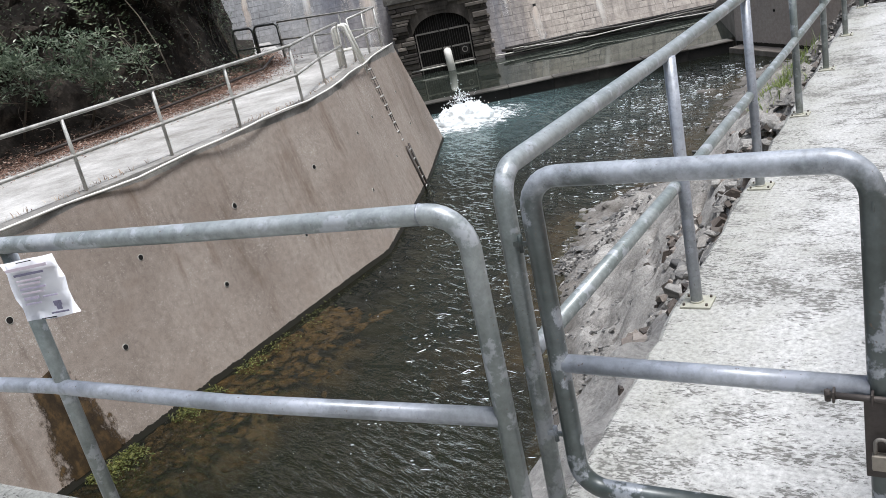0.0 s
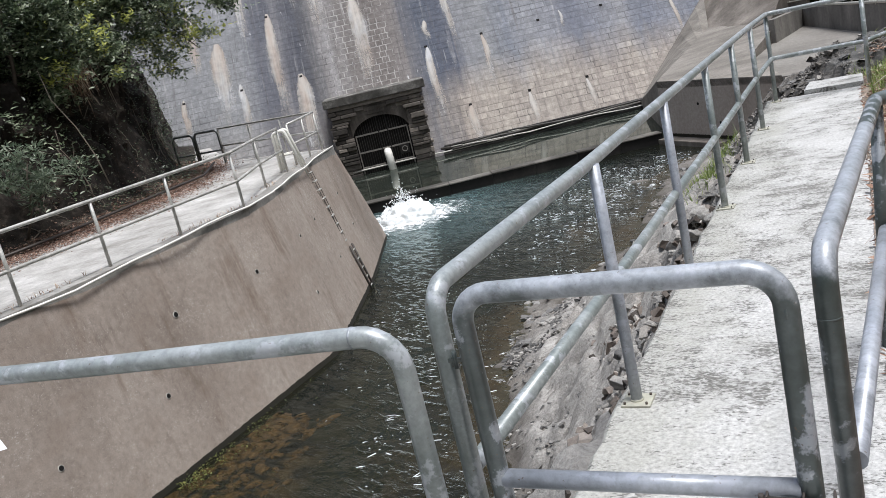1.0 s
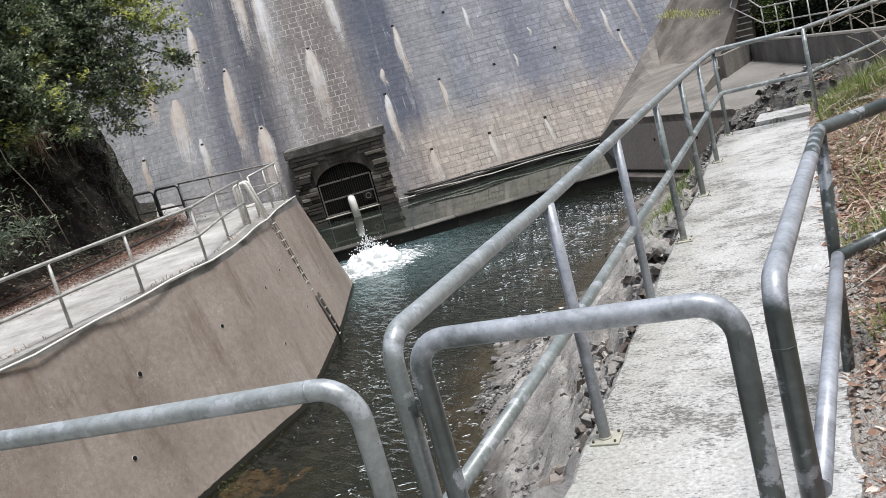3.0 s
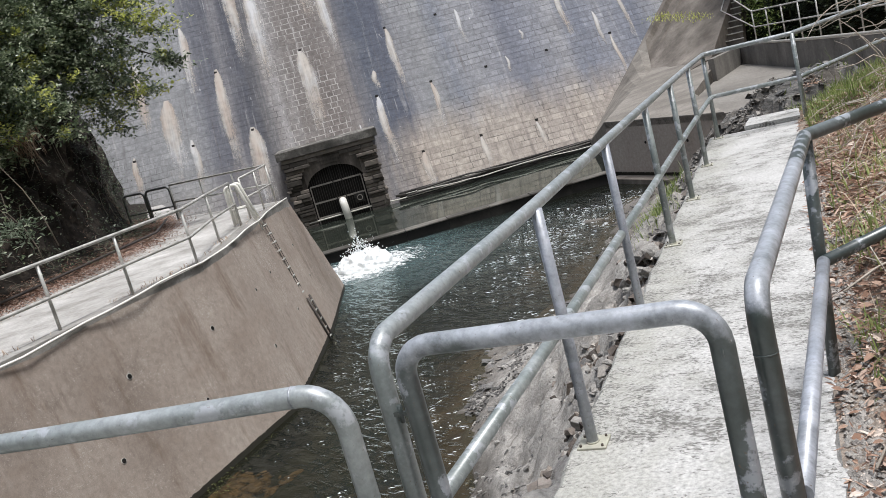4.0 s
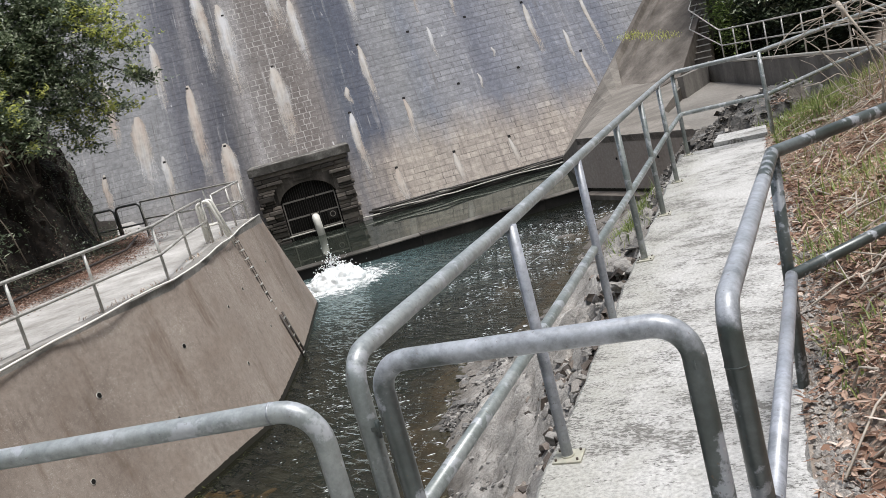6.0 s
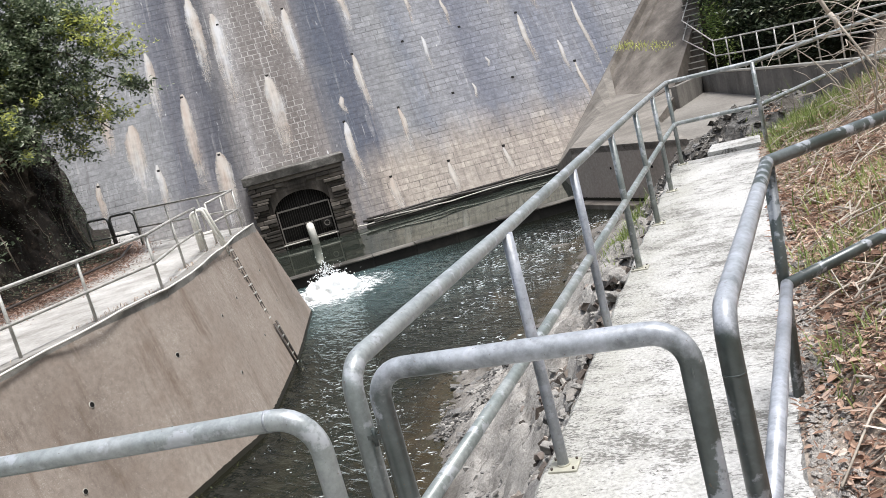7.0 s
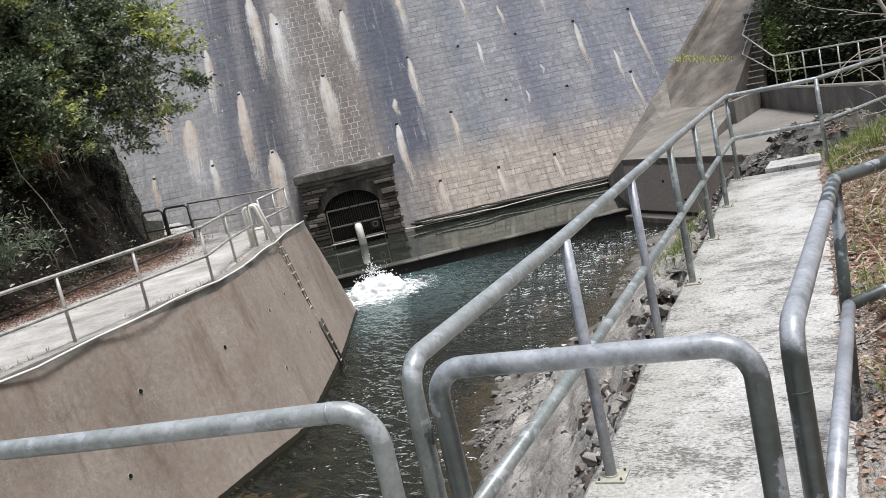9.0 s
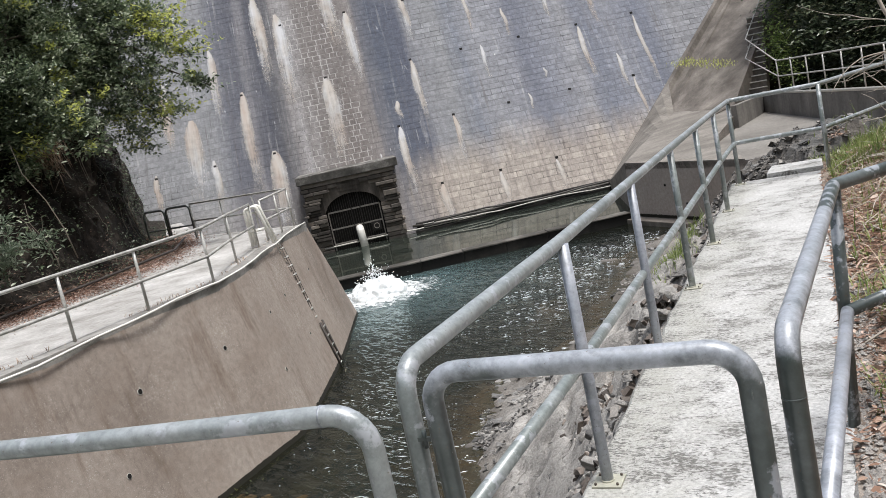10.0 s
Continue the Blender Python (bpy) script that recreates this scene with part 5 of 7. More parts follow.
# ---- walkway and footbridge ----
def slab(name, x0, x1, y0, y1, z0, z1, material, label, category, kind="structure"):
    """A cast slab with a slightly broken edge."""
    bm = bmesh.new()
    n = max(2, int((y1 - y0) / 0.12))
    rng = random.Random(name)
    left, right = [], []
    for i in range(n + 1):
        y = y0 + (y1 - y0) * i / n
        left.append((x0 + 0.02 * fbm(y, 1.0, 0, 2.2) + 0.012 * rng.random(), y))
        right.append((x1 + 0.03 * fbm(y, 7.0, 0, 1.5), y))
    rows = []
    for (xa, y), (xb, _) in zip(left, right):
        rows.append([bm.verts.new(p) for p in ((xa - 0.01, y, z0), (xa, y, z1 - 0.018), (xa + 0.02, y, z1), (xb, y, z1), (xb, y, z0))])
    for a, b in zip(rows, rows[1:]):
        for j in range(4):
            bm.faces.new((a[j], a[j + 1], b[j + 1], b[j]))
        bm.faces.new((a[4], a[0], b[0], b[4]))
    bm.faces.new(rows[0])
    bm.faces.new(rows[-1][::-1])
    return solo(name, bm, material, label, category, kind)


slab("walkway", -0.1, 1.04, -1.78, 8.28, -0.22, 0.0, M_DECK, "pale worn concrete walkway slab with rough brushed top", "walkway")
slab("walkway_step", 0.36, 1.02, 8.31, 9.0, -0.5, 0.055, M_DECK, "raised concrete slab at the walkway's end", "step")
solo("footbridge", prism([(-10.4, -6.5), (2.2, -6.5), (2.2, -1.79), (-0.1, -1.79), (-1.8, -1.845), (-2.5, -1.875), (-10.4, -2.6)], -0.3, -0.003), M_DECK, "pale concrete footbridge deck over the stream", "footbridge", "structure")

# ---- near bank: rock below the walkway, hillside above it ----
EDGE = [(-14, -2.4), (-6, -2.4), (0, -2.6), (3.3, -2.8), (5.1, -3.4), (7.3, -4.3), (8.5, -4.6), (9.3, -4.9), (10.3, -5.15), (12.1, -5.45), (13.5, -4.5), (16.5, -4.2), (19.2, -4.4), (23.5, -4.6), (26.5, -3.5), (40, -3.0)]
RIDGE = [(-10, -0.1), (-0.2, -0.12), (0.7, -0.28), (1.8, -0.62), (4.2, -0.72), (6, -0.42), (8.6, -0.36), (10, -0.62), (12, -1.15), (14, -1.45), (16, -1.7), (20, -2.05), (24, -2.2), (40, -2.2)]


HEAP = [(-1.3, -1.5), (-0.8, -0.85), (-0.3, -0.35), (0.0, -0.16), (0.42, 0.0), (0.79, 0.2), (1.3, 0.27), (1.75, 0.3), (2.4, -0.3)]


def bank_z(x, y):
    """Height of the near bank, with the slate outcrop past the walkway's end."""
    z = slope_z(x, y)
    if 9.0 < y < 15.0 and -1.2 < x < 2.6:
        d = (y - 11.0) / (1.5 if y < 11 else 3.0)
        h = lerp_table(HEAP, x) - 0.55 * d * d
        h += 0.2 * (abs(fbm(x, y, 5, 1.0, 5)) - 0.25) + 0.16 * (noise.cell(Vector((x * 2.6 + y, y * 2.1 - x, 4.0))) - 0.5) + 0.06 * fbm(x, y, 9, 4.0)
        z = max(z, h)
    return z


def slope_z(x, y):
    """Height of the near bank alone."""
    if y < -1.72 and -0.2 < x < 2.3:
        return -0.34
    xe = lerp_table(EDGE, y)
    top = lerp_table(RIDGE, y)
    xr = -0.12 if y < 8.5 else -0.12 + 0.06 * min(10, y - 8.5)
    if x <= xr:
        f = (x - xe) / (xr - xe)
        if f < 0:
            z = WATER_Z - (0.35 if y > 6 else 1.1) * (xe - x) * (1 + 0.9 * fbm(x, y, 51, 0.7)) - 0.12 * smooth01((xe - x) / 1.5) * abs(fbm(x, y, 52, 1.6))
        else:
            steep = 0.6 * f + 0.4 * smooth01(f * 1.02) if f < 1 else 1
            steep += (1 - (1 - min(f, 1.0)) ** 1.9 - steep) * 0.35 * smooth01((1.6 - y) / 1.4)
            level = 0.35 * f + 0.65 * f ** 2.2 if f < 1 else 1
            z = WATER_Z + (top - WATER_Z) * (steep + (level - steep) * smooth01((y - 8.5) / 4))
        amp = 0.1 + 0.17 * smooth01(f * 2.5) * smooth01((1.12 - f) * 3) + 0.16 * smooth01((f - 0.62) * 5) * smooth01((1.1 - f) * 4) * smooth01(0.75 + fbm(x, y, 15, 0.5)) if f > 0 else 0.08
        amp *= 0.4 + 0.6 * smooth01((y - 0.5) / 1.6)
        rg = abs(fbm(x, y, 4, 0.8, 5))
        beds = math.floor((x * 0.6 - y * 0.35 + 0.9 * fbm(x, y, 1, 0.6)) / 0.42) * 0.13 % 0.39
        vd = noise.voronoi(Vector((x * 1.15 + 0.3 * fbm(x, y, 2, 1.5), y * 0.85, 0.0)))[0]
        z += amp * 0.8 * (min(vd[1] - vd[0], 0.35) - 0.2) + amp * 0.15 * noise.cell(Vector((x * 1.6 + y * 0.5, y * 1.1, 2.0)))
        z += amp * (0.3 - 1.0 * rg) + amp * 0.6 * (beds - 0.2) + amp * 0.6 * fbm(x, y, 8, 2.6, 6)
        if f > 0.05:
            cleft = 1 - min(1.0, abs(fbm(x + 0.4 * y, y * 0.6, 21, 0.75, 3)) * 7)
            z -= 0.24 * cleft * smooth01(1.8 * fbm(x, y, 33, 0.45, 3) + 0.6) * smooth01(f * 4)
            z += 0.1 * fbm(x, y, 14, 1.3, 3) + 0.015 * fbm(x, y, 17, 5.0, 3) + 0.02 * noise.cell(Vector((x * 7 + y * 2, y * 5, 3.0))) * smooth01(fbm(x, y, 40, 0.6) * 3)
        if f > 0.9:
            z = min(z, top + 0.02)
        return max(z, -5.4)
    far = smooth01((y - 8.6) / 2.5)
    hill = 0.0
    if x > 0.98:
        d = x - 0.98
        # steeper past 4.5 m, added beyond view to block light from the right
        hill = 0.34 * d + 1.0 * max(0, d - 4.5) + 0.1 * smooth01(d * 2) * fbm(x, y, 2, 1.1) + 0.04 * fbm(x, y, 6, 4)
        hill *= 1 - 0.8 * smooth01((y - 11) / 9) * smooth01((9 - x) / 5)
        base = -0.03 * smooth01(d * 4) if d < 0.3 else 0.0
    else:
        base = top
    z = (top if y > 8.5 else base) * 1.0
    if x > 0.98 and y > 8.5:
        z = base * (1 - far) + top * far * (1 - 0.4 * smooth01((x - 3) / 6))
    rocky = far * smooth01((4.5 - x) / 2)
    z += hill + rocky * (0.62 * abs(fbm(x, y, 5, 0.55, 5)) + 0.16 * fbm(x, y, 7, 2.2))
    if y > 13:
        z = max(z, -1.74 + 0.05 * fbm(x, y, 7, 1.2))
    if y > 23.5 and x > -3:
        z = min(z, -1.75 + hill)
    return z


def axis(*spans):
    out = []
    for a, b, step in spans:
        out += list(np.arange(a, b, step))
    return out


_xs = axis((-7.2, -6, 0.3), (-6, 0.3, 0.065), (0.3, 3.6, 0.1), (3.6, 8, 0.3), (8, 40, 2.5))
_ys = axis((-14, -2, 0.8), (-2, 13, 0.065), (13, 20, 0.13), (20, 30, 0.3), (30, 60, 2.0))
_v = [(x, y, bank_z(x, y)) for y in _ys for x in _xs]
_w = len(_xs)
_f_rock, _f_soil, _f_wood, _f_slate = [], [], [], []
for j in range(len(_ys) - 1):
    for i in range(_w - 1):
        a = j * _w + i
        q = (a, a + 1, a + _w + 1, a + _w)
        x, y = _xs[i], _ys[j]
        lim = 0.95 if y < 9.0 else 2.15 + 0.4 * fbm(0, y, 3, 0.6)
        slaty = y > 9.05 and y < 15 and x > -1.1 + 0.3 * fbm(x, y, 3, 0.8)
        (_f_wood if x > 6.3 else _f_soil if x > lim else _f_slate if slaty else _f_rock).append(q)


def sub_mesh(verts, faces):
    used = sorted({i for q in faces for i in q})
    idx = {o: n for n, o in enumerate(used)}
    return [verts[i] for i in used], [tuple(idx[i] for i in q) for q in faces]


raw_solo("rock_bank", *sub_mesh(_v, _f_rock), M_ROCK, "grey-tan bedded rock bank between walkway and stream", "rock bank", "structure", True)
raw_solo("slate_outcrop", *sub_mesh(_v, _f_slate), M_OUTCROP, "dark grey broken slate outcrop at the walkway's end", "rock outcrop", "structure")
raw_solo("hillside", *sub_mesh(_v, _f_soil), M_SOIL, "brown litter-covered hillside beside the walkway", "hillside", "structure", True)
# upper slope, mostly unseen, coloured dark to cut the side light
raw_solo("wooded_hillside", *sub_mesh(_v, _f_wood), M_GROUND, "dark wooded upper hillside above the walkway", "hillside", "structure", True)

# unseen valley side added behind the footbridge to hold back sky light
_v, _f = [], []
for j in range(12):
    for i in range(30):
        x, y = -60 + 3.6 * i, -15 - 4.0 * j
        _v.append((x, y, -5 + 3.4 * j + 1.2 * fbm(x, y, 4, 0.12)))
for j in range(11):
    for i in range(29):
        a = j * 30 + i
        _f.append((a, a + 30, a + 31, a + 1))
raw_solo("wooded_hillside", _v, _f, M_GROUND, "unseen dark valley side added behind the footbridge, blocking sky", "hillside", "structure", True)

# loose stones at the water's edge


def stone_mesh(seed, flat=0.55, material=M_ROCK):
    rng = random.Random(seed)
    bm = bmesh.new()
    bmesh.ops.create_icosphere(bm, subdivisions=2, radius=1.0)
    off = Vector((seed * 3.1, seed * 1.7, 0))
    for v in bm.verts:
        k = 0.72 + 0.55 * noise.cell(v.co * 1.3 + off) * 0.4 + 0.3 * noise.noise(v.co * 1.1 + off)
        v.co = Vector((v.co.x * k, v.co.y * k * rng.uniform(0.85, 1), v.co.z * k * flat))
    me = finish("rock", bm, material)
    return me


_stones = [stone_mesh(i) for i in range(6)]


def lump_mesh(seed):
    """A weathered block half sunk in the bank."""
    bm = bmesh.new()
    bmesh.ops.create_icosphere(bm, subdivisions=3, radius=1.0)
    off = Vector((seed * 5.3, seed * 2.9, 1.0))
    for v in bm.verts:
        k = 0.8 + 0.35 * noise.fractal(v.co * 1.2 + off, 0.9, 2.1, 4) + 0.12 * noise.cell(v.co * 1.7 + off)
        v.co = Vector((v.co.x * k * 1.2, v.co.y * k, v.co.z * k * 0.7))
    return finish("rock", bm, M_ROCK, True)


def block_mesh(seed):
    """A split block of rock with sharp edges."""
    rng = random.Random(300 + seed)
    bm = bmesh.new()
    for i in range(13):
        v = Vector((rng.uniform(-1, 1), rng.uniform(-1, 1), rng.uniform(-1, 1)))
        v = v / max(abs(c) for c in v) * rng.uniform(0.7, 1.0)
        bm.verts.new((v.x, v.y * 0.8, v.z * 0.6))
    bmesh.ops.convex_hull(bm, input=bm.verts)
    bmesh.ops.delete(bm, geom=[v for v in bm.verts if not v.link_faces], context="VERTS")
    bmesh.ops.bevel(bm, geom=list(bm.edges), offset=0.05, segments=1, affect="EDGES")
    return finish("rock", bm, M_SLATE if seed % 3 else M_ROCK)


_blocks = [block_mesh(i) for i in range(8)]
_lumps = [lump_mesh(i) for i in range(6)]
_slates = [stone_mesh(20 + i, 0.3, M_SLATE) for i in range(6)]
_r = random.Random(8)
_spots = []
for i in range(85):
    y = _r.uniform(9.2, 13.2) if i < 52 else _r.uniform(5.5, 26)
    x = lerp_table(EDGE, y) + (_r.uniform(-0.1, 1.5) if i < 52 else _r.uniform(-0.15, 0.8))
    _spots.append((x, y, _r.uniform(0.05, 0.16)))
_spots += [(-0.4 + 2.2 * _r.random(), 9.4 + 2.8 * _r.random(), _r.uniform(0.04, 0.13)) for _ in range(35)]
for i in range(30):
    y = _r.uniform(2.0, 6.5)
    xe = lerp_table(EDGE, y)
    _spots.append((xe + _r.uniform(0.72, 0.95) * (-0.25 - xe), y, _r.uniform(0.06, 0.15)))
_spots += [(-5.3, 22.2, 0.3), (0.5, 10.2, 0.2)]
for i in range(38):         # rubble standing out of the bank
    y = _r.gauss(3.6, 1.3)
    xe = lerp_table(EDGE, y)
    _spots.append((xe + _r.uniform(0.84, 0.97) * (-0.25 - xe), y, _r.uniform(0.06, 0.17)))
for i, (x, y, s) in enumerate(_spots):
    dark = s < 0.24 and i % 9 and y > 7
    ob = new("rock", (_slates if dark else _lumps if s >= 0.24 else _stones)[i % 6])
    z = max(bank_z(x, y), WATER_Z - 0.06)
    ob.matrix_basis = Matrix.LocRotScale((x, y, z + (0.1 if s < 0.24 else -0.25) * s), Euler((_r.uniform(-0.3, 0.3), _r.uniform(-0.3, 0.3), _r.uniform(0, 6))), (s * _r.uniform(0.8, 1.5), s, s))
    tagged(ob, "dark slate stone lying on the rock bank" if dark else "loose grey stone lodged in the rock bank" if s < 0.24 else "weathered grey boulder on the rock bank", "rock", "rocks on the bank")

for i in range(150):        # split blocks crowding under the slab's edge
    y = _r.uniform(1.0, 6.0) if i < 60 else _r.uniform(3.6, 6.4)
    if fbm(0.0, y, 77, 0.8) < -0.15 and i < 60:
        continue
    x, s = -0.17 - abs(_r.gauss(0, 0.4)) if i < 60 else _r.uniform(-1.7, -0.5) + 0.16 * (4.2 - y), _r.uniform(0.05, 0.16) if y < 4.5 else _r.uniform(0.04, 0.11)
    ob = new("rock", _blocks[i % 8])
    ob.matrix_basis = Matrix.LocRotScale((x, y, bank_z(x, y) + 0.15 * s), Euler((_r.gauss(0, 0.4), _r.gauss(0.3, 0.4), _r.uniform(0, 6))), (s * _r.uniform(0.9, 1.5), s, s))
    tagged(ob, "split brown-grey block of rock under the walkway's edge", "rock", "rocks on the bank")

# countless slate chips along the water's edge
_v, _f = [], []
_r = random.Random(61)
for i in range(3400):
    y = _r.uniform(8.8, 13.2) if i < 1700 else _r.uniform(13, 25) if i < 2300 else _r.uniform(1.5, 8.6)
    xe = lerp_table(EDGE, y)
    x = xe + abs(_r.gauss(0, 0.8)) - 0.15 if i < 2800 else -0.2 - abs(_r.gauss(0, 0.35))
    if fbm(x, y, 7, 1.1) < (0.0 if i < 2800 else -0.1):
        continue
    z = max(bank_z(x, y), WATER_Z - 0.03)
    l = _r.uniform(0.02, 0.075) * (1.5 if i % 7 == 0 else 1)
    w, h = l * _r.uniform(0.3, 0.8), l * _r.uniform(0.1, 0.35)
    m = Matrix.LocRotScale((x, y, z + 0.01), Euler((_r.gauss(0, 0.35), _r.gauss(0, 0.35), _r.gauss(0.5, 0.6))), (l, w, h))
    k = len(_v)
    _v += [m @ Vector((a * _r.uniform(0.3, 1), b * _r.uniform(0.3, 1), c * _r.uniform(0.4, 1))) for a, b, c in ((-1, -1, -1), (1, -1, -1), (1, 1, -1), (-1, 1, -1), (-0.8, -0.8, 1), (0.8, -0.8, 1), (0.8, 0.8, 1), (-0.8, 0.8, 1))]
    _f += [tuple(k + q for q in p) for p in ((4, 5, 6, 7), (0, 1, 5, 4), (1, 2, 6, 5), (2, 3, 7, 6), (3, 0, 4, 7))]
raw_solo("slate_chips", _v, _f, M_CHIPS, "dark grey slate chips strewn along the water's edge", "stones", "stuff")

# broken slate heaped on the outcrop
_v, _f = [], []
for i in range(5200):
    x, y = _r.uniform(-0.7, 1.9), _r.gauss(10.3, 0.6)
    if y < 9.1 or fbm(x, y, 27, 1.2) < -0.15:
        continue
    l = _r.uniform(0.014, 0.04) * (2.2 if i % 14 == 0 else 1)
    m = Matrix.LocRotScale((x, y, bank_z(x, y) + 0.25 * l), Euler((_r.gauss(0, 0.6), _r.gauss(0, 0.6), _r.uniform(0, 6))), (l, l * _r.uniform(0.4, 1), l * _r.uniform(0.25, 0.7)))
    k = len(_v)
    _v += [m @ Vector((a * _r.uniform(0.4, 1), b * _r.uniform(0.4, 1), c * _r.uniform(0.5, 1))) for a, b, c in ((-1, -1, -1), (1, -1, -1), (1, 1, -1), (-1, 1, -1), (-0.8, -0.8, 1), (0.8, -0.8, 1), (0.8, 0.8, 1), (-0.8, 0.8, 1))]
    _f += [tuple(k + q for q in p) for p in ((4, 5, 6, 7), (0, 1, 5, 4), (1, 2, 6, 5), (2, 3, 7, 6), (3, 0, 4, 7))]
raw_solo("slate_rubble", _v, _f, M_HEAP, "finely broken dark slate lying on the outcrop", "stones", "stuff")

# rubble under the slab's edge
_v, _f = [], []
for i in range(2300):
    y = _r.gauss(3.4, 1.7) if i < 1500 else _r.uniform(3.5, 6.5)
    xe = lerp_table(EDGE, y)
    f = 1 - abs(_r.gauss(0, 0.13)) if i < 1100 else _r.uniform(0.2, 1) if i < 1500 else _r.uniform(0.5, 0.98)
    x = xe + f * (-0.16 - xe)
    if fbm(x, y, 71, 0.9) < -0.05:
        continue
    l = _r.uniform(0.02, 0.07) * (1.7 if i % 6 == 0 else 1)
    m = Matrix.LocRotScale((x, y, bank_z(x, y) + 0.2 * l), Euler((_r.gauss(0, 0.5), _r.gauss(0, 0.5), _r.uniform(0, 6))), (l, l * _r.uniform(0.5, 1), l * _r.uniform(0.3, 0.8)))
    k = len(_v)
    _v += [m @ Vector((a * _r.uniform(0.5, 1), b * _r.uniform(0.5, 1), c * _r.uniform(0.5, 1))) for a, b, c in ((-1, -1, -1), (1, -1, -1), (1, 1, -1), (-1, 1, -1), (-0.8, -0.8, 1), (0.8, -0.8, 1), (0.8, 0.8, 1), (-0.8, 0.8, 1))]
    _f += [tuple(k + q for q in p) for p in ((4, 5, 6, 7), (0, 1, 5, 4), (1, 2, 6, 5), (2, 3, 7, 6), (3, 0, 4, 7))]
raw_solo("bank_rubble", _v, _f, M_RUBBLE, "brown and grey rubble under the walkway's edge", "stones", "stuff")

# submerged stones and weed under the channel wall
_v, _f = [], []
_r = random.Random(5)
_ico = stone_mesh(9, 0.35)
_iv = [v.co.copy() for v in _ico.vertices]
_if = [tuple(p.vertices) for p in _ico.polygons]
bpy.data.meshes.remove(_ico)
for i in range(700):
    y = _r.uniform(0.0, 7.6)
    x = -8.9 + abs(_r.gauss(0, 0.62))
    s = _r.uniform(0.04, 0.16)
    z = -3.985 - 0.06 * (x + 8.9) - 0.015 * max(0, y - 4) + (0.05 if i % 3 == 0 and x < -7.6 and y < 6.5 else 0)
    m = Matrix.LocRotScale((x, y, z), Euler((0.1, 0.1, _r.uniform(0, 6))), (s * 1.5, s, s))
    k = len(_v)
    _v += [m @ c for c in _iv]
    _f += [tuple(k + q for q in p) for p in _if]
raw_solo("bed_stones", _v, _f, M_STONE_WET, "flat brown stones lying in the shallows", "stones", "stuff", True)


class Leaves:
    """Collects small bent leaves or blades into one mesh."""

    def __init__(self):
        self.v, self.f = [], []

    def leaf(self, p, d, up, length, width):
        d = d.normalized()
        s = d.cross(up)
        s = s.normalized() if s.length > 1e-4 else Vector((1, 0, 0))
        u = s.cross(d)
        k = len(self.v)
        self.v += [p, p + d * length * 0.35 + s * width * 0.5 + u * width * 0.14, p + d * length * 0.75 + s * width * 0.36 + u * width * 0.05, p + d * length - u * width * 0.12, p + d * length * 0.7 - s * width * 0.4 + u * width * 0.08, p + d * length * 0.3 - s * width * 0.46 + u * width * 0.16]
        self.f += [(k, k + 1, k + 2, k + 3), (k, k + 3, k + 4, k + 5)]

    def blade(self, p, d, length, width, droop):
        k = len(self.v)
        side = d.cross(Vector((0, 0, 1)))
        side = side.normalized() * width if side.length > 1e-3 else Vector((width, 0, 0))
        for i in range(4):
            f = i / 3
            c = p + d * length * f + Vector((0, 0, -droop * length * f * f))
            w = side * (1 - 0.8 * f)
            self.v += [c - w, c + w]
        for i in range(3):
            a = k + 2 * i
            self.f.append((a, a + 1, a + 3, a + 2))


def rand_dir(rng, flat=0.6):
    a = rng.uniform(0, math.tau)
    return Vector((math.cos(a), math.sin(a), rng.gauss(0, flat)))


weed = Leaves()
_r = random.Random(21)
for i in range(5000):
    y = 0.8 + abs(_r.gauss(0, 2.4))
    if fbm(0, y, 5, 1.7) < -0.25:
        continue
    p = Vector((-8.86 + abs(_r.gauss(0, 0.22 + 0.6 * max(0.0, fbm(1.0, y, 5, 1.1)))), y, WATER_Z + _r.uniform(0.0, 0.08)))
    weed.leaf(p, rand_dir(_r, 0.5), Vector((0, 0, 1)), _r.uniform(0.02, 0.06), _r.uniform(0.008, 0.03))
raw_solo("water_weed", weed.v, weed.f, M_WEED, "yellow-green weed along the foot of the channel wall", "water plant", "stuff")

# dry grass, litter, green tufts and twigs on the hillside
straw, litter, tufts = Leaves(), Leaves(), Leaves()
_r = random.Random(31)
for i in range(46000):
    x, y = 1.2 + abs(_r.gauss(0, 1.7)), _r.uniform(-1.2, 13)
    if y > 8.6 and x < 2.5:
        continue
    if y > 6.6 and x < 2.0 + 0.25 * fbm(x, y, 3, 1.0) and _r.random() < 0.85:
        continue
    patch = fbm(x, y, 12, 0.7)
    near = smooth01((y + 1.4) / 2.2) * smooth01((x - 1.05) / 0.6)
    if _r.random() > near * (0.6 + 0.7 * patch):
        continue
    tilt = fbm(x, y, 30, 1.1) * 2.5
    d = Vector((math.cos(tilt) * 0.6 + _r.gauss(-0.2, 0.6), math.sin(tilt) * 0.6 + _r.gauss(-0.2, 0.6), abs(_r.gauss(0.32, 0.28)))).normalized()
    straw.blade(Vector((x, y, bank_z(x, y) - 0.01)), d, _r.uniform(0.18, 0.62) * (0.5 + 0.5 * smooth01(y / 3)), _r.uniform(0.002, 0.0045), _r.uniform(0.2, 0.9))
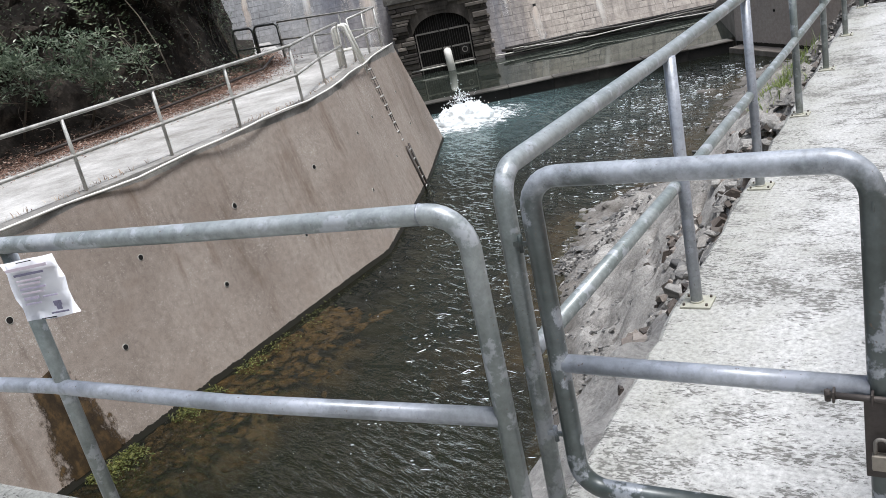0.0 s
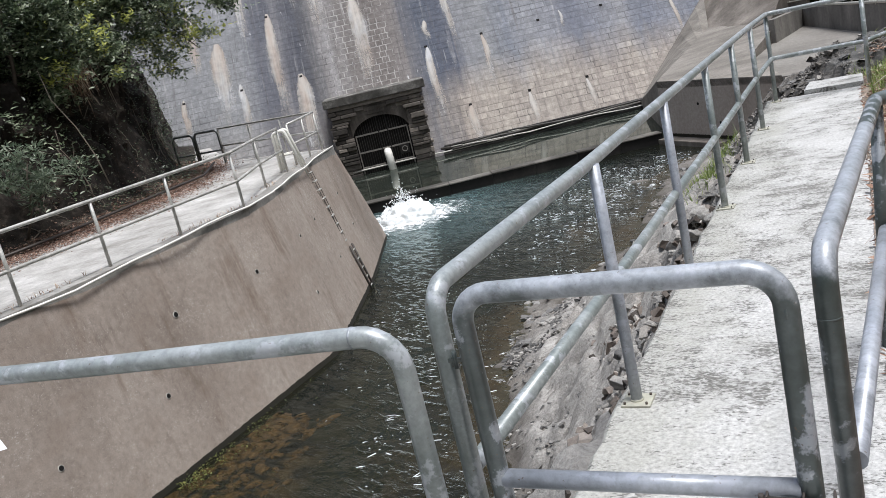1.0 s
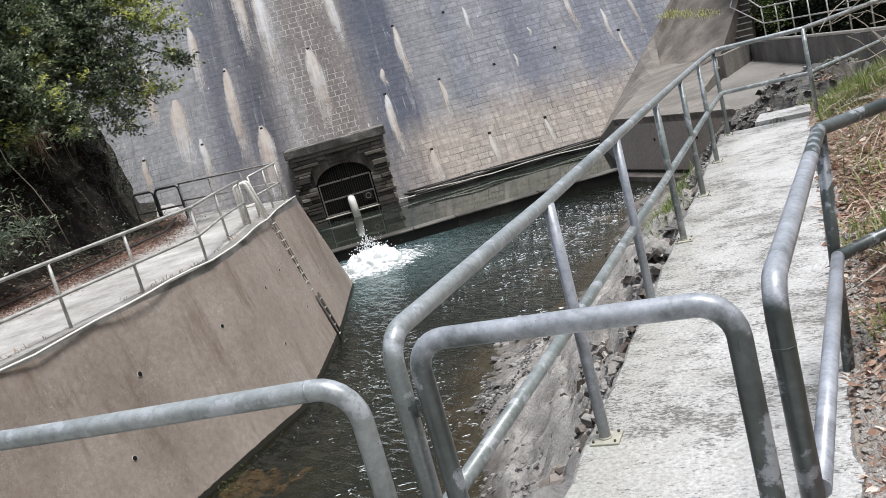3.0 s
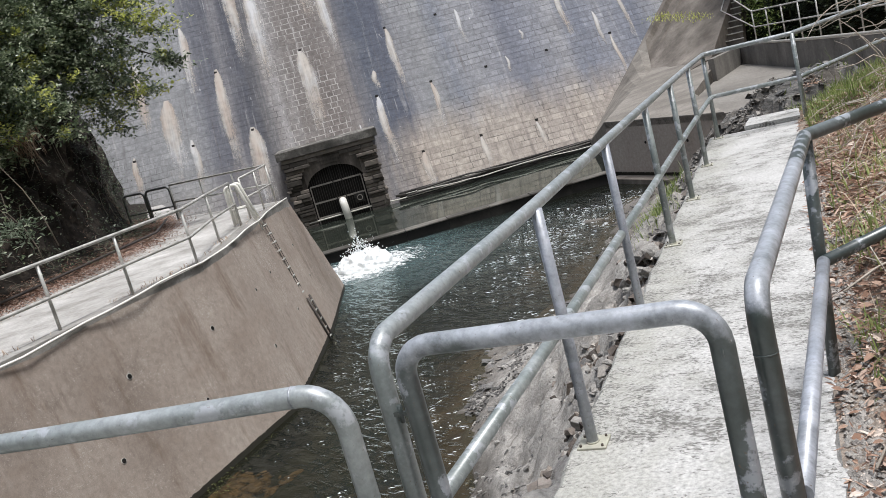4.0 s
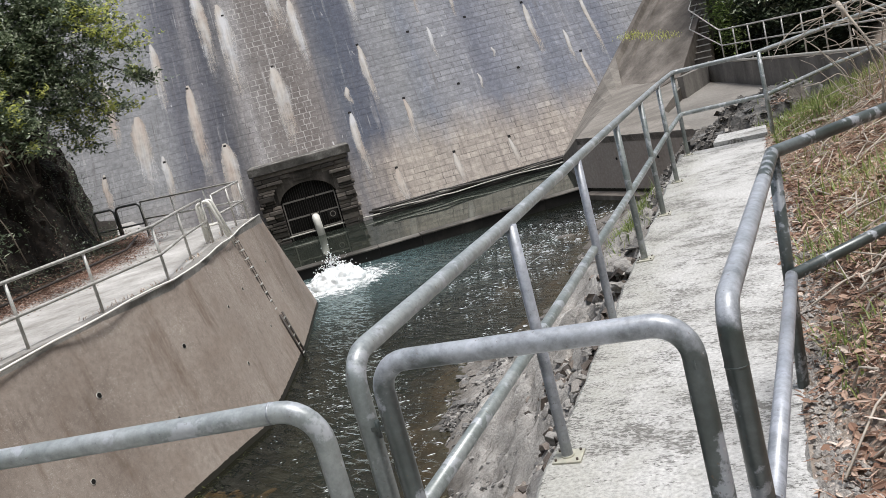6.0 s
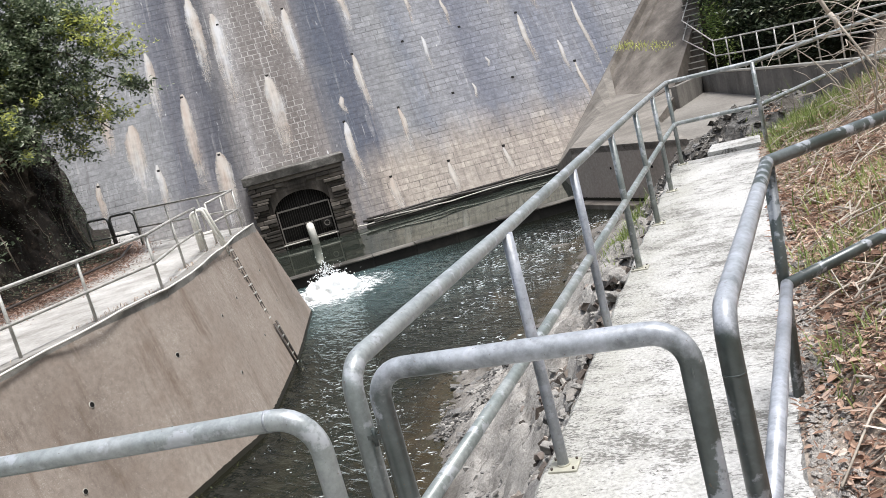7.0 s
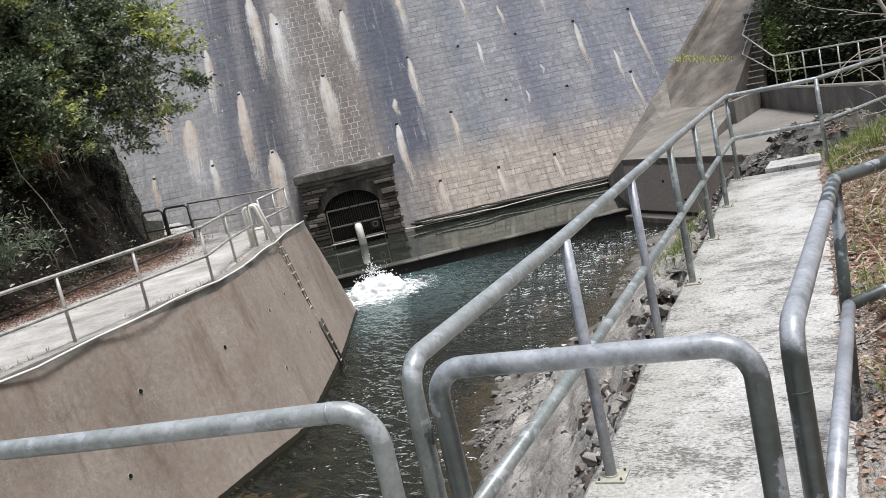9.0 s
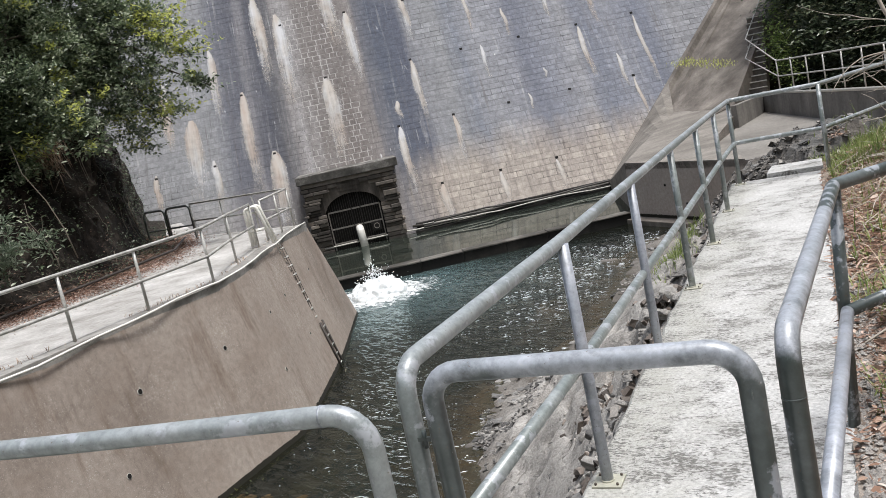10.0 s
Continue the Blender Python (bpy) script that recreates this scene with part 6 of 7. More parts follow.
for i in range(80000):
    x, y = 1.0 + abs(_r.gauss(0, 1.1 if i < 50000 else 1.4)), _r.uniform(-1.7, 5.0) if i < 45000 else _r.uniform(2.5, 10.5)
    if _r.random() > 0.15 + 0.85 * smooth01((x - 1.0) / 0.45):
        continue
    d = rand_dir(_r, 0.25)
    n = Vector((_r.gauss(0, 0.5), _r.gauss(0, 0.5), 1))
    s = _r.uniform(0.014, 0.05) if _r.random() > 0.11 else _r.uniform(0.05, 0.1)
    litter.leaf(Vector((x, y, bank_z(x, y) + _r.uniform(0.004, 0.03))), d, n, s * (1.6 if i % 5 < 2 else 1.0), s * (_r.uniform(0.14, 0.25) if i % 5 < 2 else _r.uniform(0.35, 0.6)))
for cx, cy, n, h in [(1.42, 2.1, 240, 0.26), (1.26, 0.7, 170, 0.17), (1.22, 3.1, 90, 0.16), (1.68, 3.7, 240, 0.28), (1.9, 2.6, 160, 0.26), (1.5, 5.0, 90, 0.2), (1.4, 7.4, 60, 0.2), (1.6, 8.4, 120, 0.22), (1.5, 9.3, 420, 0.22), (2.2, 9.8, 460, 0.26), (2.3, 10.8, 360, 0.28), (2.7, 12.0, 260, 0.3), (1.7, 8.9, 300, 0.2), (2.0, 8.5, 300, 0.22), (2.4, 8.1, 260, 0.22), (2.5, 9.2, 300, 0.24), (1.35, 5.6, 90, 0.2), (2.4, 6.5, 50, 0.2), (1.45, 0.3, 60, 0.12), (1.3, 7.7, 260, 0.2), (1.6, 7.5, 520, 0.24), (1.85, 7.7, 420, 0.22), (1.45, 8.3, 420, 0.22), (1.75, 7.0, 200, 0.2)]:
    for i in range(n):
        x, y = _r.gauss(cx, 0.17 + 0.02 * cy), _r.gauss(cy, 0.2 + 0.03 * cy)
        if x < 1.1 and y < 9:
            continue
        d = Vector((_r.gauss(0, 0.4), _r.gauss(0, 0.4), 1)).normalized()
        tufts.blade(Vector((x, y, bank_z(x, y) - 0.01)), d, h * _r.uniform(0.6, 1.3), _r.uniform(0.004, 0.008), _r.uniform(0.1, 0.7))
for i in range(900):        # the patch below the railing, on the rock
    x, y = _r.gauss(-0.85, 0.16), _r.gauss(8.3, 0.45)
    d = Vector((_r.gauss(0, 0.4), _r.gauss(0, 0.4), 1)).normalized()
    tufts.blade(Vector((x, y, bank_z(x, y) - 0.02)), d, _r.uniform(0.1, 0.3), _r.uniform(0.004, 0.008), _r.uniform(0.1, 0.6))
raw_solo("dry_grass", straw.v, straw.f, M_STRAW, "tangled tan dry grass on the hillside", "grass", "stuff")
raw_solo("leaf_litter", litter.v, litter.f, M_LITTER, "reddish-brown dead leaves scattered beside the walkway", "leaf litter", "stuff")
raw_solo("green_grass", tufts.v, tufts.f, M_GRASS, "fresh green grass tufts on the bank", "grass", "stuff")
_bm = bmesh.new()
for i in range(420):
    x, y = 1.15 + abs(_r.gauss(0, 1.1)), _r.uniform(-0.6, 8)
    a, l = _r.uniform(0, 6.28), _r.uniform(0.15, 0.7)
    p = Vector((x, y, bank_z(x, y) + 0.02))
    q = p + Vector((math.cos(a) * l, math.sin(a) * l, 0))
    if q.x < 1.1:
        continue
    q.z = bank_z(q.x, q.y) + _r.uniform(0.02, 0.12)
    mid = (p + q) / 2 + Vector((_r.gauss(0, 0.04), _r.gauss(0, 0.04), _r.uniform(0, 0.05)))
    tube(_bm, [p, mid, q], _r.uniform(0.003, 0.007), 5)
solo("twigs", _bm, M_TWIG, "thin bleached twigs lying over the litter", "twigs", "stuff")

# gravel strip between slab and hillside
_v, _f = [], []
for i in range(4000):
    x, y = 1.02 + abs(_r.gauss(0, 0.1)), _r.uniform(-1.7, 4.5)
    s = _r.uniform(0.006, 0.018)
    k = len(_v)
    c = Vector((x, y, bank_z(x, y) + s * 0.4))
    _v += [c + Vector(o) * s * _r.uniform(0.7, 1.3) for o in ((1, 0, 0), (0, 1, 0), (-1, 0, 0), (0, -1, 0), (0, 0, 0.8), (0, 0, -0.8))]
    _f += [(k + a, k + b, k + c2) for a, b, c2 in ((0, 1, 4), (1, 2, 4), (2, 3, 4), (3, 0, 4), (1, 0, 5), (2, 1, 5), (3, 2, 5), (0, 3, 5))]
raw_solo("gravel", _v, _f, M_GRAVEL, "pale gravel along the walkway's edge", "gravel", "stuff")

# fallen bare branch over the hillside
branch = thing("fallen_branch", (2.4, 5.2, 0.5), "bare bleached branch hanging over the hillside", "branch")
_r = random.Random(3)


def limb(parent, p, d, length, r, depth, material, name="limb"):
    pts = [p]
    for i in range(6):
        d = (d + Vector((_r.gauss(0, 0.16), _r.gauss(0, 0.16), _r.gauss(-0.02, 0.14)))).normalized()
        pts.append(pts[-1] + d * length / 6)
    bm = tt(pts, r, 0, 6, r * 0.3)
    me = part(name, bm, material, parent, "", True)
    if depth:
        for i in (2, 3, 4, 5):
            q = (d + rand_dir(_r, 0.5) * 0.9).normalized()
            limb(me if name == "limb" and parent.parent is None else parent, pts[i], q, length * 0.5, r * 0.55, depth - 1, material, "twig")


limb(branch, Vector((2.9, 6.6, 1.0)), Vector((-0.75, 0.15, 0.5)), 1.5, 0.013, 1, M_TWIG)
limb(branch, Vector((2.9, 6.0, 0.75)), Vector((-0.85, -0.5, 0.2)), 1.5, 0.01, 1, M_TWIG)
limb(branch, Vector((3.1, 7.2, 1.9)), Vector((-0.8, -0.1, -0.35)), 1.7, 0.016, 1, M_TWIG)
limb(branch, Vector((3.3, 7.6, 1.2)), Vector((-0.9, 0.2, 0.12)), 1.6, 0.011, 1, M_TWIG)
limb(branch, Vector((3.0, 5.6, 1.0)), Vector((-0.7, 0.5, 0.3)), 1.2, 0.012, 1, M_TWIG)
limb(branch, Vector((3.2, 8.0, 1.3)), Vector((-0.7, 0.5, 0.35)), 2.0, 0.013, 1, M_TWIG)

bough = thing("broken_bough", (2.42, 6.95, 0.35), "thick pale broken bough leaning over the hillside", "branch")
part("limb", tt([(1.97, 7.0, 1.43), (1.92, 7.0, 1.55), (1.82, 7.0, 1.8), (1.7, 7.05, 2.2), (1.5, 7.1, 2.9)], 0.026, 0, 8, 0.015), M_TWIG, bough, "", True)
part("shoot", tt([(2.42, 6.95, 0.35), (2.3, 7.0, 0.8), (1.98, 7.0, 1.43)], 0.008, 0, 6, 0.016), M_TWIG, bough, "", True)
part("stub", tt([(1.96, 7.0, 1.46), (2.0, 6.95, 1.38), (2.0, 6.93, 1.3)], 0.034, 0, 7, 0.018), M_TWIG, bough, "splintered stub", True)

shrub = thing("dead_shrub", (2.5, 6.4, 0.5), "dead grey shrub of thin arching canes on the hillside", "shrub")
_r = random.Random(91)
for i in range(24):
    x, y = _r.uniform(2.0, 3.1), _r.uniform(4.6, 8.4)
    a = Vector((x, y, bank_z(x, y) - 0.02))
    d = Vector((_r.uniform(-0.9, 0.1), _r.uniform(-0.5, 0.5), 0))
    l, h = _r.uniform(0.6, 1.3), _r.uniform(0.35, 0.9)
    pts = [a + d * l * f + Vector((_r.gauss(0, 0.02), _r.gauss(0, 0.02), h * math.sin(min(1.0, f * 1.25) * math.pi * 0.62))) for f in (0, 0.2, 0.4, 0.6, 0.8, 1)]
    part("cane", tt(pts, _r.uniform(0.005, 0.009), 0, 5, 0.003), M_TWIG, shrub, "", True)

# ---- abutment beyond the walkway ----
ABUT = [(-5.75, 28.75), (-1.1, 24.1), (-2.35, 28.6), (-1.9, 32.2), (-2.0, 35.0), (-4.9, 38.2)]


def abut_z(x, y):
    return -1.7 + 0.105 * max(0, (y - 25.2) + (x + 2.2))


solo("abutment_block", prism(ABUT, -5.2, abut_z), M_BLOCK, "large brown concrete abutment block by the weir", "concrete block", "structure")
solo("abutment_top", prism(ABUT, -1.9, lambda x, y: abut_z(x, y) + 0.04), M_SCREED, "pale sloping concrete top of the abutment", "concrete slab", "structure")
solo("block_footing", bx((-1.6, -0.3, -4.8), (2.0, 0.5, -3.72), Matrix.Translation((-4.6, 27.3, 0)) @ Matrix.Rotation(radians(-45), 4, "Z"), 0.03), M_RAMP, "pale concrete footing at the foot of the block", "footing", "structure")
for u, z in ((2.3, -2.5), (4.6, -2.5), (3.4, -3.15)):
    c = Vector((-5.75 + u * 0.7071, 28.75 - u * 0.7071, z))
    solo("drain_hole", tt([c + Vector((0.06, 0.06, 0)), c + Vector((-0.012, -0.012, 0))], 0.05, 0, 10), M_BLACK, "black plug for a drain hole in the abutment block", "drain hole")
solo("apron", prism([(-1.09, 24.1), (7.5, 21.5), (8, 24), (3.05, 26.3), (-0.9, 36.4), (-1.88, 32.2), (-2.34, 28.6)], -4.0, lambda x, y: -1.7 + 0.038 * max(0.0, y - 24.1)), M_APRON, "pale concrete apron behind the rock bank", "apron", "structure")
# band of concrete climbing along the dam's end
_d0, _d1 = on_dam(5.0, -3.4, 0.03), on_dam(15.4, 5.7, 0.03)
_e0, _e1 = Vector((-2.0, 34.5, -0.6)), Vector((0.4, 44.0, 4.6))
_bm = bmesh.new()
_g = []
for i in range(13):
    f = i / 12
    dip = smooth01((f - 0.3) * 6)
    a, b = _d0.lerp(_d1, f), Vector((-4.9, 31.0, -1.4)).lerp(_e0, min(1, f * 3)) if f < 1 / 3 else _e0.lerp(_e1, (f - 1 / 3) * 1.5)
    _g.append([_bm.verts.new(p) for p in (a + Vector((0, 0, -1)), a + Vector((0, 0, 0.14)), a.lerp(b, 0.06) + Vector((0, 0, 0.14)), a.lerp(b, 0.08) - Vector((0, 0, 0.16 * dip)), a.lerp(b, 0.2) - Vector((0, 0, 0.2 * dip)), a.lerp(b, 0.22) + Vector((0, 0, 0.08 * dip)), a.lerp(b, 0.27) + Vector((0, 0, 0.08 * dip)), a.lerp(b, 0.28), a.lerp(b, 0.6), b, b + Vector((0, 0, -2)))])
for p, q in zip(_g, _g[1:]):
    for j in range(10):
        _bm.faces.new((p[j], p[j + 1], q[j + 1], q[j]))
solo("toe_channel", _bm, M_RAMP, "brown concrete drainage channel climbing along the dam's end", "drain channel", "structure")
# smooth wing that carries the block's top over to the dam's foot
_bm = bmesh.new()
_g = []
for i in range(9):
    f = i / 8
    a = _d0.lerp(_d1, 0.44 * f) + Vector((0, 0, 0.16)) + OUT * 0.12
    b = Vector((-5.755, 28.77, 0)).lerp(Vector((-4.93, 37.6, 0)), f)
    b.z = abut_z(b.x, b.y) + 0.045
    _g.append([_bm.verts.new(p) for p in (a - Vector((0, 0, 0.5)), a, a.lerp(b, 0.03) + Vector((0, 0, 0.03)), a.lerp(b, 0.5), b, b - Vector((0, 0, 2.6)))])
for p, q in zip(_g, _g[1:]):
    for j in range(5):
        _bm.faces.new((p[j], p[j + 1], q[j + 1], q[j]))
_bm.faces.new(_g[0])
solo("abutment_wing", _bm, M_SCREED, "pale smooth concrete wing sloping to the dam's foot", "concrete slab", "structure")
# low parapets
for a, b in (((-1.86, 32.1), (-0.95, 36.2)), ((-0.95, 36.2), (1.25, 30.7)), ((1.25, 30.7), (3.1, 26.1)), ((3.1, 26.1), (5.2, 21.5))):
    p, q = Vector(a), Vector(b)
    ang = math.atan2(q.y - p.y, q.x - p.x)
    solo("parapet", bx((0.005, -0.12, -1.6), ((q - p).length - 0.005, 0.12, -0.5), Matrix.Translation((p.x, p.y, 0)) @ Matrix.Rotation(ang, 4, "Z"), 0.02), M_DARKCON, "dark stained low concrete parapet", "parapet", "structure")
solo("parapet_pipe", tt([(-0.9, 36.1, -0.44), (1.2, 30.5, -0.44), (3.05, 25.95, -0.43), (5.1, 21.4, -0.43)], 0.05, 0, 8), M_HOSE, "pale pipe lying along the parapet", "pipe", "", True)
_n = 7
_rail_pts = [Vector((-0.15, 34.2)).lerp(Vector((3.7, 24.8)), i / _n) for i in range(_n + 1)]
railing("apron_railing", "weathered pipe railing on the low parapet",
        [(-0.55, 41.8, 4.2), (-0.75, 40.6, 3.45), (-1.36, 37.5, 1.95), (-0.15, 34.2, 0.83), (3.1, 26.1, 0.9), (5.2, 21.5, 0.95)],
        [[(-0.85, 40.6, 2.7), (-1.48, 37.5, 1.12), (-0.15, 34.2, 0.2), (3.1, 26.1, 0.3), (5.2, 21.5, 0.3)]],
        [(p.x, p.y, -0.52) for p in _rail_pts], 0.028, 0.9, 0.1, M_PIPE_FAR, 0.0, False)
# concrete stairs climbing behind the guard rail
stairs = thing("hillside_stairs", (-0.6, 36.0, -0.6), "narrow concrete stairs with pale worn nosings behind the rail", "stairs", "", "structure")
for k in range(13):
    p = Vector((-0.98, 36.5, -0.35)).lerp(Vector((-0.85, 40.0, 2.75)), k / 12)
    m = Matrix.Translation(p) @ Matrix.Rotation(radians(-12), 4, "Z")
    part("step", bx((-0.5, 0.03, -0.45), (0.25, 0.4, 0.1), m), M_RAMP, stairs)
    part("nosing", bx((-0.52, -0.02, 0.103), (0.27, 0.07, 0.15), m, 0.01), M_HOSE, stairs, "pale worn nosing")

# ---- cut slope and trees on the far bank ----
FOOTL = [(-16, -14.6), (8, -14.35), (11, -14.6), (13.5, -15.3), (16.5, -17.1), (20, -20.4), (24.5, -24.4), (30, -29.4)]


def cut_z(x, y):
    d = lerp_table(FOOTL, y) - x
    if d < 0:
        return PATH_Z + 0.01
    z = PATH_Z + 0.16 * min(d, 1.3)
    z += (1.75 + 1.6 * smooth01((y - 11) / 4)) * max(0, min(d, 3.3) - 1.0) + 0.55 * max(0, d - 3.3)
    k = smooth01(d - 0.6)
    vd = noise.voronoi(Vector((x * 1.1, y * 1.1, z * 0.8)))[0]
    return z + k * (0.5 * fbm(x, y, 3, 0.5, 5) + 0.4 * abs(fbm(x, y, 5, 1.6)) + 0.75 * min(vd[1] - vd[0], 0.5) + 0.12 * fbm(x, y, 8, 4.5))


_v, _f = [], []
_ds = [0.0, 0.3, 0.6, 0.9, 1.1] + [1.1 + 0.06 * i for i in range(1, 40)] + [3.8, 4.4, 5.2, 6.5, 8, 10, 13, 17, 24, 34]
_yl = axis((-16, -2, 1.0), (-2, 24, 0.15), (24, 34, 0.7))
for y in _yl:
    for d in _ds:
        x = lerp_table(FOOTL, y) - d
        z = cut_z(x, y)
        vd = noise.voronoi(Vector((y * 0.9, z * 1.1, 3.0)))[0]
        out = 0.8 * (abs(fbm(y, z, 4, 0.6, 6)) - 0.25) + 0.6 * min(vd[1] - vd[0], 0.5) - 0.12 + 0.22 * fbm(y, z, 9, 2.6, 4)
        _v.append((x + smooth01((d - 0.9) * 1.5) * out, y, z))
_w = len(_ds)
for j in range(len(_yl) - 1):
    for i in range(_w - 1):
        a = j * _w + i
        _f.append((a, a + _w, a + _w + 1, a + 1))
raw_solo("cut_slope", _v, _f, M_SOIL_DARK, "steep earth and rock cut above the path, coloured dark as shaded", "slope", "structure", False)

_r = random.Random(17)
lit2 = Leaves()
for i in range(42000):
    y = _r.uniform(-3, 20)
    x = lerp_table(FOOTL, y) + _r.gauss(0.1, 0.6)
    n = Vector((_r.gauss(0, 0.4), _r.gauss(0, 0.4), 1))
    s = _r.uniform(0.025, 0.065)
    lit2.leaf(Vector((x, y, max(cut_z(x, y), PATH_Z) + 0.02)), rand_dir(_r, 0.2), n, s, s * 0.6)
raw_solo("leaf_litter", lit2.v, lit2.f, M_LITTER_DARK, "reddish-brown dead leaves banked along the path's inner edge", "leaf litter", "stuff")
solo("edge_pipe", tt([(-14.25, 6.5, -0.44), (-14.3, 9, -0.42), (-15.2, 14.5, -0.4), (-17.2, 17.3, -0.4)], 0.032, 0, 8), M_RUST, "rusty brown pipe along the path's inner edge", "pipe", "", True)
edge_grass = Leaves()
for i in range(700):
    y = _r.uniform(0, 16)
    if fbm(0, y, 2, 1.4) < -0.05:
        continue
    f = lerp_table([(p[1], p[0]) for p in TOP], y)
    p = Vector((f - 0.35 + _r.gauss(0, 0.07), y, PATH_Z + 0.02))
    edge_grass.blade(p, Vector((_r.gauss(0, 0.5), _r.gauss(0, 0.5), 1)).normalized(), _r.uniform(0.05, 0.16), 0.006, 0.4)
raw_solo("dry_grass", edge_grass.v, edge_grass.f, M_STRAW, "thin dry grass along the far path's edge", "grass", "stuff")


def tree(at, height, lean, spread, label, seed, n_limbs=7, clumps=9, leaf=(0.115, 0.07), main=M_LEAF, tip=M_LEAF_NEW, per=85, trunk_r=0.13, crown_from=0.35, fresh=0.2):
    """Trunk, limbs that fork, and a crown of small leaves gathered in clumps along the twigs."""
    rng = random.Random(seed)
    ob = thing("tree", at, label, "tree", "trees on the cut slope")
    base = Vector(at)
    top = base + Vector(lean) + Vector((0, 0, height))
    pts = [base + (top - base) * f + Vector((0.25 * math.sin(f * 4 + seed) * f, 0.2 * math.cos(f * 5 + seed) * f, 0)) for f in (0, 0.2, 0.4, 0.6, 0.8, 1)]
    trunk = part("trunk", tt(pts, trunk_r, 0, 9, trunk_r * 0.25), M_BARK, ob, "", True)
    crown, young = Leaves(), Leaves()

    def clump(c, r, fresh):
        for _ in range(per):
            o = Vector((rng.gauss(0, 1), rng.gauss(0, 1), rng.gauss(0, 0.6))) * r * 0.55
            d = (o.normalized() + Vector((rng.gauss(0, 0.5), rng.gauss(0, 0.5), rng.gauss(0.25, 0.4)))).normalized()
            l = leaf[0] * rng.uniform(0.7, 1.3)
            (young if fresh and o.z > -0.1 * r and rng.random() < 0.8 else crown).leaf(c + o, d, Vector((rng.gauss(0, 0.5), rng.gauss(0, 0.5), 1)), l, leaf[1] * rng.uniform(0.7, 1.3))

    for i in range(n_limbs):
        f = crown_from + (1 - crown_from) * (i + 0.5) / n_limbs
        p = base.lerp(top, f)
        a = i * 2.4 + seed
        d = Vector((math.cos(a), math.sin(a), rng.uniform(0.05, 0.45)))
        l = spread * rng.uniform(0.75, 1.15) * (1.15 - 0.45 * f)
        q = [p]
        for s in range(5):
            d = (d + Vector((rng.gauss(0, 0.14), rng.gauss(0, 0.14), rng.gauss(0.02, 0.1)))).normalized()
            q.append(q[-1] + d * l / 5)
        part("limb", tt(q, trunk_r * 0.42, 0, 6, 0.012), M_BARK, trunk, "", True)
        for c in range(clumps):
            g = 0.3 + 0.7 * rng.random()
            k = min(4, int(g * 5))
            c0 = q[k].lerp(q[k + 1], g * 5 - k if k < 4 else rng.random())
            o = Vector((rng.gauss(0, 0.35), rng.gauss(0, 0.35), rng.gauss(0.1, 0.28))) * spread * 0.42
            clump(c0 + o, spread * rng.uniform(0.1, 0.19), g > 0.66 and rng.random() < fresh)
    raw_part("crown", crown.v, crown.f, main, ob, "many small dark green leaves")
    if young.f:
        raw_part("young_leaves", young.v, young.f, tip, ob, "yellow-green young leaves at the twig ends")
    return ob


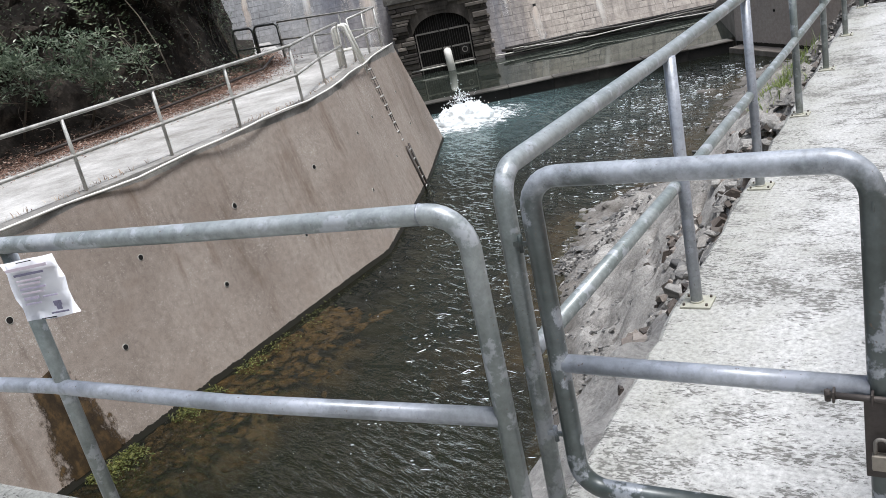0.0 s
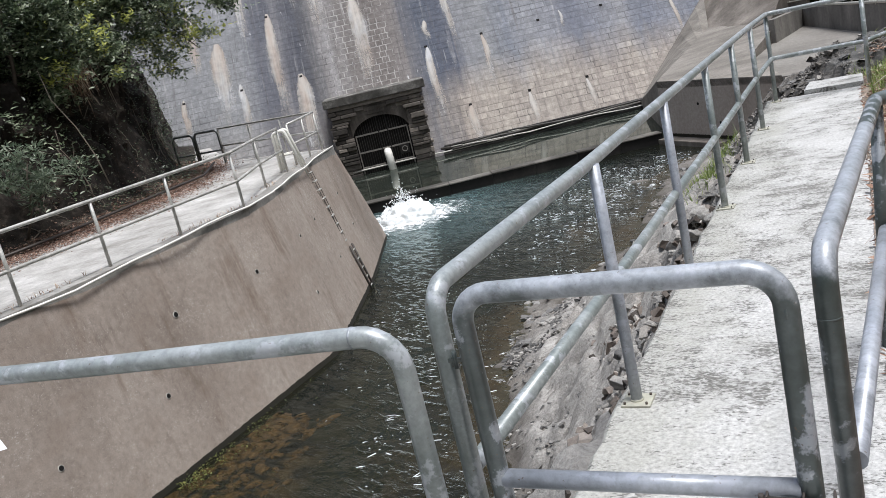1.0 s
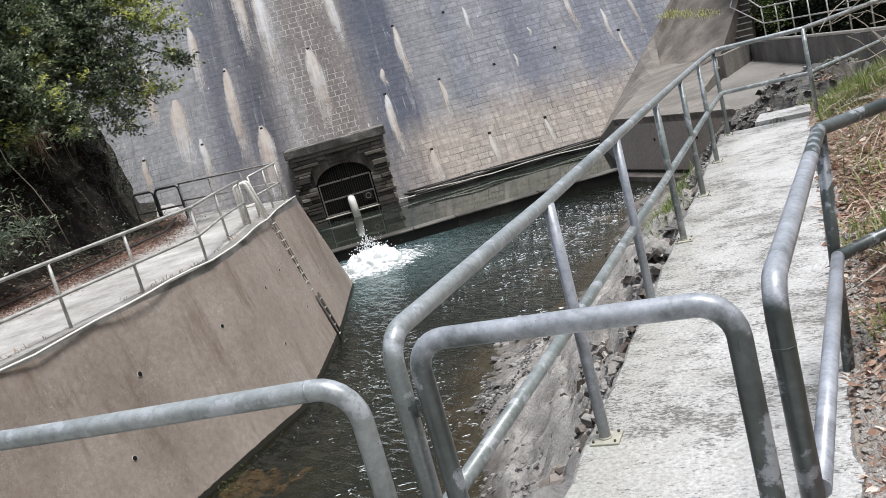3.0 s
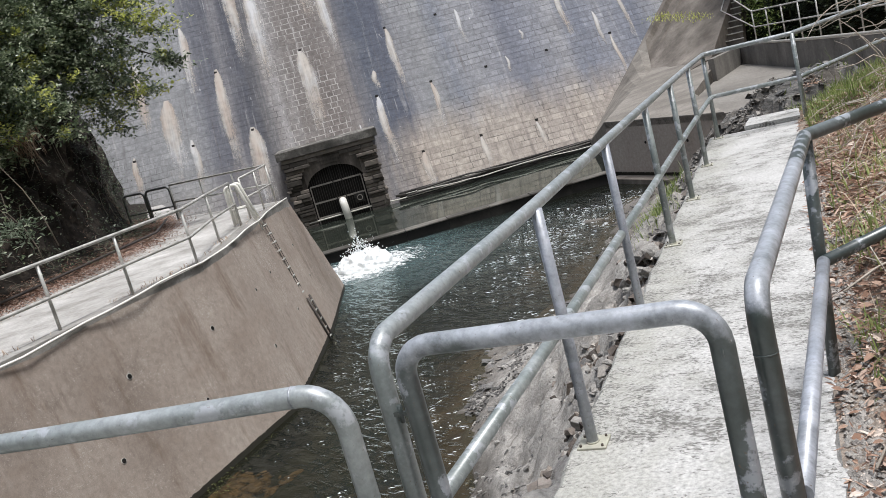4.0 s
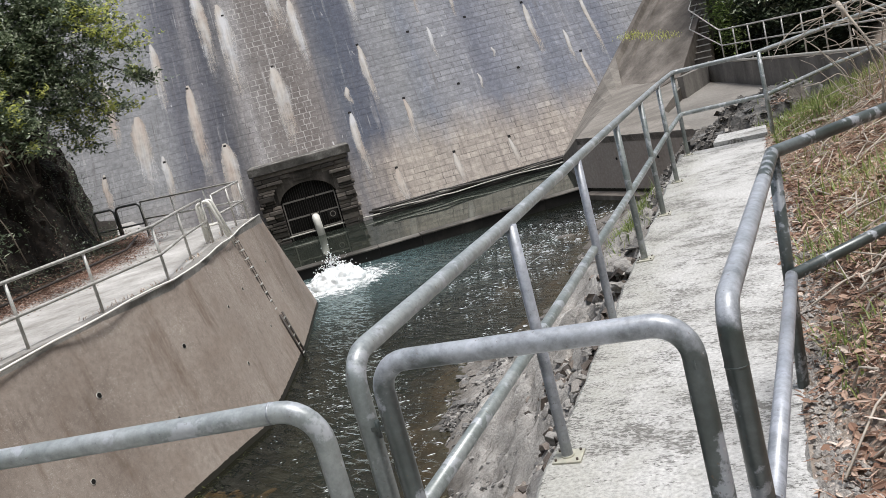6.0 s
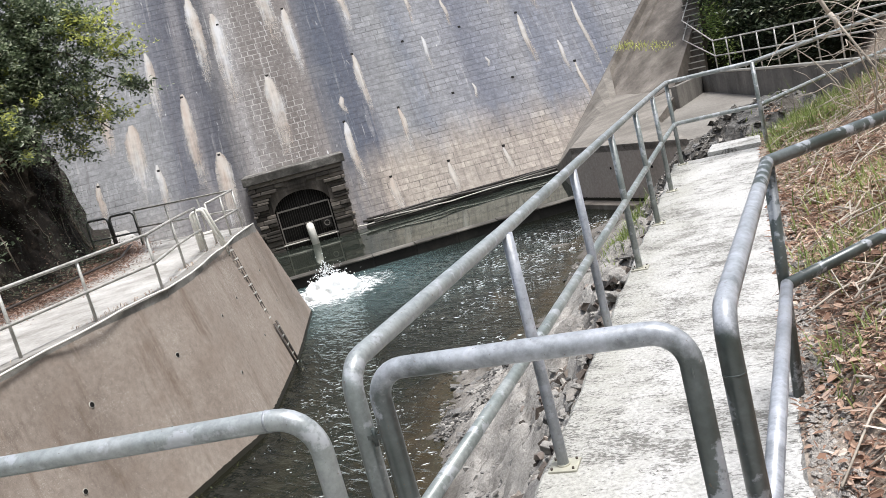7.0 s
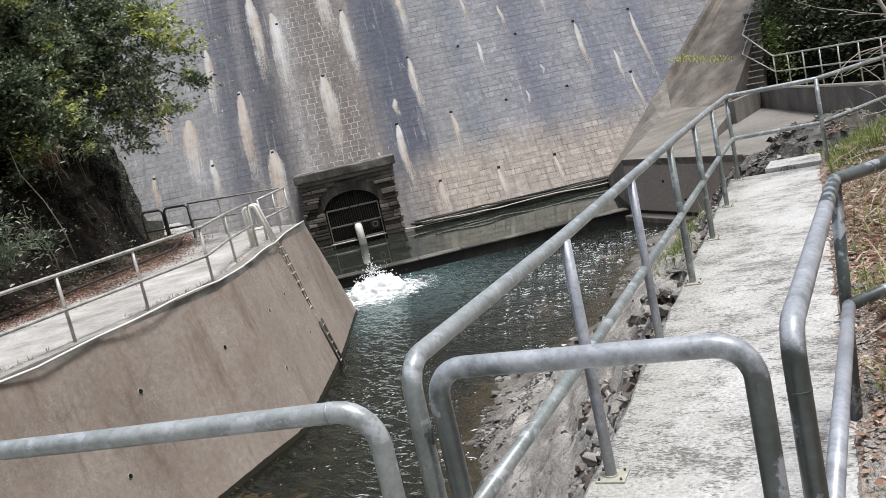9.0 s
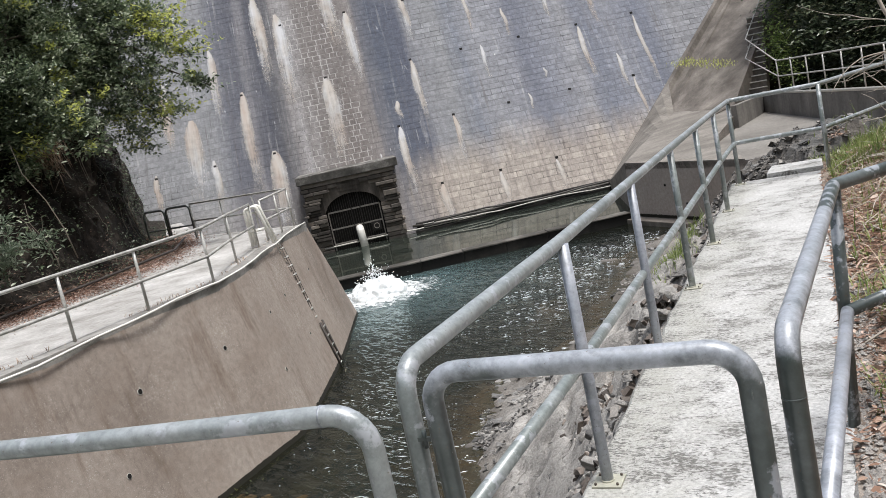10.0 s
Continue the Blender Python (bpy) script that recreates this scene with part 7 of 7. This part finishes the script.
def bough_tree(at, stem, boughs, label, seed, leaf=(0.12, 0.058), main=M_LEAF, tip=M_LEAF_NEW, per=38, trunk_r=0.16):
    """A tree whose limbs reach out in layers. boughs: (end of the limb, height on the stem, breadth of its spray, twigs, share of young leaves)."""
    rng = random.Random(seed)
    ob = thing("tree", at, label, "tree", "trees on the cut slope")
    base = Vector(at)
    top = Vector(stem)
    line = [base.lerp(top, f) + Vector((0.2 * math.sin(f * 5 + seed), 0.2 * math.cos(f * 4 + seed), 0)) * f * (1 - f) * 3 for f in (0, 0.15, 0.3, 0.45, 0.6, 0.75, 0.9, 1)]
    trunk = part("trunk", tt(line, trunk_r, 0, 9, trunk_r * 0.25), M_BARK, ob, "", True)
    crown, young = Leaves(), Leaves()
    for end, height, breadth, twigs, fresh in boughs:
        a, b = base.lerp(top, height), Vector(end)
        reach = (b - a).length
        sag = Vector((rng.gauss(0, 0.1), rng.gauss(0, 0.1), 0.12 * reach))
        q = [a.lerp(b, f) + sag * math.sin(f * math.pi) + Vector((rng.gauss(0, 0.05), rng.gauss(0, 0.05), rng.gauss(0, 0.04))) * reach * 0.3 * f for f in (0, 0.2, 0.4, 0.6, 0.8, 1)]
        limb_ob = part("limb", tt(q, trunk_r * 0.4, 0, 6, 0.012), M_BARK, trunk, "", True)
        along_limb = (b - a).normalized()
        shoots = bmesh.new()
        for n in range(int(twigs * 0.75)):
            g = 0.22 + 0.78 * rng.random() ** 0.8
            k = min(4, int(g * 5))
            c0 = q[k].lerp(q[k + 1], g * 5 - k)
            wide = breadth * (0.3 + 0.7 * math.sin(min(1.0, 1.25 - g) * math.pi * 0.5))
            out = Vector((rng.gauss(0, 0.6), rng.gauss(0, 0.6), rng.gauss(0.12, 0.32))) * wide + along_limb * abs(rng.gauss(0, 0.35)) * wide
            c1 = c0 + out
            if n % 3 == 0:
                tube(shoots, [c0, c0.lerp(c1, 0.5) + Vector((0, 0, 0.05)), c1], 0.007, 4, caps=False)
            tone = rng.random() < fresh * smooth01((g - 0.45) * 2.5) and out.z > -0.15 * wide
            size = rng.uniform(0.12, 0.22)
            d0 = (out.normalized() + Vector((0, 0, 0.25))).normalized()
            for _ in range(per):
                o = d0 * rng.gauss(0, 1.2) * size + Vector((rng.gauss(0, 1), rng.gauss(0, 1), rng.gauss(0, 0.55))) * size * 0.6
                d = (d0 * 0.8 + rand_dir(rng, 0.5)).normalized()
                (young if tone and rng.random() < 0.85 else crown).leaf(c1 + o, d, Vector((rng.gauss(0, 0.5), rng.gauss(0, 0.5), 1)), leaf[0] * rng.uniform(0.7, 1.35), leaf[1] * rng.uniform(0.7, 1.35))
        part("spray", shoots, M_BARK, limb_ob, "thin twigs", True, "stuff")
    raw_part("crown", crown.v, crown.f, main, ob, "many small dark green leaves")
    if young.f:
        raw_part("young_leaves", young.v, young.f, tip, ob, "yellow-green young leaves at the twig ends")
    return ob


bough_tree((-19.3, 15.9, cut_z(-19.3, 15.9) - 0.1), (-18.1, 15.8, 7.6),
           [((-14.15, 15.9, 4.75), 0.4, 0.75, 95, 0.75), ((-14.75, 16.0, 5.55), 0.5, 0.6, 55, 0.6), ((-15.3, 16.1, 5.95), 0.55, 0.7, 40, 0.1),
            ((-13.75, 15.8, 3.72), 0.3, 0.3, 34, 0.25), ((-15.35, 15.9, 2.95), 0.22, 0.7, 80, 0.55), ((-16.3, 15.7, 2.6), 0.18, 0.7, 75, 0.35),
            ((-15.9, 15.6, 4.0), 0.32, 0.95, 110, 0.12), ((-16.6, 15.2, 3.3), 0.25, 0.95, 110, 0.15), ((-16.6, 15.9, 5.2), 0.45, 0.9, 90, 0.1),
            ((-16.9, 16.3, 6.4), 0.66, 0.9, 85, 0.05), ((-17.5, 14.7, 4.6), 0.42, 1.1, 120, 0.2), ((-17.9, 14.2, 3.2), 0.26, 1.0, 110, 0.3),
            ((-18.4, 15.0, 6.3), 0.66, 1.1, 110, 0.05), ((-17.6, 16.0, 7.5), 0.8, 1.0, 90, 0.0), ((-18.3, 14.6, 7.6), 0.85, 1.1, 90, 0.0), ((-18.9, 14.4, 5.3), 0.5, 1.1, 100, 0.1)],
           "broad dark-leaved tree reaching out before the dam", 3)
tree((-19.8, 12.8, cut_z(-19.8, 12.8) - 0.1), 5.6, (1.2, 0.4, 0), 3.2, "leafy tree with yellow-green tips on the slope", 8, 13, 16, (0.1, 0.05), crown_from=0.1, per=130, fresh=0.12)
tree((-18.2, 9.2, cut_z(-18.2, 9.2) - 0.1), 6.0, (0.9, 0.0, 0), 3.0, "dense dark-leaved tree on the slope", 14, 11, 13, (0.11, 0.055), M_LEAF, M_LEAF_NEW, 120, fresh=0.1)
tree((-18.6, 5.2, cut_z(-18.6, 5.2) - 0.1), 6.5, (1.0, 0.2, 0), 3.2, "dense dark-leaved tree on the slope", 22, 10, 12, (0.12, 0.06), M_LEAF, M_LEAF, 110)
tree((-18.0, 0.8, cut_z(-18.0, 0.8) - 0.1), 6.5, (1.2, 0.2, 0), 3.4, "dense dark-leaved tree on the slope", 27, 10, 12, (0.12, 0.06), M_LEAF, M_LEAF, 110)
tree((-15.2, 8.6, cut_z(-15.2, 8.6) - 0.1), 1.7, (0.9, 0.1, 0), 1.2, "slim sapling with pale green leaves in front of slope", 31, 6, 6, (0.11, 0.04), M_LEAF_PALE, M_LEAF_PALE, 50, 0.035, 0.4)
tree((-15.4, 7.1, cut_z(-15.4, 7.1) - 0.1), 1.9, (0.9, 0.1, 0), 1.2, "slim sapling with pale green leaves in front of slope", 36, 6, 6, (0.11, 0.04), M_LEAF_PALE, M_LEAF_PALE, 50, 0.03, 0.4)

tree((-18.0, 13.2, cut_z(-18.0, 13.2) - 0.1), 2.0, (0.5, 0.1, 0), 1.6, "low leafy tree leaning from the cut slope", 52, 9, 12, (0.1, 0.06), M_LEAF, M_LEAF_NEW, 80, 0.07, 0.1)
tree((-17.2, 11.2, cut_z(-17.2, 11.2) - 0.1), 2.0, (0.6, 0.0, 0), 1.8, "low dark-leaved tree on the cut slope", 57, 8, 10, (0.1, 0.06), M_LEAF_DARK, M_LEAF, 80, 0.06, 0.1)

bough_tree((-17.9, 12.7, cut_z(-17.9, 12.7) - 0.1), (-16.9, 12.3, 4.3),
           [((-15.2, 12.1, 3.3), 0.5, 0.6, 60, 0.55), ((-15.9, 11.8, 2.9), 0.4, 0.6, 60, 0.5), ((-16.3, 11.5, 3.7), 0.6, 0.6, 55, 0.3),
            ((-15.0, 12.4, 2.55), 0.3, 0.5, 50, 0.4), ((-16.5, 11.6, 2.3), 0.25, 0.5, 55, 0.45), ((-16.2, 11.9, 4.4), 0.7, 0.7, 55, 0.1)],
           "low leafy tree with bright twig ends leaning from the cut slope", 63, trunk_r=0.06)
for k, (a, b) in enumerate((((-16.0, 11.0, 3.1), (-14.9, 11.0, 0.2)), ((-15.6, 10.6, 1.7), (-15.2, 10.7, -0.2)), ((-16.8, 11.2, 1.9), (-15.7, 10.7, 0.6)))):
    a, b = Vector(a), Vector(b)
    solo("bare_sapling", tt([b, b.lerp(a, 0.25) + Vector((0.12, 0, 0)), b.lerp(a, 0.5) + Vector((0.02, 0.05, 0)), b.lerp(a, 0.75) - Vector((0.12, 0.03, 0)), a], 0.018, 0, 6, 0.007), M_ROOT, "thin bare grey sapling leaning from the cut slope", "sapling", "", True, "bare saplings")
# roots and creepers hanging down the cut
_bm = bmesh.new()
_r = random.Random(83)
for i in range(110):
    y = _r.uniform(7, 20)
    d = _r.uniform(0.6, 3.6)
    pts = []
    for j in range(6):
        d -= _r.uniform(0.02, 0.1)
        y += _r.gauss(0.03, 0.14)
        x = lerp_table(FOOTL, y) - d
        pts.append(Vector((x + 0.05, y, cut_z(x, y) + 0.04 + 0.05 * math.sin(j * 1.3))))
    tube(_bm, pts, _r.uniform(0.006, 0.014), 4)
solo("roots", _bm, M_ROOT, "thin grey roots and dead creepers over the cut slope", "roots", "stuff")
withered = Leaves()
for i in range(1800):
    y = _r.gauss(12.9, 0.35)
    x = -17.2 + _r.gauss(0, 0.3) - 0.9 * (y - 12.9)
    p = Vector((x, y, 3.3 + _r.gauss(0, 0.35)))
    p.z = max(p.z, cut_z(x, y))
    withered.blade(p, Vector((_r.gauss(0.4, 0.3), _r.gauss(-0.3, 0.3), _r.gauss(-0.5, 0.4))).normalized(), _r.uniform(0.2, 0.5), _r.uniform(0.004, 0.008), 0.4)
raw_solo("withered_creeper", withered.v, withered.f, M_STRAW, "withered tan creeper hanging among the leaves", "creeper", "stuff")

# plants clinging to the cut, leaf colour darkened for the shade there
sh = Leaves()
_r = random.Random(41)
for i in range(520):
    y = _r.uniform(-2, 24) if i < 320 else _r.uniform(11, 20)
    d = _r.uniform(1.0, 5.5) if i < 320 else _r.uniform(0.1, 3.2)
    x = lerp_table(FOOTL, y) - d
    c = Vector((x, y, cut_z(x, y)))
    for _ in range(26):
        o = Vector((abs(_r.gauss(0, 0.25)), _r.gauss(0, 0.3), _r.gauss(0.1, 0.2)))
        sh.leaf(c + o, rand_dir(_r, 0.5), Vector((0.4, 0, 1)), _r.uniform(0.04, 0.1), _r.uniform(0.02, 0.045))
sh2 = Leaves()
for i in range(70):
    y = _r.uniform(-1, 12)
    x = lerp_table(FOOTL, y) - _r.uniform(1.2, 5.0)
    c = Vector((x, y, cut_z(x, y)))
    for _ in range(45):
        o = Vector((abs(_r.gauss(0.1, 0.3)), _r.gauss(0, 0.35), _r.gauss(0.2, 0.25)))
        sh2.leaf(c + o, rand_dir(_r, 0.5), Vector((0.4, 0, 1)), _r.uniform(0.08, 0.2), _r.uniform(0.04, 0.09))
raw_solo("undergrowth", sh2.v, sh2.f, M_LEAF, "green creepers scattered over the cut slope", "undergrowth", "stuff")
raw_solo("undergrowth", sh.v, sh.f, M_LEAF_DARK, "plants clinging to the cut slope, leaves coloured dark as if shaded", "undergrowth", "stuff")

# thicket behind the apron, leaf colour darkened for its shade
th = Leaves()
_r = random.Random(43)
for i in range(900):
    x, y = _r.uniform(0.1, 10), _r.uniform(37.0, 40.5)
    c = Vector((x, y, _r.uniform(-0.8, 6.0) if i < 600 else _r.uniform(6.0, 9.5)))
    # upper clumps: canopy added mostly out of view to shade the thicket
    if i >= 600:
        c.y = _r.uniform(36.5, 42)
    reach = _r.uniform(0.25, 0.5)
    for _ in range(46):
        o = Vector((_r.gauss(0, 1.3), _r.gauss(0, 1), _r.gauss(0, 0.5))) * reach
        th.leaf(c + o, rand_dir(_r, 0.5), Vector((0, -0.4, 1)), _r.uniform(0.16, 0.36), _r.uniform(0.07, 0.15))
# front sprays use the lighter leaf colour to look sunlit
hl = Leaves()
for i in range(110):
    c = Vector((_r.uniform(0.6, 9), _r.uniform(36.3, 37.2), _r.uniform(0.4, 6.5)))
    for _ in range(14):
        o = Vector((_r.gauss(0, 0.3), _r.gauss(0, 0.2), _r.gauss(0, 0.16)))
        hl.leaf(c + o, rand_dir(_r, 0.5), Vector((0, -0.4, 1)), _r.uniform(0.14, 0.3), _r.uniform(0.07, 0.13))
raw_solo("thicket", hl.v, hl.f, M_LEAF, "front leaf sprays of the thicket, coloured lighter as if sunlit", "bushes", "stuff")
raw_solo("thicket", th.v, th.f, M_LEAF_DARK, "dense green thicket behind the apron, leaves coloured as shaded, canopy added above", "bushes", "stuff")
_v, _f = [], []
for j in range(14):
    for i in range(30):
        x, y = -3 + 1.6 * i, 38.5 + 2.2 * j
        _v.append((x, y + 0.08 * x, -1.6 + 1.9 * j ** 0.95 + 0.7 * fbm(x, y, 2, 0.3)))
for j in range(13):
    for i in range(29):
        a = j * 30 + i
        _f.append((a, a + 1, a + 31, a + 30))
raw_solo("valley_side", _v, _f, M_GROUND, "dark wooded valley side beyond the apron", "hillside", "structure", True)
bush = Leaves()
for cx, cy, cz, n in ((-0.1, 36.9, 1.9, 260), (-0.05, 36.8, 1.2, 300), (0.1, 36.6, 0.5, 260), (0.35, 36.5, 0.2, 120), (0.0, 38.6, 3.0, 240), (0.3, 37.2, 1.6, 120)):
    for i in range(n):
        o = Vector((_r.gauss(0, 0.3), _r.gauss(0, 0.3), _r.gauss(0, 0.42)))
        bush.leaf(Vector((cx, cy, cz)) + o, rand_dir(_r, 0.5), Vector((0, 0, 1)), _r.uniform(0.12, 0.22), _r.uniform(0.05, 0.09))
raw_solo("fresh_bushes", bush.v, bush.f, M_LEAF_FRESH, "lighter green bushes behind the railing", "bushes", "stuff")
gr = Leaves()
for i in range(420):
    f = _r.random()
    p = on_dam(10.2, 1.6, 0).lerp(Vector((-2.0, 37.3, 0.9)), 0.1 + 0.85 * f) + Vector((_r.gauss(0, 0.3), _r.gauss(0, 0.55), _r.uniform(-0.1, 0.2)))
    gr.blade(p, Vector((_r.gauss(0, 0.4), _r.gauss(0, 0.4), 1)).normalized(), _r.uniform(0.12, 0.32), 0.016, 0.5)
raw_solo("dry_grass", gr.v, gr.f, M_LEAF_NEW, "yellowing grass growing in the drainage channel", "grass", "stuff")

# ---- boiling outlet ----
_r = random.Random(6)
_bm = bmesh.new()
bmesh.ops.create_icosphere(_bm, subdivisions=5, radius=1.0)
for v in _bm.verts:
    p = v.co.copy()
    n = noise.fractal(p * 2.1, 0.7, 2.2, 5)
    h = max(p.z, -0.2)
    r = 1 + 0.2 * n * (0.4 + max(0, p.z))
    v.co = Vector((p.x * 1.0 * r, p.y * 0.78 * r, h * 0.56 * r + 0.16 * max(0, p.z) * noise.noise(p * 4.3) + 0.07 * max(0, p.z + 0.2) * noise.noise(p * 9.5) + 0.04 * noise.noise(p * 19)))
bmesh.ops.translate(_bm, verts=_bm.verts, vec=Vector(JET) + Vector((0, 0, 0.0)))
boil = thing("white_water", JET, "foaming white water boiling up at the outlet", "white water")
part("mound", _bm, M_FOAM, boil, "", True)
_bm = bmesh.new()
for i in range(420):
    a, rr = _r.uniform(0, 6.28), abs(_r.gauss(0, 0.55))
    c = Vector(JET) + Vector((math.cos(a) * rr, math.sin(a) * rr, 0.75 * max(0.1, 1 - rr) + abs(_r.gauss(0, 0.24))))
    bmesh.ops.create_icosphere(_bm, subdivisions=1, radius=_r.uniform(0.008, 0.026), matrix=Matrix.Translation(c))
part("spray", _bm, M_FOAM, boil, "flying drops", True, "stuff")
_bm = bmesh.new()
_c = [_bm.verts.new((JET[0] + math.cos(math.tau * i / 40) * 4.2 * (0.8 + 0.2 * math.sin(i)), JET[1] + math.sin(math.tau * i / 40) * 2.4 + 0.35 * math.cos(math.tau * i / 40) * 4.2 - 0.3, WATER_Z + 0.012)) for i in range(40)]
_bm.faces.new(_c)
part("foam", _bm, M_FOAM_PATCH, boil, "drifting lacy foam")

# white flecks on the stream: drifting froth, and water glints made as shapes
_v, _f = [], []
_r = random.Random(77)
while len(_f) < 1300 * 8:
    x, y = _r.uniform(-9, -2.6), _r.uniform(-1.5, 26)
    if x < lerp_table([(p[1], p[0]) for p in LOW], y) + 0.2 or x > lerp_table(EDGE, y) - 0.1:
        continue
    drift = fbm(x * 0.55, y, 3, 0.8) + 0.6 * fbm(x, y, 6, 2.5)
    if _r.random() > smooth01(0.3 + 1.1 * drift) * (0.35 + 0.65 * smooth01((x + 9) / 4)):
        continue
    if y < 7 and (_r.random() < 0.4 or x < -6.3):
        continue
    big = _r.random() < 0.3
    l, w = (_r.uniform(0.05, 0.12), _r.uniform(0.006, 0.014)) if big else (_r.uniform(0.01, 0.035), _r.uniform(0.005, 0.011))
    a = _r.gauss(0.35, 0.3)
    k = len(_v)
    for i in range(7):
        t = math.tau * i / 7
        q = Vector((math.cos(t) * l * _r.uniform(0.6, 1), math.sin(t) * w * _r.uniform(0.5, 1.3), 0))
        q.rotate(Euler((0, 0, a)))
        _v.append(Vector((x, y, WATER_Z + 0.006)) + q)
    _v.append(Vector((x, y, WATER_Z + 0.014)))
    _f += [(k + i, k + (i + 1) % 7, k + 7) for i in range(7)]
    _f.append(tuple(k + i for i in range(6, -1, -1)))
raw_solo("froth_flecks", _v, _f, M_FOAM, "small white flecks for froth and painted glints on the stream", "froth", "stuff")

# ---- single blocks of the dam's face ----
_mesh = {}
for u, row, w, lift in _near:
    if w not in _mesh:
        vs, fs = block_shape(w)
        _mesh[w] = raw("block", vs, fs, M_DAM)
    ob = new("block", _mesh[w])
    ob.parent = dam
    ob.matrix_basis = Matrix.Translation(-FOOT) @ DAM_M @ Matrix.Translation((u, row * COURSE, lift))
